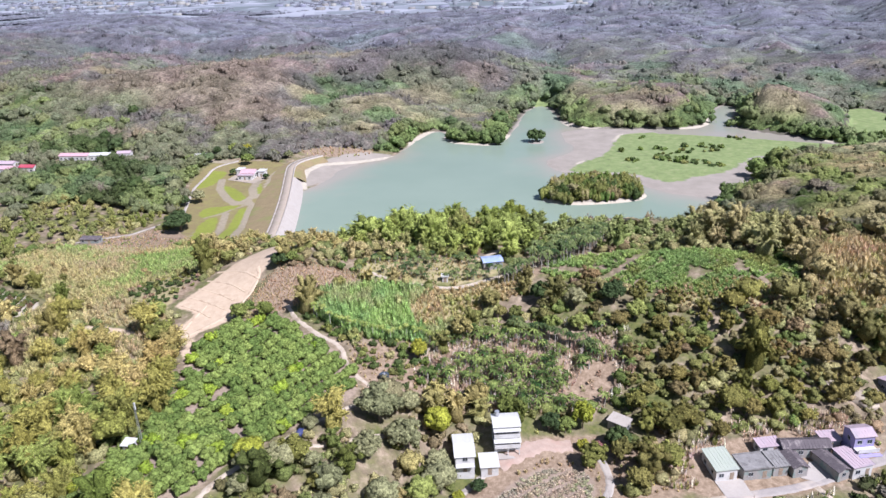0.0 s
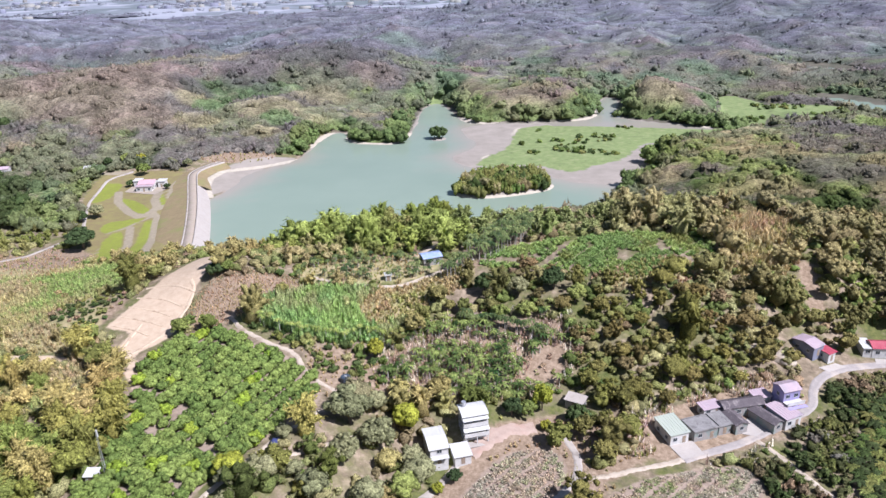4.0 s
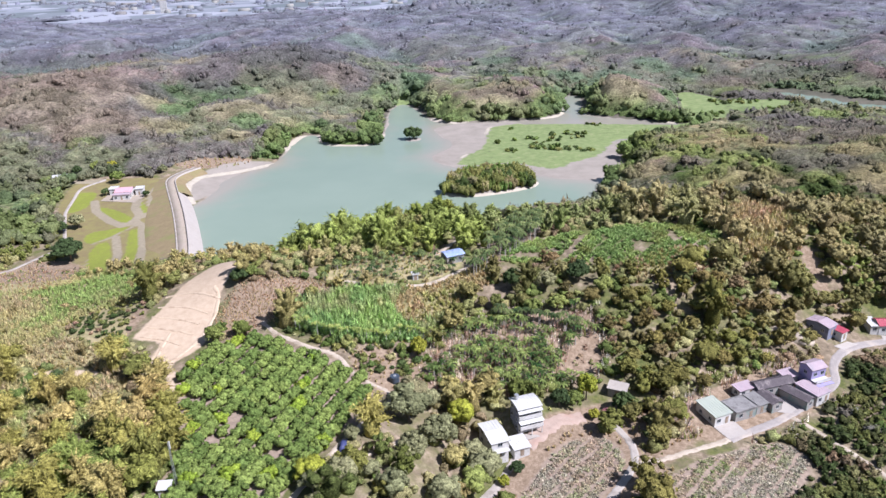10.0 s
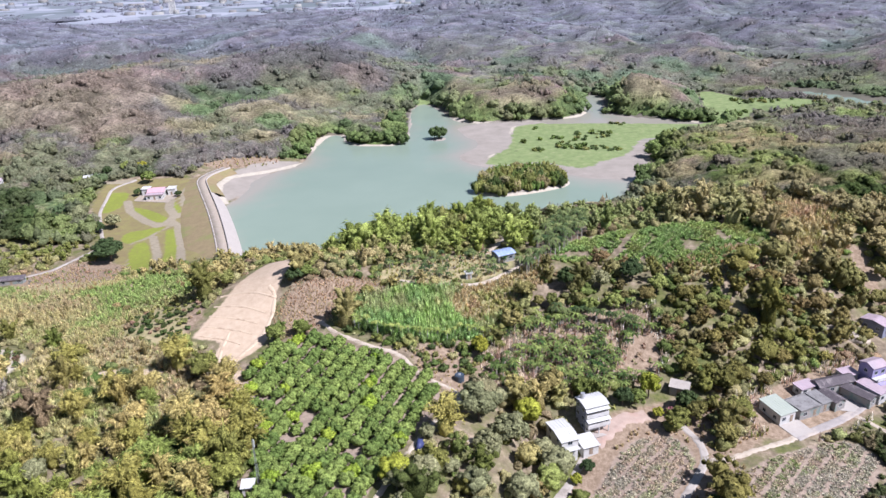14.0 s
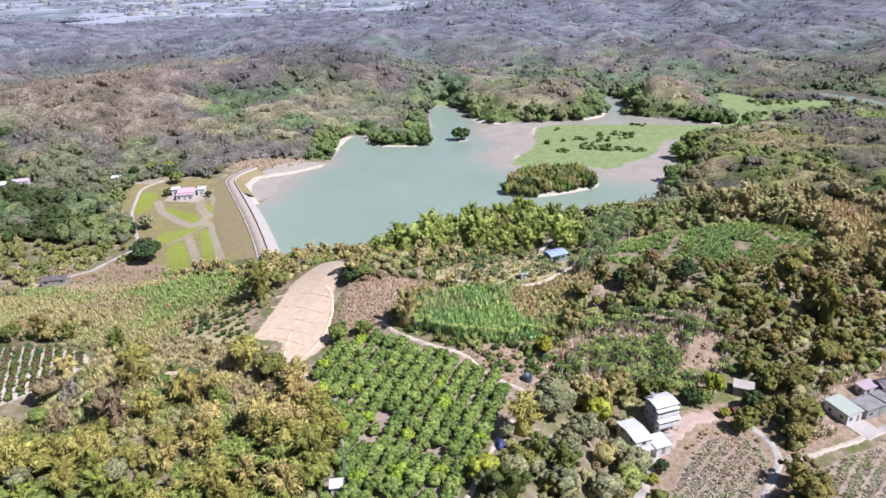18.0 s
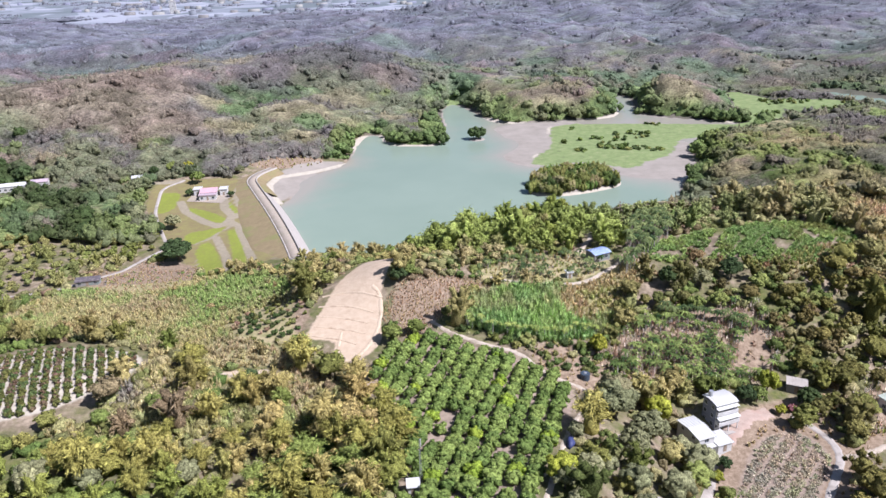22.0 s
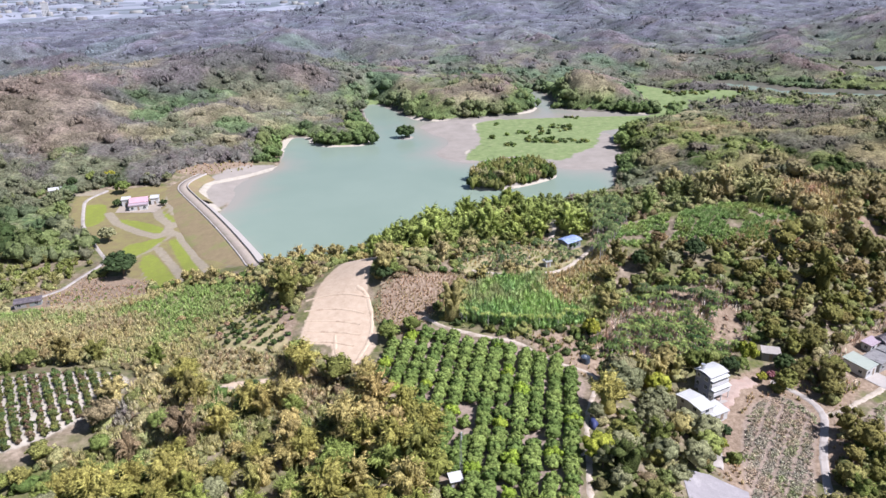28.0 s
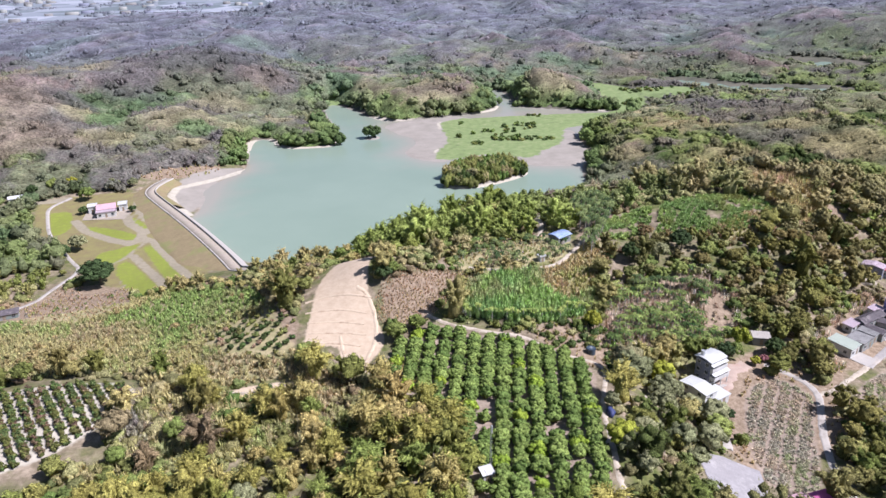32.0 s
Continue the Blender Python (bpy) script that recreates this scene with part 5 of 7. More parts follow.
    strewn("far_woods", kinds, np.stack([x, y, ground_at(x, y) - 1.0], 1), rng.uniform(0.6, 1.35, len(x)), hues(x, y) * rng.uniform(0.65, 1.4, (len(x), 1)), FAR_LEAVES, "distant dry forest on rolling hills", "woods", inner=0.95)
    kinds = [scrub_crown(rng, 5, 9.0, 5.5, 2.0, 4, 1, 4) for _ in range(6)]
    x, y = jittered(-3300, 2600, 1500, 2900, 31, rng)
    ok = in_sight(x, y) & ((value_noise(x, y, 130, 44) > 0.6) | (y - 0.5 * (x + 700) < 1400))
    x, y = x[ok], y[ok]
    ok = np.hypot(x + 770, y - 1640) > 190
    x, y = x[ok], y[ok]
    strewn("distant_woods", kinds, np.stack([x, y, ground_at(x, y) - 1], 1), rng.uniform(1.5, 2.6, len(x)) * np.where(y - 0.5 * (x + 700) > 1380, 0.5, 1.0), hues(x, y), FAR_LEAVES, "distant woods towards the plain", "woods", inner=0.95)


def rows_in(poly, centre, way, row, step, rng, inset=0.6, loose=0.2):
    """Plants in straight rows that run along way."""
    w = np.array(way) / np.linalg.norm(way)
    u, v = np.meshgrid(np.arange(-130, 130, row), np.arange(-130, 130, step))
    u, v = u.ravel(), v.ravel()
    x = centre[0] + u * w[1] + v * w[0] + rng.normal(scale=loose, size=u.size)
    y = centre[1] - u * w[0] + v * w[1] + rng.normal(scale=loose, size=u.size)
    ok = inside_by(poly, x, y) > inset
    return x[ok], y[ok]


def build_plantings():
    rng = np.random.default_rng(5)
    # fruit orchard
    shapes = [broadleaf_crown(rng, 150, 11, 1.85, 2.7, 0.27, True, 0.7) for _ in range(6)]
    dark, light = meshes("crown", shapes, ORCHARD_LEAF), meshes("crown", shapes, ORCHARD_LIGHT)
    trunks, inner = trunk_meshes(rng, 1.3, 0.12, BARK, 2), limbs(shapes, TWIGS, 1.6, 2.6)
    x, y = rows_in(ORCHARD, (-22, 85), (0.255, 0.967), 4.15, 2.5, rng, 0.4, 0.16)
    gaps = ((-12, 73, 2.8), (-30, 78.5, 1.9), (-33, 60, 3.0), (-41, 95, 2.2), (-28, 105, 1.5))
    for i in range(len(x)):
        if any(math.hypot(x[i] - gx, y[i] - gy) < r for gx, gy, r in gaps) or rng.uniform() < 0.03:
            continue
        bright = rng.uniform() < 0.07 + 0.45 * (math.hypot(x[i] + 16, y[i] - 96) < 7)
        plant("fruit_tree", (("trunk", trunks[i % 2]), ("bough", inner[i % 6]), ("crown", (light if bright else dark)[i % 6])), x[i], y[i], rng.uniform(0.95, 1.28), rng.uniform(0, 6.28),
              "low fruit tree with bright new leaves in an orchard row" if bright else "low dark green fruit tree in an orchard row", "tree", "orchard trees")
    # areca palms, in rows above the lake
    shapes = [palm_crown(rng, 9, 1.9, 5.4, 1.0, 0.42) for _ in range(4)]
    crowns, trunks = meshes("crown", shapes, PALM_LEAF), trunk_meshes(rng, 5.5, 0.13, PALM_BARK, 2, 0.04)
    x, y = rows_in(PALMS, (40, 185), (0.5, 0.84), 2.8, 1.9, rng, 0.6, 0.25)
    for i in range(len(x)):
        if math.hypot(x[i] - 20, y[i] - 174) < 5 or rng.uniform() < 0.06 or near_line([(13, 155.5), (27, 170.5), (35, 180)], x[i:i + 1], y[i:i + 1])[0] < 1.8:
            continue
        plant("areca_palm", (("trunk", trunks[i % 2]), ("crown", crowns[i % 4])), x[i], y[i], rng.uniform(0.9, 1.3), rng.uniform(0, 6.28),
              "slender areca palm with a pale trunk", "palm", "palms in the grove", 0.1)
    low = trunk_meshes(rng, 2.6, 0.13, PALM_BARK, 2, 0.05)
    tufts = meshes("crown", [palm_crown(rng, 9, 1.6, 2.6, 0.9, 0.36) for _ in range(4)], PALM_LEAF)
    x, y = jittered(-28, 22, 146, 178, 2.7, rng)
    ok = (inside_by(PALM_SLOPE, x, y) > 0.3) & (near_line([(20, 162.5), (13, 155.5), (2, 153.5), (-8, 154), (-17, 157)], x, y) > 1.8) & (value_noise(x, y, 7, 63) > 0.3)
    for i in np.nonzero(ok)[0]:
        plant("areca_palm", (("trunk", low[i % 2]), ("crown", tufts[i % 4])), x[i], y[i], rng.uniform(0.6, 1.2), rng.uniform(0, 6.28),
              "short young areca palm on a pale slope", "palm", "young palms on the slope", 0.1)
    for i in range(34):
        f = (i + rng.uniform(0, 0.8)) / 34
        px, py = 35 + 27 * f, 141.5 + 2.0 * math.sin(3.1 * f) + rng.normal(scale=0.8)
        plant("areca_palm", (("trunk", trunks[i % 2]), ("crown", crowns[i % 4])), px, py, rng.uniform(0.7, 0.95), rng.uniform(0, 6.28),
              "tall areca palm in a row above the bananas", "palm", "palms above the bananas", 0.1)
    # bananas on the slope behind the house
    shapes = [palm_crown(rng, 8, 1.7, 2.5, 0.7, 0.3, 4) for _ in range(4)]
    crowns, trunks = meshes("leaves", shapes, BANANA_LEAF), trunk_meshes(rng, 1.8, 0.17, PALM_BARK, 2, 0.05)
    x, y = jittered(10, 80, 105, 155, 1.85, rng)
    ok = (inside_by(BANANA, x, y) > -2) & (0.5 * value_noise(x, y, 12, 61) + 0.5 * value_noise(x, y, 4.5, 62) > 0.44) & (near_line([(17, 124), (30, 133), (46, 136)], x, y) > 1.8) & (near_line([(28, 141), (48, 146), (66, 146)], x, y) > 2.0) & free_of_houses(x, y)
    for i in np.nonzero(ok)[0]:
        plant("banana_plant", (("stem", trunks[i % 2]), ("leaves", crowns[i % 4])), x[i], y[i], rng.uniform(0.8, 1.4), rng.uniform(0, 6.28),
              "ragged banana plant on a bare slope", "banana", "banana plants", 0.1)
    # tall green cane
    x, y = jittered(-35, 25, 120, 155, 1.4, rng)
    ok = (inside_by(CANE, x, y) > 0.2) & (inside_by(DRY_RIDGE, x, y) < 0)
    x, y = x[ok], y[ok]
    tints = 1.6 * patchy((1.0, 1.0, 0.5, 0.3), (np.array((0.25, 0.345, 0.11)), np.array((0.20, 0.30, 0.105)), np.array((0.27, 0.28, 0.13)), GOLD * 1.1), x, y, rng, 9)
    kinds = [reed_crown(rng, 30, 4.8, 1.5, 0.26) for _ in range(5)]
    strewn("cane_thicket", kinds, np.stack([x, y, ground_at(x, y) - 0.2], 1), rng.uniform(0.7, 1.05, len(x)), tints, LEAVES, "bright green tall cane thicket", "cane")
    # dry golden reeds on the crests
    for poly, gap, wts, tall in ((DRY_RIDGE, 1.3, (1, 0.15, 0.4), 0.75), (GOLDEN, 1.9, (1, 0.35, 0.5), 1.3), (UNDER_FIELD, 1.5, (1, 0.8, 0.2), 0.7), (PALM_SLOPE, 1.6, (1, 0.5, 0.5), 0.4), (CLEARED, 3.6, (0.3, 0.9, 0.7), 0.6), (BROWN_SLOPE, 0.85, (1, 0.8, 0.05), 0.3), (BARE_BROWN, 1.8, (1, 0.9, 0.5), 0.35), (TANK_YARD, 1.9, (1, 0.3, 0.9), 0.45), (DRY_YARD, 1.7, (1, 0.7, 0.4), 0.45)):
        p = np.array(poly)
        x, y = jittered(p[:, 0].min() - 3, p[:, 0].max() + 3, p[:, 1].min() - 3, p[:, 1].max() + 3, gap, rng)
        ok = (inside_by(poly, x, y) > -2) & (near_line([(35, 180), (27, 170.5), (20, 162.5), (13, 155.5), (2, 153.5), (-17, 157)], x, y) > 1.5) & (near_line(FARM_PATH, x, y) > 1.6) & (np.hypot(x - 8.7, y - 109.5) > 3) & (np.hypot(x + 155, y - 226) > 8) & (near_line(DAM_ROAD, x, y) > 2.5) & (inside_by(PLOT, x, y) < -0.5) & (inside_by(PLOT_EAST, x, y) < -0.5) & (inside_by(YARD, x, y) < 0) & (near_line(LANE, x, y) > 2.2) & (near_line(YARD_LANE, x, y) > 2.2) & (near_line(ROAD, x, y) > 3) & free_of_houses(x, y) & (rng.uniform(size=len(x)) < 0.9)
        x, y = x[ok], y[ok]
        strewn("dry_grass", [reed_crown(rng, 26, 3.0, 1.1, 0.2) for _ in range(4)], np.stack([x, y, ground_at(x, y) - 0.1], 1), tall * rng.uniform(0.6, 1.2, len(x)),
               1.35 * patchy(wts, (np.array((0.42, 0.33, 0.17)), np.array((0.40, 0.27, 0.17)), np.array((0.30, 0.30, 0.10))), x, y, rng, 10), LEAVES, "golden and brown dry grass on open ground", "grass")
    # slim palms along the foot of the cane
    shapes = [palm_crown(rng, 8, 1.5, 5.2, 0.9, 0.3) for _ in range(3)]
    crowns, trunks = meshes("crown", shapes, BAMBOO_GREEN), trunk_meshes(rng, 5.3, 0.12, PALE_TRUNK, 2, 0.03)
    edge = [(-27, 131), (-20, 128.5), (-12, 126), (-4, 124.5), (4, 125), (12, 128.5), (18, 131)]
    for (ax, ay), (bx, by) in zip(edge[:-1], edge[1:]):
        for k in range(7):
            f = (k + rng.uniform(0, 0.8)) / 7
            plant("areca_palm", (("trunk", trunks[k % 2]), ("crown", crowns[k % 3])), ax + (bx - ax) * f + rng.normal(scale=0.5), ay + (by - ay) * f + rng.normal(scale=0.6), rng.uniform(0.6, 0.9), rng.uniform(0, 6.28),
                  "slim areca palm with a whitish trunk beside tall cane", "palm", "palms along the cane", 0.1)
    # crops
    for name, poly, centre, way, row, step, size, cols, label, wts in (
            ("hedge_crop", FIELD, (-135, 100), (0.465, -0.885), 2.75, 0.6, 0.84, (OLIVE * 0.75, DARK * 1.4, BROWN * 0.6), "crop hedges in straight rows on pale soil", (1, 0.7, 0.5)),
            ("field_crop", CROP, (170, 120), (0.62, 0.78), 2.3, 1.9, 2.0, (DARK * 0.6, GREENER * 0.65, OLIVE * 0.75), "dark green leafy crop beside the road", (1, 0.6, 0.5))):
        x, y = rows_in(poly, centre, way, row, step, rng, 0.6, 0.18)
        keep = rng.uniform(size=len(x)) < 0.93
        x, y = x[keep], y[keep]
        kinds = [broadleaf_crown(rng, 24, 3, 1.05, 1.5, 0.4, True, 0.75, 1, 5) for _ in range(5)] if name != "field_crop" else [palm_crown(rng, 7, 1.15, 1.0, 0.7, 0.34, 2) for _ in range(5)]
        strewn(name, kinds, np.stack([x, y, ground_at(x, y) - 0.1], 1), size * rng.uniform(0.8, 1.2, len(x)), blend(wts, cols, rng, len(x)), LEAVES, label, "crop")
    for poly, centre, label in ((PLOT, (55, 85), "greyish withered crop strips on a bare plot"), (PLOT_EAST, (95, 90), "greyish withered crop strips beside the lane")):
        some = [rows_in(poly, (centre[0] + 0.78 * k, centre[1] - 0.62 * k), (0.62, 0.78), 3.4, 0.8, rng, 0.6, 0.22) for k in (-0.95, -0.45, 0, 0.45, 0.95)]
        x, y = np.concatenate([k[0] for k in some]), np.concatenate([k[1] for k in some])
        keep = rng.uniform(size=len(x)) < 0.88
        x, y = x[keep], y[keep]
        strewn("plot_crop", [reed_crown(rng, 14, 0.55, 0.6, 0.13) for _ in range(4)], np.stack([x, y, ground_at(x, y) - 0.05], 1), rng.uniform(0.7, 1.5, len(x)),
                   1.35 * patchy((1, 0.8, 0.5, 0.3), (np.array((0.31, 0.28, 0.21)), np.array((0.36, 0.28, 0.20)), np.array((0.27, 0.28, 0.15)), GREENER), x, y, rng, 9), LEAVES, label, "crop")
    x, y = jittered(94, 245, 64, 168, 1.9, rng)
    ok = (inside_by(VERGE, x, y) > 0.8) & (inside_by(CROP, x, y) < -0.5) & (inside_by(PLOT_EAST, x, y) < -0.5) & (near_line(ROAD, x, y) > 4.2) & (near_line(FIELD_TRACK, x, y) > 2.2) & (rng.uniform(size=len(x)) < 0.9)
    x, y = x[ok], y[ok]
    strewn("roadside_bushes", [broadleaf_crown(rng, 40, 3, 1.3, 1.9, 0.42, True, 0.75, 1, 5) for _ in range(5)], np.stack([x, y, ground_at(x, y) - 0.1], 1), rng.uniform(0.5, 1.4, len(x)),
           patchy((1.0, 0.9, 0.5, 0.6, 0.25), (DARK * 0.8, OLIVE * 0.8, BROWN * 0.9, GREENER, GREY), x, y, rng, 10), LEAVES, "grey, brown and dark bushes along the road", "bushes")
    # dead stems and dry litter on the bare slopes
    x, y = jittered(10, 145, 100, 165, 1.15, rng)
    ok = (np.maximum(inside_by(BANANA, x, y), inside_by(HAMLET, x, y)) > -3) & free_of_houses(x, y) & (value_noise(x, y, 9, 64) > 0.3)
    for line, half in LANES:
        ok &= near_line(line, x, y) > half - 0.6
    x, y = x[ok], y[ok]
    strewn("dead_stems", [reed_crown(rng, 6, 2.6, 0.5, 0.13)[:2] + NONE for _ in range(4)], np.stack([x, y, ground_at(x, y) - 0.05], 1), rng.uniform(0.5, 1.5, len(x)),
           1.4 * blend((1, 0.6, 0.3), (np.array((0.60, 0.52, 0.42)), np.array((0.42, 0.30, 0.22)), OLIVE), rng, len(x)), LEAVES, "dry fallen leaves and dead stems on bare earth", "litter")
    x, y = rows_in(GREEN_FIELD, (75, 188), (0.6, 0.8), 2.6, 1.0, rng, 0.3, 0.3)
    x, y = np.r_[x, x + 0.6], np.r_[y, y - 0.45]
    ok = (value_noise(x, y, 5, 66) > 0.2) & ((near_line([(74, 206), (60, 180), (56, 174)], x, y) > 1.6))
    x, y = x[ok], y[ok]
    strewn("green_crop", [reed_crown(rng, 26, 1.5, 1.1, 0.2) for _ in range(5)], np.stack([x, y, ground_at(x, y) - 0.1], 1), rng.uniform(0.6, 1.2, len(x)),
           1.3 * patchy((1, 0.8, 0.3), (np.array((0.175, 0.255, 0.08)), np.array((0.25, 0.32, 0.095)), OLIVE), x, y, rng, 12), LEAVES, "vivid green low crop on the hilltop", "crop")
    # young trees on the dry slope beside the quarry
    x, y = rows_in(YOUNG, (-88, 136), (0.5, 0.86), 3.6, 2.6, rng, 0.5, 0.4)
    strewn("young_trees", [broadleaf_crown(rng, 40, 3, 0.9, 1.5, 0.4) for _ in range(4)], np.stack([x, y, ground_at(x, y) - 0.1], 1), rng.uniform(0.6, 1.2, len(x)),
           blend((1, 0.6, 0.4), (DARK, OLIVE, BROWN), rng, len(x)), LEAVES, "young dark trees in rows on a dry slope", "saplings")
    # low bushes between the farm path and the cane
    x, y = jittered(-34, 24, 100, 132, 2.1, rng)
    edge = near_line(FARM_PATH, x, y)
    ok = (edge > 1.9) & (inside_by(ORCHARD, x, y) < -2.5) & (inside_by(CANE, x, y) < 0) & (inside_by(BROWN_SLOPE, x, y) < -1) & ((edge < 8) & (x < 2) | (inside_by(TANK_YARD, x, y) > -1)) & (np.hypot(x - 8.7, y - 109.5) > 3.4) & (rng.uniform(size=len(x)) < np.where(x < 2, 0.8, 0.42))
    x, y = x[ok], y[ok]
    strewn("path_bushes", [broadleaf_crown(rng, 60, 4, 1.3, 1.6, 0.3, True, 0.75, 1, 5) for _ in range(5)], np.stack([x, y, ground_at(x, y) - 0.1], 1), rng.uniform(0.5, 1.35, len(x)),
           blend((1, 0.8, 0.8, 0.5), (DARK, GREENER, OLIVE, GOLD), rng, len(x)), LEAVES, "low dark and olive bushes beside the farm path", "bushes")
    # scrub on open patches
    x, y = jittered(-200, 220, 60, 350, 2.6, rng)
    open_to = np.maximum.reduce([inside_by(PALM_SLOPE, x, y), inside_by(BANANA, x, y), inside_by(HAMLET, x, y), inside_by(BARE_BROWN, x, y) - 3])
    ok = (open_to > 0) & (rng.uniform(size=len(x)) < 0.42) & free_of_houses(x, y)
    for line, half in LANES:
        ok &= near_line(line, x, y) > half - 0.8
    x, y = x[ok], y[ok]
    tints = blend((0.7, 0.5, 0.8, 0.9, 0.5), (OLIVE, GREENER, GOLD, BROWN, GREY), rng, len(x))
    kinds = [broadleaf_crown(rng, 22, 2, 0.8, 1.0, 0.4, False) for _ in range(4)]
    strewn("scrub", kinds, np.stack([x, y, ground_at(x, y) - 0.1], 1), rng.uniform(0.5, 1.3, len(x)), tints, LEAVES, "thin dry scrub on open slopes", "scrub")


def free_of_houses(x, y):
    ok = np.ones(np.shape(x), bool)
    for cx, cy, r in CLEAR + [(97, 113, 8), (104, 119, 8), (114, 125, 9), (122, 126, 8), (128, 131, 8), (106, 112, 6), (118, 122, 6)]:
        ok &= np.hypot(x - cx, y - cy) > r
    return ok
# ---------------------------------------------------------------- roads and dam
CONCRETE = surface("concrete", (0.33, 0.295, 0.26), (0.45, 0.41, 0.36), 0.6, 0.85, (0.25, 0.22, 0.19), 0.3)
PALE_CONCRETE = surface("pale_concrete", (0.31, 0.28, 0.25), (0.41, 0.375, 0.335), 0.5, 0.85, (0.37, 0.34, 0.31), 0.2)
ASPHALT = surface("worn_asphalt", (0.25, 0.225, 0.21), (0.35, 0.32, 0.295), 0.6, 0.9, (0.40, 0.35, 0.30), 0.15)
DIRT = surface("pale_dirt", (0.38, 0.32, 0.25), (0.51, 0.44, 0.35), 0.7, 0.95, (0.27, 0.22, 0.16), 0.3)
SLOPE_GRASS = surface("slope_grass", (0.185, 0.14, 0.078), (0.27, 0.215, 0.115), 0.25, 0.95, (0.20, 0.20, 0.075), 0.09, 0.05)
GRAVEL = surface("gravel", (0.29, 0.24, 0.19), (0.38, 0.325, 0.265), 0.6, 0.95, (0.29, 0.26, 0.19), 0.2)


def along(line, step):
    """Even points on a softened line, with their side directions."""
    p = np.array(line, float)
    for _ in range(2):
        p = np.concatenate([p[:1], np.stack([0.75 * p[:-1] + 0.25 * p[1:], 0.25 * p[:-1] + 0.75 * p[1:]], 1).reshape(-1, 2), p[-1:]])
    d = np.r_[0, np.cumsum(np.hypot(*np.diff(p, axis=0).T))]
    s = np.linspace(0, d[-1], max(2, int(d[-1] / step) + 1))
    q = np.stack([np.interp(s, d, p[:, 0]), np.interp(s, d, p[:, 1])], 1)
    way = np.gradient(q, axis=0)
    way /= np.linalg.norm(way, axis=1)[:, None]
    return q, np.stack([way[:, 1], -way[:, 0]], 1)


def laid_strip(name, line, width, material, label, category="road", lift=0.14, across=6, ragged=0.0, seed=1):
    """A road or path that lies on the ground."""
    rng = np.random.default_rng(seed)
    q, side = along(line, 1.0)
    w = width / 2 * (1 + ragged * rng.uniform(-1, 1, (len(q), 2)))
    k = np.linspace(-1, 1, across + 1)
    off = np.where(k[None] < 0, k[None] * w[:, :1], k[None] * w[:, 1:])
    x, y = q[:, :1] + side[:, :1] * off, q[:, 1:] + side[:, 1:] * off
    z = ground_at(x, y)
    z = np.maximum(z, z.mean(1, keepdims=True)) + lift
    z[:, 0] -= 0.5
    z[:, -1] -= 0.5
    n, m = x.shape
    me = mesh_from(name, np.stack([x, y, z], 2).reshape(-1, 3), grid_faces(n, m)[:, ::-1], material, True)
    return tagged(new(name, me), label, category, kind="structure")


RED_DIRT = surface("reddish_dirt", (0.30, 0.22, 0.175), (0.43, 0.335, 0.275), 0.6, 0.95, (0.36, 0.25, 0.20), 0.25)
laid_strip("road_1", ROAD[2:], 3.1, ASPHALT, "worn grey asphalt village road", ragged=0.06)
laid_strip("path_10", ROAD[:3], 2.6, DIRT, "rough dirt track from the lane to the village road", "path", 0.1, 4, 0.35, 12)
laid_strip("path_9", FIELD_TRACK, 2.4, DIRT, "pale dirt track along the dark crop field", "path", 0.1, 4, 0.3, 14)
laid_strip("road_2", LANE, 2.7, CONCRETE, "pale concrete lane past the crop plot", lift=0.12, ragged=0.12)
laid_strip("path_1", FARM_PATH, 2.0, DIRT, "pale farm path along the orchard", "path", 0.1, 4, 0.35, 3)
laid_strip("path_2", YARD_LANE, 3.0, CONCRETE, "concrete lane to the white house", "path", 0.1, 4, 0.05)
laid_strip("path_3", DAM_ROAD, 2.7, CONCRETE, "narrow concrete road to the dam", "path", 0.14, 4)
laid_strip("path_4", [(60, 111), (52, 108), (44, 98)], 5.0, RED_DIRT, "reddish dirt yard in front of the house", "path", 0.08, 6, 0.3)
laid_strip("path_5", [(35, 180), (32, 177), (27, 170.5), (20, 162.5), (13, 155.5), (2, 153.5), (-8, 154), (-17, 157)], 2.2, DIRT, "pale dirt track along the foot of the palms", "path", 0.1, 4, 0.3, 4)
laid_strip("path_6", [(-113, 105), (-100, 106), (-86, 105), (-78, 103)], 2.2, DIRT, "bare terrace edge on the slope", "path", 0.1, 4, 0.4, 5)
laid_strip("path_7", [(-8, 62), (4, 74), (12, 82), (20, 94)], 1.6, DIRT, "dirt track through bamboo", "path", 0.1, 4, 0.4, 6)
laid_strip("path_8", [(14, 178), (17, 186), (21, 197), (23, 212), (33, 221), (46, 217)], 2.6, DIRT, "pale track round the palm grove", "path", 0.12, 4, 0.4, 9)


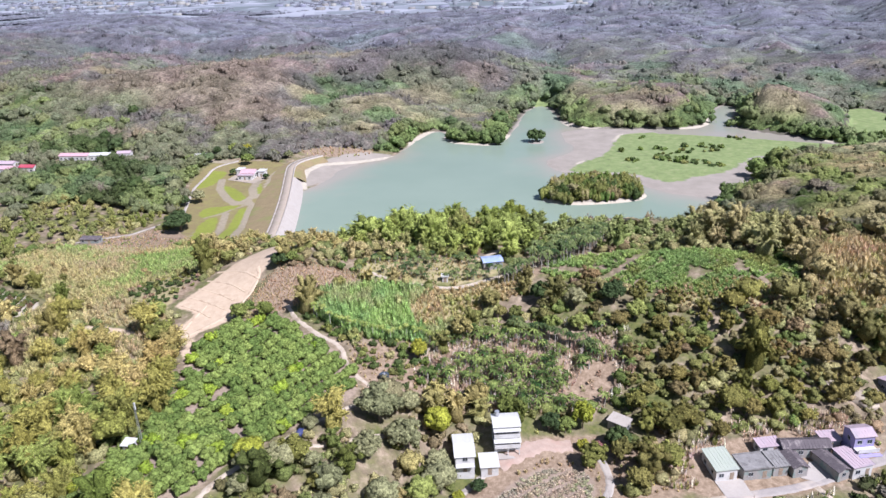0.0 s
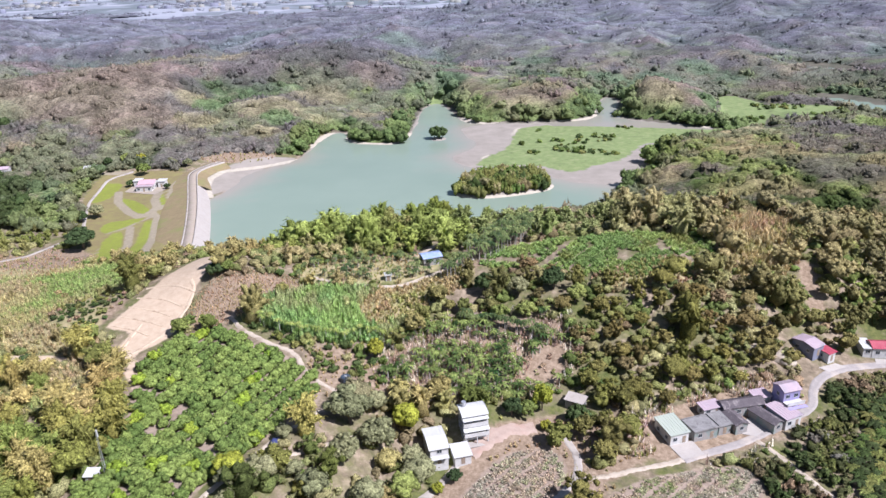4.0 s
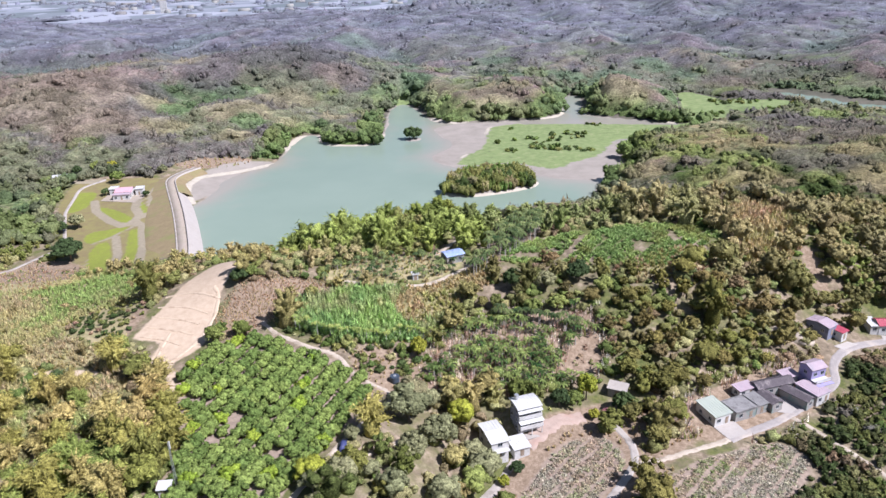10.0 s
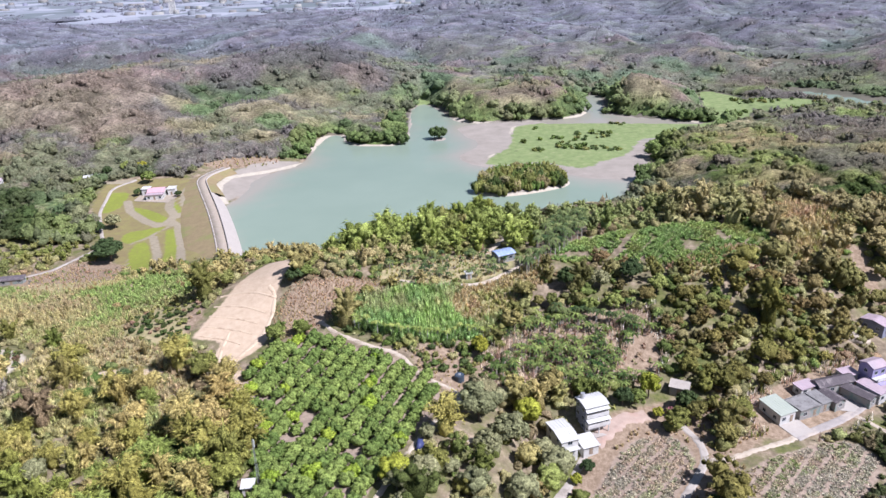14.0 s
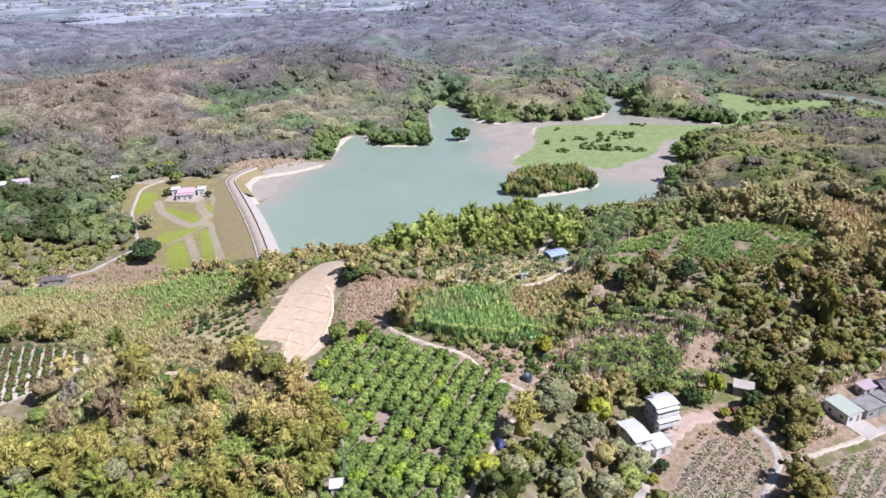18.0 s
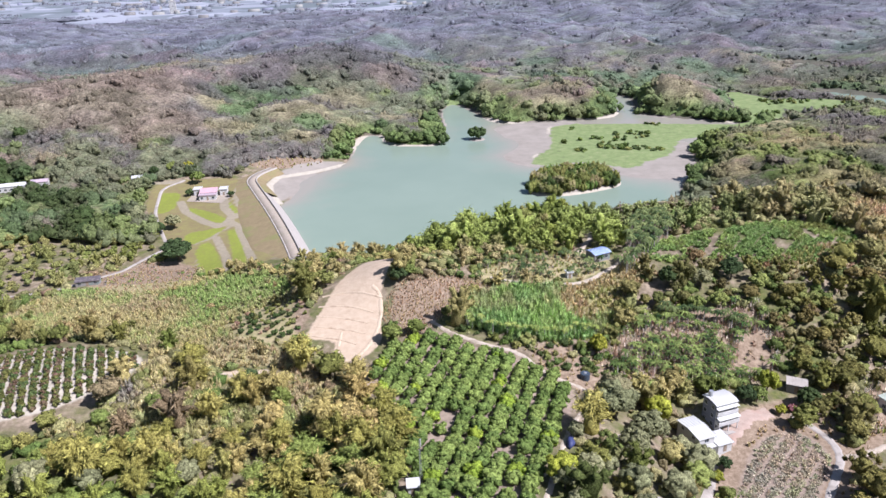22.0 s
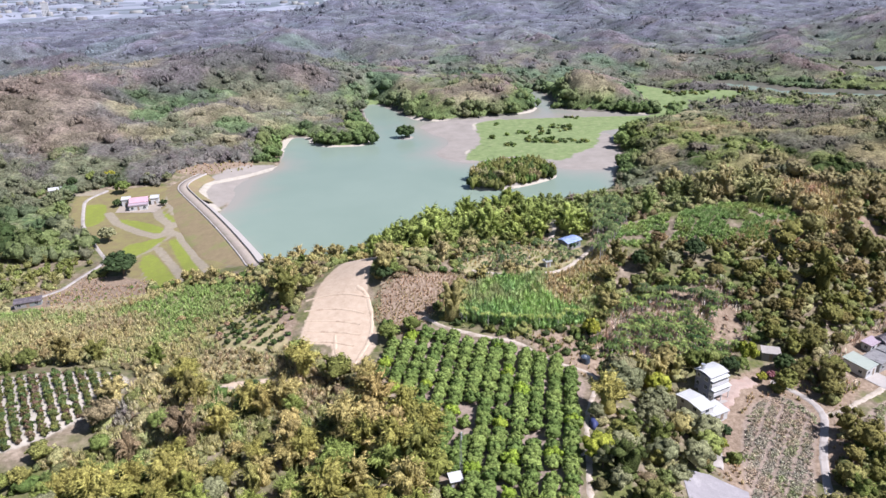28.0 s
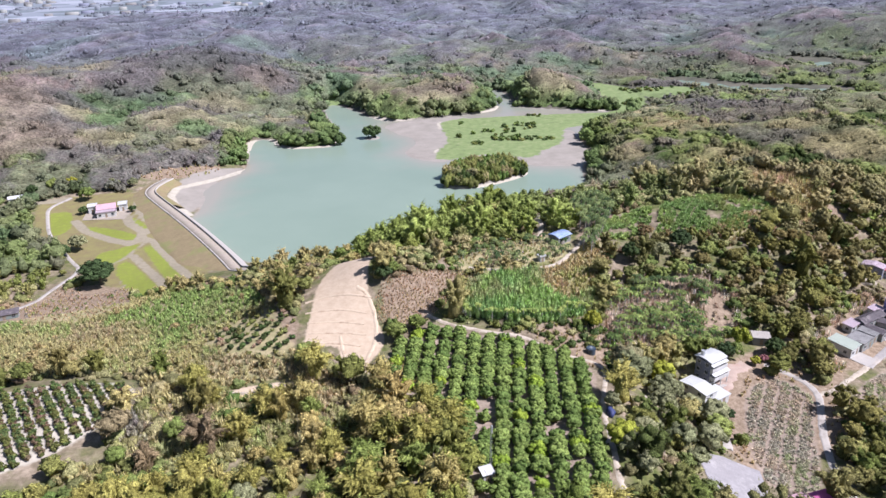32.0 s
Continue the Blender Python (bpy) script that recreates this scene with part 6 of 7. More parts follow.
BUND = surface("bund_earth", (0.44, 0.34, 0.235), (0.58, 0.47, 0.35), 0.8, 0.95, (0.34, 0.25, 0.17), 0.4)
for k, (line, wide) in enumerate((([(-71.5, 147), (-62, 147), (-51, 142)], 0.9), ([(-71.5, 141), (-62, 140), (-53, 136)], 0.7), ([(-71, 135.5), (-62, 134), (-54, 131)], 0.7),
                                  ([(-70.5, 130), (-62, 128.5), (-54, 126)], 0.7), ([(-70, 125), (-62, 123.5), (-56, 121)], 0.7), ([(-61.5, 127), (-61, 118), (-59, 110)], 1.6),
                                  ([(-55, 148), (-51.5, 143), (-50.5, 134), (-51, 124), (-55, 114), (-58, 108)], 1.8))):
    laid_strip("trim_%d" % (k + 1), line, wide, BUND, "low earth ridge across the bare terraces", "bund", 0.28 if k < 5 else 0.12, 4, 0.35, 20 + k)


def part(name, bm, material, parent, label=""):
    """Links a bmesh as one mesh under a thing or a part."""
    me = bpy.data.meshes.new(name)
    bm.to_mesh(me)
    bm.free()
    if material:
        me.materials.append(material)
    ob = new(name, me)
    ob.parent = parent
    if label:
        tagged(ob, label)
    return ob


def part_mesh(name, me, parent, label=""):
    ob = new(name, me)
    ob.parent = parent
    if label:
        tagged(ob, label)
    return ob


def build_dam():
    dam = tagged(new("dam"), "low earth dam with grassed slope and pale concrete face", "dam")
    q, side = along(DAM_LINE, 2.0)          # side points to the water
    top = 5.0 + 0 * q[:, 0]
    top = np.maximum(top, ground_at(q[:, 0], q[:, 1]) + 0.2)

    def loft(name, profile, material, first=0, last=None, label=""):
        some = slice(first, last)
        v = np.stack([np.stack([q[some, 0] + side[some, 0] * o, q[some, 1] + side[some, 1] * o, top[some] + z], 1) for o, z in profile], 1)
        me = mesh_from(name, v.reshape(-1, 3), grid_faces(v.shape[0], len(profile))[:, ::-1], material)
        part_mesh(name, me, dam, label)

    cut = int(np.argmin(np.hypot(q[:, 0] + 149, q[:, 1] - 318)))
    loft("downstream_slope", [(-22, -7.0), (-13.5, -3.1), (-12.2, -2.9), (0, -0.05), (0.6, 0.0)], SLOPE_GRASS, label="brown and green grassed slope")
    loft("crest_road", [(0.4, -0.4), (0.5, 0.05), (2.8, 0.1), (5.0, 0.05), (5.1, -0.4)], GRAVEL, label="pale gravel crest road")
    loft("shoulder", [(-0.4, -0.3), (-0.3, 0.16), (0.35, 0.16), (0.45, -0.2)], CONCRETE, label="low kerb along the crest")
    loft("parapet", [(5.0, -0.4), (5.0, 0.75), (5.5, 0.75), (5.5, -0.4)], PALE_CONCRETE, label="white concrete parapet wall")
    loft("upstream_face", [(5.3, 0.02), (6.3, -0.3), (11.6, -5.4), (13.0, -7.0)], PALE_CONCRETE, 0, cut, "pale concrete facing down to the water")
    loft("abutment", [(5.3, 0.02), (9, -1.5), (14, -4.7), (16, -7)], SLOPE_GRASS, cut - 1, None, "grassy bank above the beach")


build_dam()


# ---------------------------------------------------------------- houses
def slab(bm, x0, x1, y0, y1, z0, z1):
    m = Matrix.Translation(((x0 + x1) / 2, (y0 + y1) / 2, (z0 + z1) / 2)) @ Matrix.Diagonal((x1 - x0, y1 - y0, z1 - z0, 1))
    bmesh.ops.create_cube(bm, size=1, matrix=m)


def box_part(name, dims, material, parent, label="", bevel=0.0):
    bm = bmesh.new()
    slab(bm, *dims)
    if bevel:
        bmesh.ops.bevel(bm, geom=bm.edges[:], offset=bevel, segments=1, affect="EDGES")
    return part(name, bm, material, parent, label)


GLASS, gnt, gb = mat("window_glass", 0.08, 0.5)
gb.inputs["Base Color"].default_value = (0.03, 0.04, 0.05, 1)
WHITE = surface("white_wall", (0.48, 0.47, 0.45), (0.60, 0.59, 0.57), 0.8, 0.8, (0.42, 0.41, 0.37), 0.5)
GREYWALL = surface("grey_render", (0.24, 0.225, 0.21), (0.36, 0.34, 0.32), 0.8, 0.85, (0.16, 0.24, 0.22), 0.4)
# bluish wall colour, darkened to paint shade on the white house
BLUEGREY = surface("bluish_shade_render", (0.17, 0.18, 0.24), (0.24, 0.25, 0.31), 0.8, 0.85, (0.14, 0.14, 0.18), 0.4)
PURPLE = surface("lilac_render", (0.26, 0.23, 0.42), (0.36, 0.33, 0.52), 0.8, 0.8, (0.30, 0.28, 0.40), 0.4)
WHITE_ROOF = surface("white_roofing", (0.48, 0.48, 0.46), (0.58, 0.58, 0.56), 0.6, 0.6, (0.48, 0.47, 0.44), 0.3)
GREY_ROOF = surface("grey_roofing", (0.16, 0.155, 0.15), (0.29, 0.28, 0.27), 0.6, 0.85, (0.09, 0.085, 0.08), 0.35)
DARK_TILE = surface("dark_roof_tile", (0.075, 0.063, 0.07), (0.15, 0.13, 0.135), 0.8, 0.85, (0.26, 0.23, 0.22), 0.4)
GREEN_ROOF = surface("pale_green_roofing", (0.33, 0.37, 0.30), (0.41, 0.44, 0.37), 0.5, 0.6, (0.35, 0.38, 0.34), 0.3)
RED_ROOF = surface("red_roofing", (0.34, 0.055, 0.085), (0.43, 0.09, 0.12), 0.5, 0.55, (0.42, 0.11, 0.13), 0.3)
PINK_ROOF = surface("pink_roofing", (0.48, 0.29, 0.32), (0.56, 0.36, 0.39), 0.5, 0.6, (0.42, 0.29, 0.31), 0.3)
LILAC_ROOF = surface("lilac_roofing", (0.36, 0.28, 0.31), (0.46, 0.37, 0.40), 0.5, 0.7, (0.32, 0.29, 0.32), 0.3)
BLUE_ROOF = surface("blue_roofing", (0.22, 0.30, 0.50), (0.34, 0.42, 0.60), 0.5, 0.5, (0.45, 0.47, 0.52), 0.3)
STEEL = surface("galvanised_steel", (0.40, 0.41, 0.42), (0.56, 0.57, 0.58), 2.0, 0.45, None, 0.1, 0.005, 0.5, 0.6)
WOOD = surface("weathered_wood", (0.20, 0.15, 0.11), (0.34, 0.27, 0.20), 2.0)


def window(parent, x, z, w, h, y, facing=-1, side=None):
    """A framed window on a wall; on the front or back wall by facing, or on a side wall at x."""
    frame_bm, pane_bm = bmesh.new(), bmesh.new()
    t, d = 0.07, 0.05
    def put(bm, a0, a1, z0, z1, out):
        if side is None:
            slab(bm, a0, a1, min(y, y + facing * out), max(y, y + facing * out), z0, z1)
        else:
            slab(bm, min(y, y + side * out), max(y, y + side * out), a0, a1, z0, z1)
    put(frame_bm, x - w / 2, x - w / 2 + t, z, z + h, d)
    put(frame_bm, x + w / 2 - t, x + w / 2, z, z + h, d)
    put(frame_bm, x - w / 2, x + w / 2, z + h - t, z + h, d)
    put(frame_bm, x - t / 2, x + t / 2, z, z + h, d * 0.9)
    put(frame_bm, x - w / 2 - 0.08, x + w / 2 + 0.08, z - 0.07, z + t, d * 2.2)
    put(pane_bm, x - w / 2 + t, x + w / 2 - t, z + t, z + h - t, d * 0.4)
    win = part("window", frame_bm, STEEL, parent)
    part("pane", pane_bm, GLASS, win, "dark window glass")


def roof_part(kind, x0, x1, y0, y1, z, material, parent, rise=0.5, over=0.35, ribs=True, label=""):
    bm = bmesh.new()
    x0, x1, y0, y1 = x0 - over, x1 + over, y0 - over, y1 + over
    t = 0.14
    if kind == "flat":
        slab(bm, x0, x1, y0, y1, z, z + 0.16)
        for a in ((x0, x0 + 0.15, y0, y1), (x1 - 0.15, x1, y0, y1), (x0 + 0.15, x1 - 0.15, y0, y0 + 0.15), (x0 + 0.15, x1 - 0.15, y1 - 0.15, y1)):
            slab(bm, *a, z + 0.16, z + 0.45)
    else:
        if kind == "shed":
            line = [(y0, z), (y1, z + rise)]
        elif kind == "gable":
            line = [(y0, z - 0.1), ((y0 + y1) / 2, z + rise), (y1, z - 0.1)]
        else:
            n = 8
            line = [(y0 + (y1 - y0) * i / n, z + rise * math.sin(math.pi * (0.12 + 0.76 * i / n)) - rise * 0.37) for i in range(n + 1)]
        ring = [(y, zz) for y, zz in line] + [(y, zz + t) for y, zz in reversed(line)]
        left, right = [bm.verts.new((x0, y, zz)) for y, zz in ring], [bm.verts.new((x1, y, zz)) for y, zz in ring]
        n = len(ring)
        for i in range(n):
            bm.faces.new((left[i], left[(i + 1) % n], right[(i + 1) % n], right[i]))
        m = len(line)
        for i in range(m - 1):
            for s in (left, right):
                bm.faces.new((s[i], s[i + 1], s[n - 2 - i], s[n - 1 - i]))
        bmesh.ops.recalc_face_normals(bm, faces=bm.faces[:])
    roof = part("roof", bm, material, parent, label)
    if ribs and kind != "flat":
        n = int((x1 - x0) / 0.8)
        rib = None
        for i in range(n + 1):
            if rib is None:
                bm = bmesh.new()
                a, b = [bm.verts.new((-0.03, y, zz + t)) for y, zz in line], [bm.verts.new((0.03, y, zz + t)) for y, zz in line]
                c, d = [bm.verts.new((-0.03, y, zz + t + 0.06)) for y, zz in line], [bm.verts.new((0.03, y, zz + t + 0.06)) for y, zz in line]
                for k in range(len(line) - 1):
                    for p, q in ((c, d), (a, c), (d, b)):
                        bm.faces.new((p[k], q[k], q[k + 1], p[k + 1]))
                rib = part("rib", bm, material, roof)
            else:
                rib = part_mesh("rib", rib.data, roof)
            rib.location.x = x0 + 0.05 + (x1 - x0 - 0.1) * i / n
    return roof


def house(name, cx, cy, w, d, turn, label, height=3.0, storeys=1, walls=None, roof="gable", roof_mat=None, rise=0.7, front=(), z=None, door=True, side_windows=True, over=0.35):
    """A house: w along its front, which looks along its own -y."""
    base = float(ground_at(cx, cy)) if z is None else z
    root = tagged(new(name), label, "house")
    root.matrix_world = pose(cx, cy, base, 0, 0, turn)
    walls = walls or WHITE
    H = height * storeys
    bm = bmesh.new()
    if roof == "gable":
        v = [bm.verts.new(c) for c in ((-w / 2, -d / 2, -3), (w / 2, -d / 2, -3), (w / 2, d / 2, -3), (-w / 2, d / 2, -3), (-w / 2, -d / 2, H), (w / 2, -d / 2, H),
                                       (w / 2, d / 2, H), (-w / 2, d / 2, H), (-w / 2, 0, H + rise), (w / 2, 0, H + rise))]
        for f in ((0, 1, 5, 4), (2, 3, 7, 6), (1, 2, 6, 9, 5), (3, 0, 4, 8, 7), (0, 3, 2, 1), (4, 5, 9, 8), (7, 8, 9, 6)):
            bm.faces.new([v[i] for i in f])
    else:
        slab(bm, -w / 2, w / 2, -d / 2, d / 2, -3, H)
    part("wall", bm, walls, root)
    roof_part(roof, -w / 2, w / 2, -d / 2, d / 2, H, roof_mat or WHITE_ROOF, root, rise, over)
    for s in range(storeys):
        z0 = s * height + 0.9
        n = max(1, int(w / 2.6))
        for i in range(n):
            x = -w / 2 + w * (i + 0.5) / n
            if s == 0 and door and i == n // 2:
                bm = bmesh.new()
                slab(bm, x - 0.5, x + 0.5, -d / 2 - 0.06, -d / 2, 0, 2.05)
                dr = part("door", bm, WOOD, root)
                box_part("handle", (x + 0.32, x + 0.40, -d / 2 - 0.12, -d / 2 - 0.06, 0.95, 1.1), STEEL, dr)
            else:
                window(root, x, z0, 1.3, 1.15, -d / 2)
        if side_windows:
            for i in range(max(1, int(d / 3.5))):
                yy = -d / 2 + d * (i + 0.5) / max(1, int(d / 3.5))
                window(root, yy, z0, 1.1, 1.1, -w / 2, side=-1)
                window(root, yy, z0, 1.1, 1.1, w / 2, side=1)
    return root


def build_white_house():
    """Three storeys with balconies that step out towards the yard."""
    x, y, turn = 43.9, 105.2, 23
    root = tagged(new("house"), "white three-storey house with stepped balconies and side walls coloured as shaded", "house")
    zb = 8.2
    root.matrix_world = pose(x, y, zb, 0, 0, turn)
    w, d, h = 6.3, 5.2, 2.45
    # side walls get a dark bluish colour in place of shade
    box_part("wall", (-w / 2, w / 2, -d / 2, d / 2, -3, 3 * h), BLUEGREY, root, "walls with bluish grey shade painted into their colour")
    roof_part("vault", -w / 2, w / 2, -d / 2, d / 2, 3 * h + 0.25, WHITE_ROOF, root, 0.8, 0.4, True, "white bowed metal roof")
    bm = bmesh.new()
    slab(bm, -w / 2 + 0.01, w / 2 - 0.01, -d / 2 - 0.06, -d / 2, -1, 3 * h)
    part("facade", bm, WHITE, root, "white front wall")
    for s, reach in ((2, 0.9), (1, 1.8), (0, 2.8)):
        z0 = s * h
        bal = box_part("balcony", (-w / 2 - 0.1, w / 2 + 0.1, -d / 2 - reach, -d / 2 - 0.06, z0 - 0.18, z0), PALE_CONCRETE if s == 0 else WHITE, root, "white balcony slab")
        if s:
            bm = bmesh.new()
            slab(bm, -w / 2 - 0.1, w / 2 + 0.1, -d / 2 - reach, -d / 2 - reach + 0.12, z0, z0 + 0.95)
            slab(bm, -w / 2 - 0.1, -w / 2 + 0.02, -d / 2 - reach + 0.12, -d / 2 - 0.06, z0, z0 + 0.95)
            slab(bm, w / 2 - 0.02, w / 2 + 0.1, -d / 2 - reach + 0.12, -d / 2 - 0.06, z0, z0 + 0.95)
            part("railing", bm, WHITE, bal)
            for px in (-w / 2 + 0.1, 0, w / 2 - 0.3):
                box_part("pillar", (px, px + 0.2, -d / 2 - reach + 0.15, -d / 2 - reach + 0.35, z0 - h, z0 - 0.18), WHITE, bal)
        for i in range(3):
            window(root, -w / 2 + w * (i + 0.5) / 3, z0 + 0.75, 1.9, 1.55, -d / 2 - 0.06)
        for yy in (-1.3, 1.5):
            window(root, yy, z0 + 0.9, 1.1, 1.2, -w / 2, side=-1)
            window(root, yy, z0 + 0.9, 1.1, 1.2, w / 2, side=1)
    for s, reach in ((3, 1.1), (2, 2.0)):        # sheet awnings over the balconies
        bm = bmesh.new()
        slab(bm, -w / 2 - 0.25, w / 2 + 0.25, -d / 2 - reach, -d / 2 - 0.02, -0.05, 0.05)
        for v in bm.verts:
            v.co.z += s * h - 0.35 + 0.22 * (v.co.y + d / 2)
        part("awning", bm, WHITE_ROOF, root, "sloping white sheet awning")
    bm = bmesh.new()
    bmesh.ops.create_cone(bm, cap_ends=True, segments=12, radius1=0.6, radius2=0.6, depth=1.2, matrix=Matrix.Translation((-2.0, 1.4, 3 * h + 1.6)))
    part("water_tank", bm, STEEL, root, "steel roof tank")


def build_houses():
    build_white_house()
    h = house("house", 35.6, 96.2, 4.6, 8.6, 23, "white two-storey farmhouse with a pale metal roof", 2.3, 2, WHITE, "gable", WHITE_ROOF, 0.5, z=8.2)
    box_part("awning", (-2.3, 2.3, -5.6, -4.3, 2.2, 2.32), WHITE_ROOF, h, "white awning")
    house("annex", 42.0, 96.6, 4.2, 4.6, 23, "low white annex beside the farmhouse", 2.3, 1, WHITE, "shed", WHITE_ROOF, 0.4, z=7.0)
    # hamlet
    house("house", 95.6, 114.8, 5.4, 7.4, 27, "small house with a pale green metal roof", 3.0, 1, WHITE, "shed", GREEN_ROOF, 0.6)
    house("house", 103.2, 117.2, 7.2, 5.4, 27, "grey concrete house with a flat stained roof", 2.9, 1, GREYWALL, "flat", GREY_ROOF)
    house("shed", 108.6, 120.4, 3.8, 5.2, 27, "narrow shed with a grey sheet roof", 2.7, 1, GREYWALL, "shed", GREY_ROOF, 0.4)
    house("shed", 107.0, 126.0, 5.6, 3.0, 27, "low shed with a pale roof behind the hamlet", 2.5, 1, WHITE, "shed", LILAC_ROOF, 0.3)
    house("courtyard_house", 115.6, 128.4, 12.0, 3.8, 20, "long brown farmhouse with a dark tiled roof", 2.9, 1, GREYWALL, "gable", DARK_TILE, 1.0)
    house("house_wing", 112.6, 122.6, 7.6, 3.6, 116, "farmhouse wing with a dark tiled roof", 2.6, 1, GREYWALL, "gable", DARK_TILE, 0.8)
    house("house_wing", 121.4, 124.6, 8.4, 3.4, 128, "farmhouse wing with a dark tiled roof", 2.6, 1, GREYWALL, "gable", DARK_TILE, 0.8)
    house("house", 126.4, 126.6, 5.4, 7.0, 33, "low house with a lilac flat roof by the road", 3.0, 1, WHITE, "shed", LILAC_ROOF, 0.3)
    house("shed", 121.6, 132.8, 4.6, 3.4, 25, "pale lean-to behind the farmhouse", 2.8, 1, WHITE, "shed", LILAC_ROOF, 0.4)
    h = house("house", 128.2, 132.6, 5.2, 4.6, 25, "lilac two-storey house with a pale roof", 3.1, 2, PURPLE, "gable", LILAC_ROOF, 0.9)
    box_part("balcony", (-2.7, 2.7, -4.4, -2.3, 2.9, 3.08), WHITE, h, "white balcony slab")
    box_part("railing", (-2.7, 2.7, -4.4, -4.28, 3.08, 3.95), WHITE, h, "white railing")
    box_part("porch", (-2.9, 2.9, -5.6, -4.4, 2.5, 2.62), PURPLE, h, "lilac porch roof")
    h = house("house", 141.2, 159.2, 4.6, 7.4, 38, "bluish house with a pale sheet roof", 3.2, 1, BLUEGREY, "gable", LILAC_ROOF, 0.7)
    house("annex", 146.0, 158.2, 3.2, 5.0, 38, "small annex with a red roof", 2.7, 1, WHITE, "shed", RED_ROOF, 0.4)
    house("house", 167.6, 165.8, 12.5, 5.0, 4, "long white house with a bright red roof", 3.0, 1, WHITE, "gable", RED_ROOF, 1.1)
    house("carport", 160.0, 165.6, 2.6, 5.4, 4, "narrow carport with a white sheet roof", 2.6, 1, WHITE, "shed", WHITE_ROOF, 0.4, door=False, side_windows=False)
    house("shed", 70.6, 121.2, 5.0, 3.4, -20, "old shed with a pale grey roof among trees", 2.4, 1, GREYWALL, "shed", CONCRETE, 0.4)
    # south end
    house("house", 24.0, 48.5, 8.0, 5.0, 8, "house with a flat white roof below the bamboo", 3.0, 1, WHITE, "flat", PALE_CONCRETE)
    house("house", 35.5, 51.5, 7.0, 5.0, 8, "house with a pink sheet roof beside the plot", 3.0, 1, WHITE, "gable", PINK_ROOF, 0.7)
    house("house", 43.5, 52.0, 5.5, 5.0, 8, "house with a magenta sheet roof beside the lane", 3.0, 1, WHITE, "gable", surface("magenta_roofing", (0.42, 0.10, 0.25), (0.52, 0.15, 0.32)), 0.7)
    # keeper's house below the dam
    house("keepers_house", -176.0, 318.5, 9.0, 7.5, 12, "keeper's house with pink roof and white walls by the dam", 3.2, 1, WHITE, "gable", PINK_ROOF, 1.6)
    house("annex", -174.8, 312.4, 9.0, 3.2, 12, "low white annex of the keeper's house", 2.8, 1, WHITE, "flat", LILAC_ROOF)
    house("annex", -168.6, 321.5, 4.0, 5.0, 12, "white side block of the keeper's house", 3.4, 1, WHITE, "flat", WHITE_ROOF, side_windows=False)
    house("annex", -183.4, 320.5, 4.0, 5.0, 12, "white side block of the keeper's house", 3.4, 1, WHITE, "flat", WHITE_ROOF, side_windows=False)
    house("barn", -226, 339, 8.0, 5.0, 20, "low shed with a white roof among trees", 2.6, 1, WHITE, "gable", WHITE_ROOF, 0.8)
    for x, y, w, deep, turn, roof, word in ((-313, 318, 20, 6.5, 14, PINK_ROOF, "reddish"), (-296, 324, 15, 5.5, 20, WHITE_ROOF, "white"), (-283, 331, 9, 4.5, 20, LILAC_ROOF, "pale"),
                                            (-334, 281, 15, 6.5, 12, PINK_ROOF, "reddish"), (-322, 288, 10, 5.0, 12, RED_ROOF, "red"), (-342, 290, 12, 6.0, 12, LILAC_ROOF, "pale")):
        house("house", x, y, w, deep, turn, f"distant white house with a {word} roof in a village", 3.4, 1, WHITE, "gable", roof, 1.2, door=False)
    house("shed", -181, 196, 9.0, 3.4, 16, "low dark shed at the edge of bare ground", 2.2, 1, GREYWALL, "shed", DARK_TILE, 0.5)


build_houses()


def flat_yard(name, poly, material, label, lift=0.16):
    """A paved yard that follows the ground, with a thick edge."""
    p = np.array(poly, float)
    bm = bmesh.new()
    top = [bm.verts.new((x, y, float(ground_at(x, y)) + lift)) for x, y in p]
    bm.faces.new(top)
    bmesh.ops.triangulate(bm, faces=bm.faces[:])
    bmesh.ops.subdivide_edges(bm, edges=bm.edges[:], cuts=5, use_grid_fill=True)
    for v in bm.verts:
        v.co.z = float(ground_at(v.co.x, v.co.y)) + lift
    me = bpy.data.meshes.new(name)
    bm.normal_update()
    bm.to_mesh(me)
    bm.free()
    me.materials.append(material)
    return tagged(new(name, me), label, "yard", kind="structure")


flat_yard("pavement_1", [(94.5, 110.5), (101, 113.6), (103.5, 108.6), (97.5, 105.8)], PALE_CONCRETE, "white concrete forecourt")
flat_yard("pavement_2", [(114.5, 119), (117, 125.5), (120, 126.5), (122.5, 123), (118, 118.6)], PALE_CONCRETE, "white courtyard of the farmhouse")
flat_yard("pavement_3", [(143, 152.5), (149, 156.5), (152, 156), (147, 151)], PALE_CONCRETE, "white terrace by the road")
flat_yard("pavement_4", [(162, 160), (174, 161.6), (174.5, 163.2), (162.5, 162.6)], PALE_CONCRETE, "white terrace in front of the red roof")
flat_yard("pavement_5", [(20, 69), (28, 70), (36, 66), (32, 55), (17, 55)], surface("grey_yard", (0.22, 0.205, 0.205), (0.31, 0.29, 0.29), 0.5, 0.9, (0.34, 0.32, 0.31), 0.25), "grey concrete yard")
flat_yard("pavement_6", [(-186, 309), (-165, 306), (-163, 314), (-168, 325), (-187, 327)], GRAVEL, "pale gravel round the keeper's house")


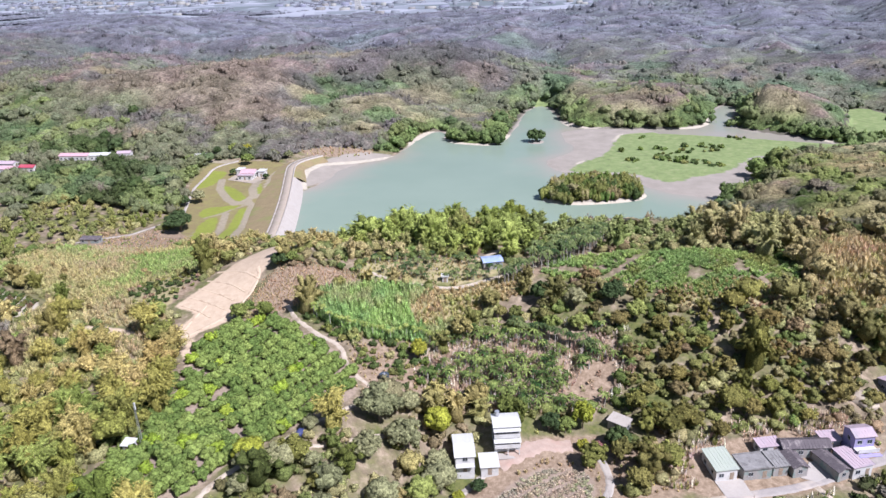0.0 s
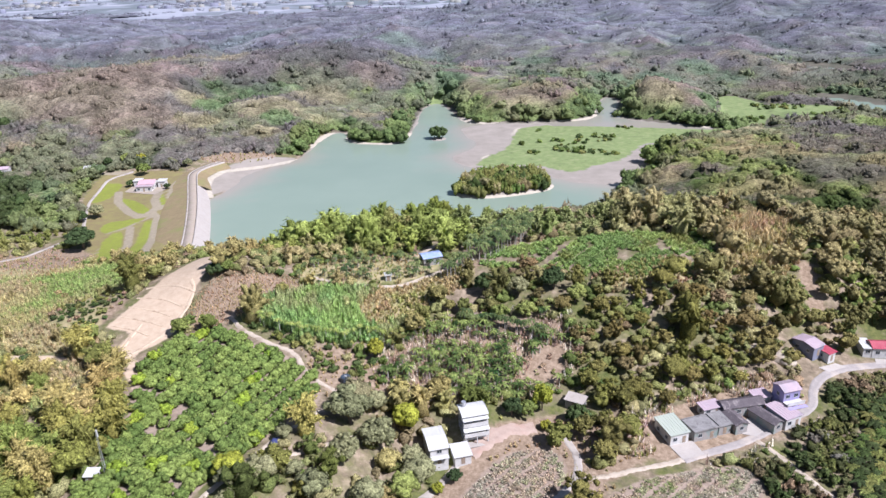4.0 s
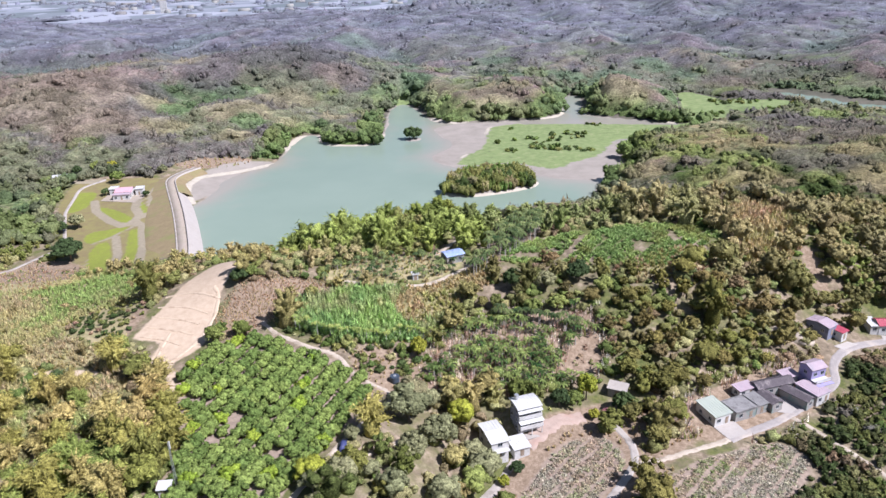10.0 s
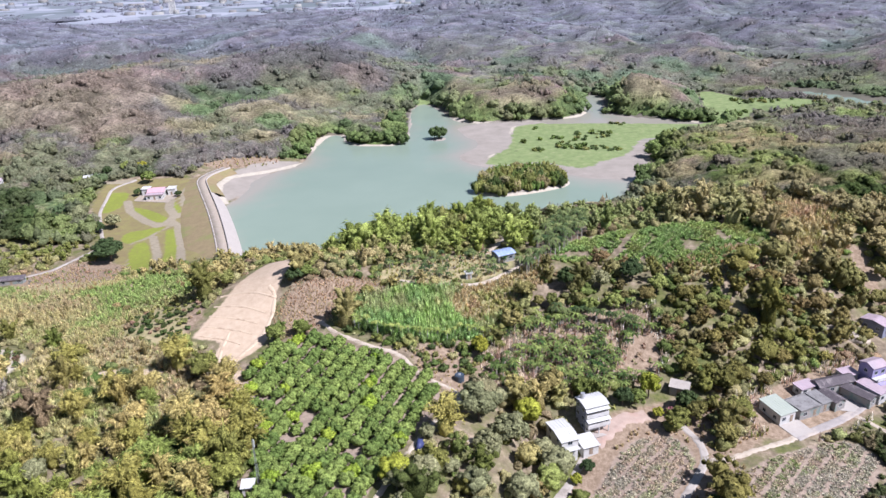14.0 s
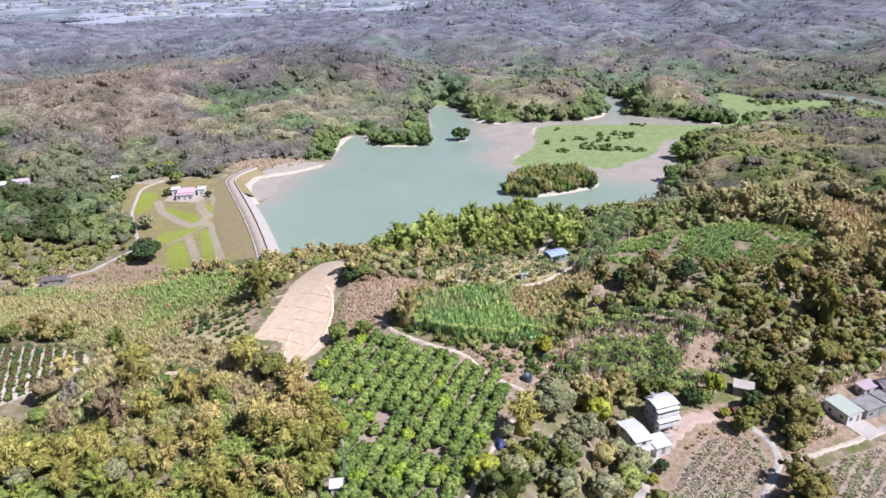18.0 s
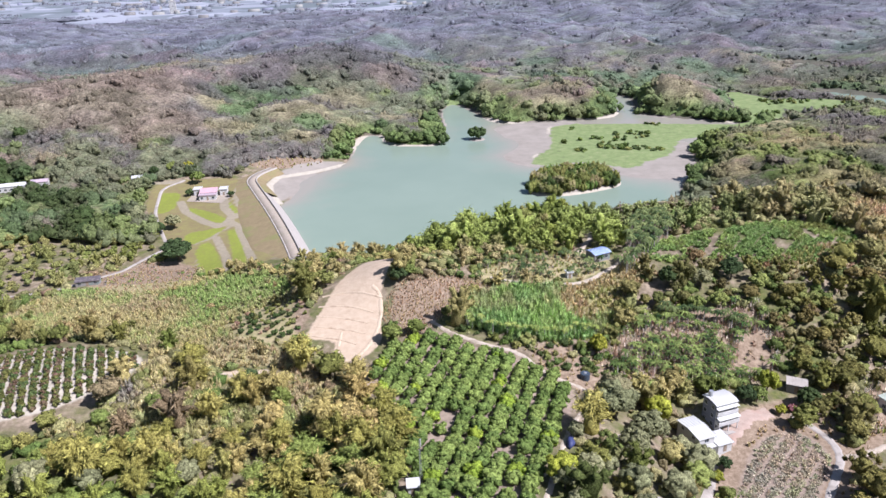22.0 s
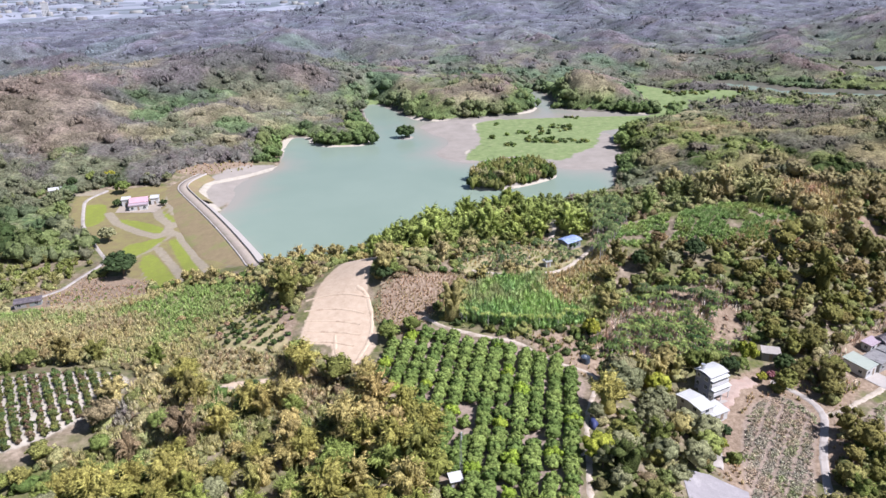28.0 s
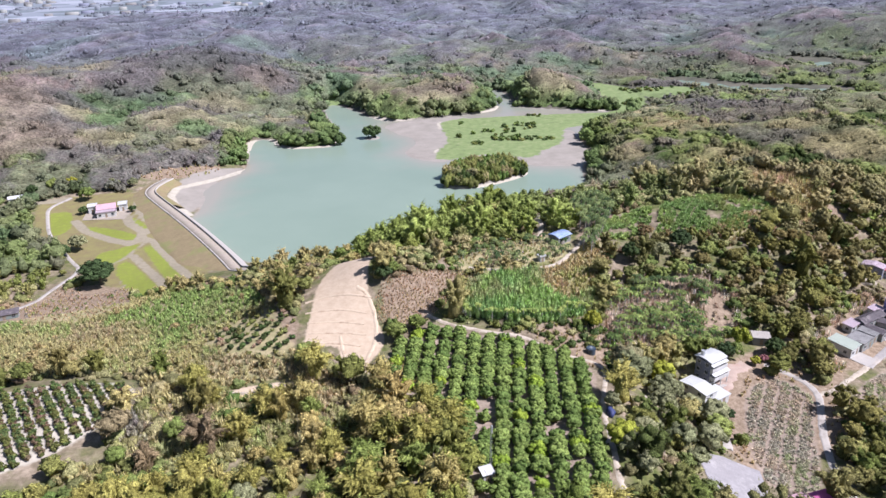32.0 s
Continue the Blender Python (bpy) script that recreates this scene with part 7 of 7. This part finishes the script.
def build_mast():
    x, y = -31.8, 63.0
    mast = tagged(new("radio_mast"), "slender steel lattice mast rising from the orchard", "mast")
    mast.matrix_world = pose(x, y, float(ground_at(x, y)) - 0.2)
    H = 12.0
    for k in range(3):
        a = 2 * math.pi * k / 3
        v, f = stem([(0.35 * math.cos(a), 0.35 * math.sin(a), 0), (0.12 * math.cos(a), 0.12 * math.sin(a), H)], (0.05, 0.035), 5)
        part_mesh("leg", mesh_from("leg", v, f, STEEL), mast)
    for i in range(16):
        z0, r = H * i / 16, 0.35 - 0.23 * i / 16
        pieces = []
        for k in range(3):
            a, b = 2 * math.pi * (k + i) / 3, 2 * math.pi * (k + i + 1) / 3
            pieces.append(stem([(r * math.cos(a), r * math.sin(a), z0), (r * 0.96 * math.cos(b), r * 0.96 * math.sin(b), z0 + H / 16)], (0.022, 0.022), 4))
        part_mesh("brace", mesh_from("brace", *merged(*pieces), STEEL), mast)
    for z0 in (10.2, 11.2):
        box_part("antenna", (0.1, 0.35, -0.15, 0.15, z0, z0 + 0.9), WHITE_ROOF, mast, "white panel antenna", 0.03)


def build_small():
    build_mast()
    house("hut", -33.2, 60.6, 2.3, 2.0, 10, "small white hut with a pale roof in the orchard", 2.1, 1, WHITE, "shed", WHITE_ROOF, 0.4)
    house("shelter", 20.5, 174.0, 6.5, 5.0, 30, "open farm shelter with a bluish sheet roof among palms", 2.6, 1, GREYWALL, "vault", BLUE_ROOF, 1.0, door=False)
    house("hut", 9.0, 159.0, 1.8, 1.6, 20, "tiny white hut on a dry slope", 1.9, 1, WHITE, "flat", WHITE_ROOF, side_windows=False)
    # water tank beside the farm path
    tank = tagged(new("water_tank"), "dark blue plastic water tank beside the farm path", "tank")
    tank.matrix_world = pose(8.7, 109.5, float(ground_at(8.7, 109.5)) - 0.1)
    bm = bmesh.new()
    bmesh.ops.create_cone(bm, cap_ends=True, segments=24, radius1=1.35, radius2=1.35, depth=2.0, matrix=Matrix.Translation((0, 0, 1.0)))
    bmesh.ops.bevel(bm, geom=[e for e in bm.edges if abs(e.verts[0].co.z - e.verts[1].co.z) < 0.01], offset=0.15, segments=2, affect="EDGES")
    part("body", bm, surface("blue_plastic", (0.035, 0.05, 0.07), (0.065, 0.085, 0.11), 1.0, 0.4), tank)
    bm = bmesh.new()
    bmesh.ops.create_cone(bm, cap_ends=True, segments=16, radius1=0.45, radius2=0.35, depth=0.2, matrix=Matrix.Translation((0, 0, 2.08)))
    part("lid", bm, STEEL, tank)
    # covered load beside the path
    v, f = lump(np.array([0, 0, 0.9]), np.array([1.0, 1.9, 1.0]), np.random.default_rng(4), 4, 9)
    load = tagged(new("tarpaulin", mesh_from("tarpaulin", v, f, surface("blue_tarpaulin", (0.03, 0.04, 0.11), (0.06, 0.07, 0.17), 1.0, 0.5))), "heap under a dark blue tarpaulin beside the path", "heap")
    load.matrix_world = pose(1.5, 77.5, float(ground_at(1.5, 77.5)) - 0.3, 0, 0, -15)
    # heaps of straw and earth
    for x, y, r, m, lab in ((124, 152.5, 4.0, DIRT, "rounded heap of pale earth behind the hamlet"), (132.5, 152.5, 4.6, DIRT, "rounded heap of pale earth behind the hamlet"),
                            (116, 107.5, 3.0, DIRT, "heap of orange sand beside the road")):
        v, f = lump(np.array([0, 0, 0]), np.array([r, r * 0.75, r * 0.42]), np.random.default_rng(int(x)), 5, 14)
        ob = tagged(new("soil_mound", mesh_from("soil_mound", v, f, m, True)), lab, "heap", "earth heaps")
        ob.matrix_world = pose(x, y, float(ground_at(x, y)) - 0.2, 0, 0, x)


def landmark_tree(x, y, size, k, material, label, tall=1.0, turn=0.0, category="tree"):
    parts = (("trunk", LAND_TRUNK), ("bough", BIG_LIMBS[k]), ("crown", meshes("crown", [BIG[k]], material)[0]))
    plant("tree", parts, x, y, size, turn, label, category, "", 0.3, tall)


build_small()
build_woods()
build_plantings()
lrng = np.random.default_rng(77)
LAND_TRUNK = trunk_meshes(lrng, 3.4, 0.22, BARK, 1)[0]
BIG = [broadleaf_crown(lrng, 1100, 34, 2.9, 5.6, 0.26, True, 0.75, 2, 6) for _ in range(3)]
BIG_LIMBS = limbs(BIG, TWIGS)
landmark_tree(-157.0, 229, 2.7, 0, TREE_DARK, "huge dark spreading tree on bare ground below the dam", 0.7, 1.0)
landmark_tree(61.5, 118.5, 1.15, 1, TREE_LIME, "tall yellow green tree behind the house yard", 1.35, 2.0)
landmark_tree(14.3, 122.0, 0.95, 0, TREE_LIME, "bright yellow green tree at the foot of the bananas", 1.25, 1.0)
landmark_tree(9.0, 122.5, 0.6, 1, TREE_GREEN, "low olive green tree below the cane", 0.9, 2.0)
landmark_tree(62.5, 111.0, 0.62, 2, TREE_LIME, "small bright yellow green tree in the yard", 0.9, 0.3)
landmark_tree(66.5, 112.5, 0.55, 0, TREE_PINK, "small reddish pink tree at the yard edge", 0.9, 2.3)
landmark_tree(53.5, 113.5, 1.0, 1, TREE_DARK, "dark round tree behind the white house", 1.0, 4.0)
landmark_tree(57.5, 115.0, 1.0, 2, TREE_GREEN, "green round tree behind the white house", 1.0, 5.0)
landmark_tree(71.0, 114.5, 1.25, 0, TREE_DARK, "dark spreading tree beside the lane", 0.95, 3.0)
landmark_tree(41.5, 89.5, 0.72, 1, TREE_DARK, "dark round tree in front of the farmhouse", 0.85, 1.4)
landmark_tree(38.0, 84.0, 0.6, 2, TREE_LIME, "yellow green bush in front of the farmhouse", 0.9, 0.8)
landmark_tree(14.5, 93.5, 2.1, 2, TREE_GREY, "large grey green feathery tree beside the path", 0.85, 1.9)
landmark_tree(22.0, 90.0, 1.7, 1, TREE_GREY, "large grey green feathery tree beside the path", 0.85, 4.2)
landmark_tree(16.5, 101.0, 1.3, 0, TREE_GREY, "grey green feathery tree above the path", 0.9, 3.0)
landmark_tree(17.5, 81.0, 1.35, 0, TREE_GREY, "large grey green feathery tree beside the path", 0.95, 0.9)
for tx, ty, ts, tk, tm, tw in ((41, 158, 1.35, 0, TREE_DARK, "dark"), (47, 146, 1.1, 1, TREE_GREEN, "olive green"), (55, 149, 1.2, 2, TREE_GREEN, "olive green"), (63, 163, 1.5, 0, TREE_DARK, "dark"), (52, 158, 1.3, 1, TREE_GREY, "grey green"), (70, 157, 1.2, 2, TREE_GREEN, "olive green")):
    landmark_tree(tx, ty, ts, tk, tm, f"large {tw} round tree on the slope above the bananas", 0.95, tx)
landmark_tree(-46.5, 148.5, 1.05, 0, TREE_DARK, "dark tree on the edge of the bare quarry", 0.9, 2.9)
landmark_tree(-43.0, 151.0, 0.8, 1, TREE_GREEN, "green tree on the edge of the bare quarry", 0.9, 1.2)
landmark_tree(-190, 338, 1.5, 1, TREE_GREEN, "round green tree behind the keeper's house", 0.9, 1.7)
for tx, ty, ts, tk, tm, tw in ((-176, 269, 1.5, 1, TREE_GREY, "grey green"), (-181, 262, 1.2, 2, TREE_DARK, "dark"), (-222, 350, 1.2, 0, TREE_DARK, "dark"), (-213, 355, 1.4, 2, TREE_GREEN, "green"), (-204, 358, 1.2, 1, TREE_LIME, "yellow green"), (-197, 353, 1.0, 0, TREE_GREEN, "green"), (-180, 353, 1.3, 2, TREE_GREY, "grey green"), (-171, 356, 1.1, 1, TREE_GREY, "grey green")):
    landmark_tree(tx, ty, ts, tk, tm, f"{tw} tree at the edge of the lawns below the dam", 0.9, tx)
landmark_tree(-188, 318, 0.9, 2, TREE_DARK, "dark tree beside the keeper's house", 0.9, 0.2)
landmark_tree(-163, 316, 0.75, 0, TREE_DARK, "dark tree beside the keeper's house", 0.9, 5.2)


# ---------------------------------------------------------------- the plain
def build_town():
    rng = np.random.default_rng(19)
    slate = surface("slate_roofing", (0.15, 0.165, 0.19), (0.21, 0.225, 0.25))
    tones = [GREYWALL, slate, GREY_ROOF, slate, BLUEGREY, GREY_ROOF]
    pieces = {k: [] for k in range(len(tones))}
    for _ in range(900):
        x = rng.uniform(-2600, 900)
        y = rng.uniform(900, 3000)
        if y - 0.5 * (x + 700) < 1560 or not in_sight(x, y) or value_noise(np.array([x]), np.array([y]), 260, 71)[0] < 0.34:
            continue
        w, d, h, a = rng.uniform(10, 30), rng.uniform(8, 22), rng.choice([3, 3.5, 4, 5, 7]), rng.uniform(0, 0.5)
        z = float(ground_at(x, y))
        bm_v = np.array([(sx * w / 2, sy * d / 2, zz) for zz in (-2, h) for sx, sy in ((-1, -1), (1, -1), (1, 1), (-1, 1))], float)
        bm_v = np.concatenate([bm_v, [(-w / 2, 0, h + 2.5), (w / 2, 0, h + 2.5)]])
        c, s = math.cos(a), math.sin(a)
        v = np.stack([bm_v[:, 0] * c - bm_v[:, 1] * s + x, bm_v[:, 0] * s + bm_v[:, 1] * c + y, bm_v[:, 2] + z], 1)
        f = np.array([(0, 1, 5), (0, 5, 4), (1, 2, 6), (1, 6, 5), (2, 3, 7), (2, 7, 6), (3, 0, 4), (3, 4, 7), (4, 5, 9), (4, 9, 8), (6, 7, 8), (6, 8, 9), (5, 6, 9), (7, 4, 8)])
        pieces[int(rng.integers(0, len(tones)))].append((v, f))
    for k, some in pieces.items():
        if some:
            tagged(new("far_town", mesh_from("far_town", *merged(*some), tones[k])), "far off town of pale low buildings on the plain", "town", kind="stuff")
    x, y = -819.0, 1796.0
    tower = tagged(new("apartment_tower"), "white apartment tower standing alone on the far plain", "tower")
    tower.matrix_world = pose(x, y, float(ground_at(x, y)), 0, 0, 20)
    box_part("wall", (-8, 8, -6, 6, -3, 30), WHITE, tower)
    box_part("roof", (-8.5, 8.5, -6.5, 6.5, 30, 31), PALE_CONCRETE, tower)
    box_part("stairhead", (-3, 3, -2, 2, 31, 34), WHITE, tower)
    for s in range(9):
        for i in range(5):
            window(tower, -6.4 + 3.2 * i, 1.0 + 3.2 * s, 1.8, 1.6, -6)


build_town()
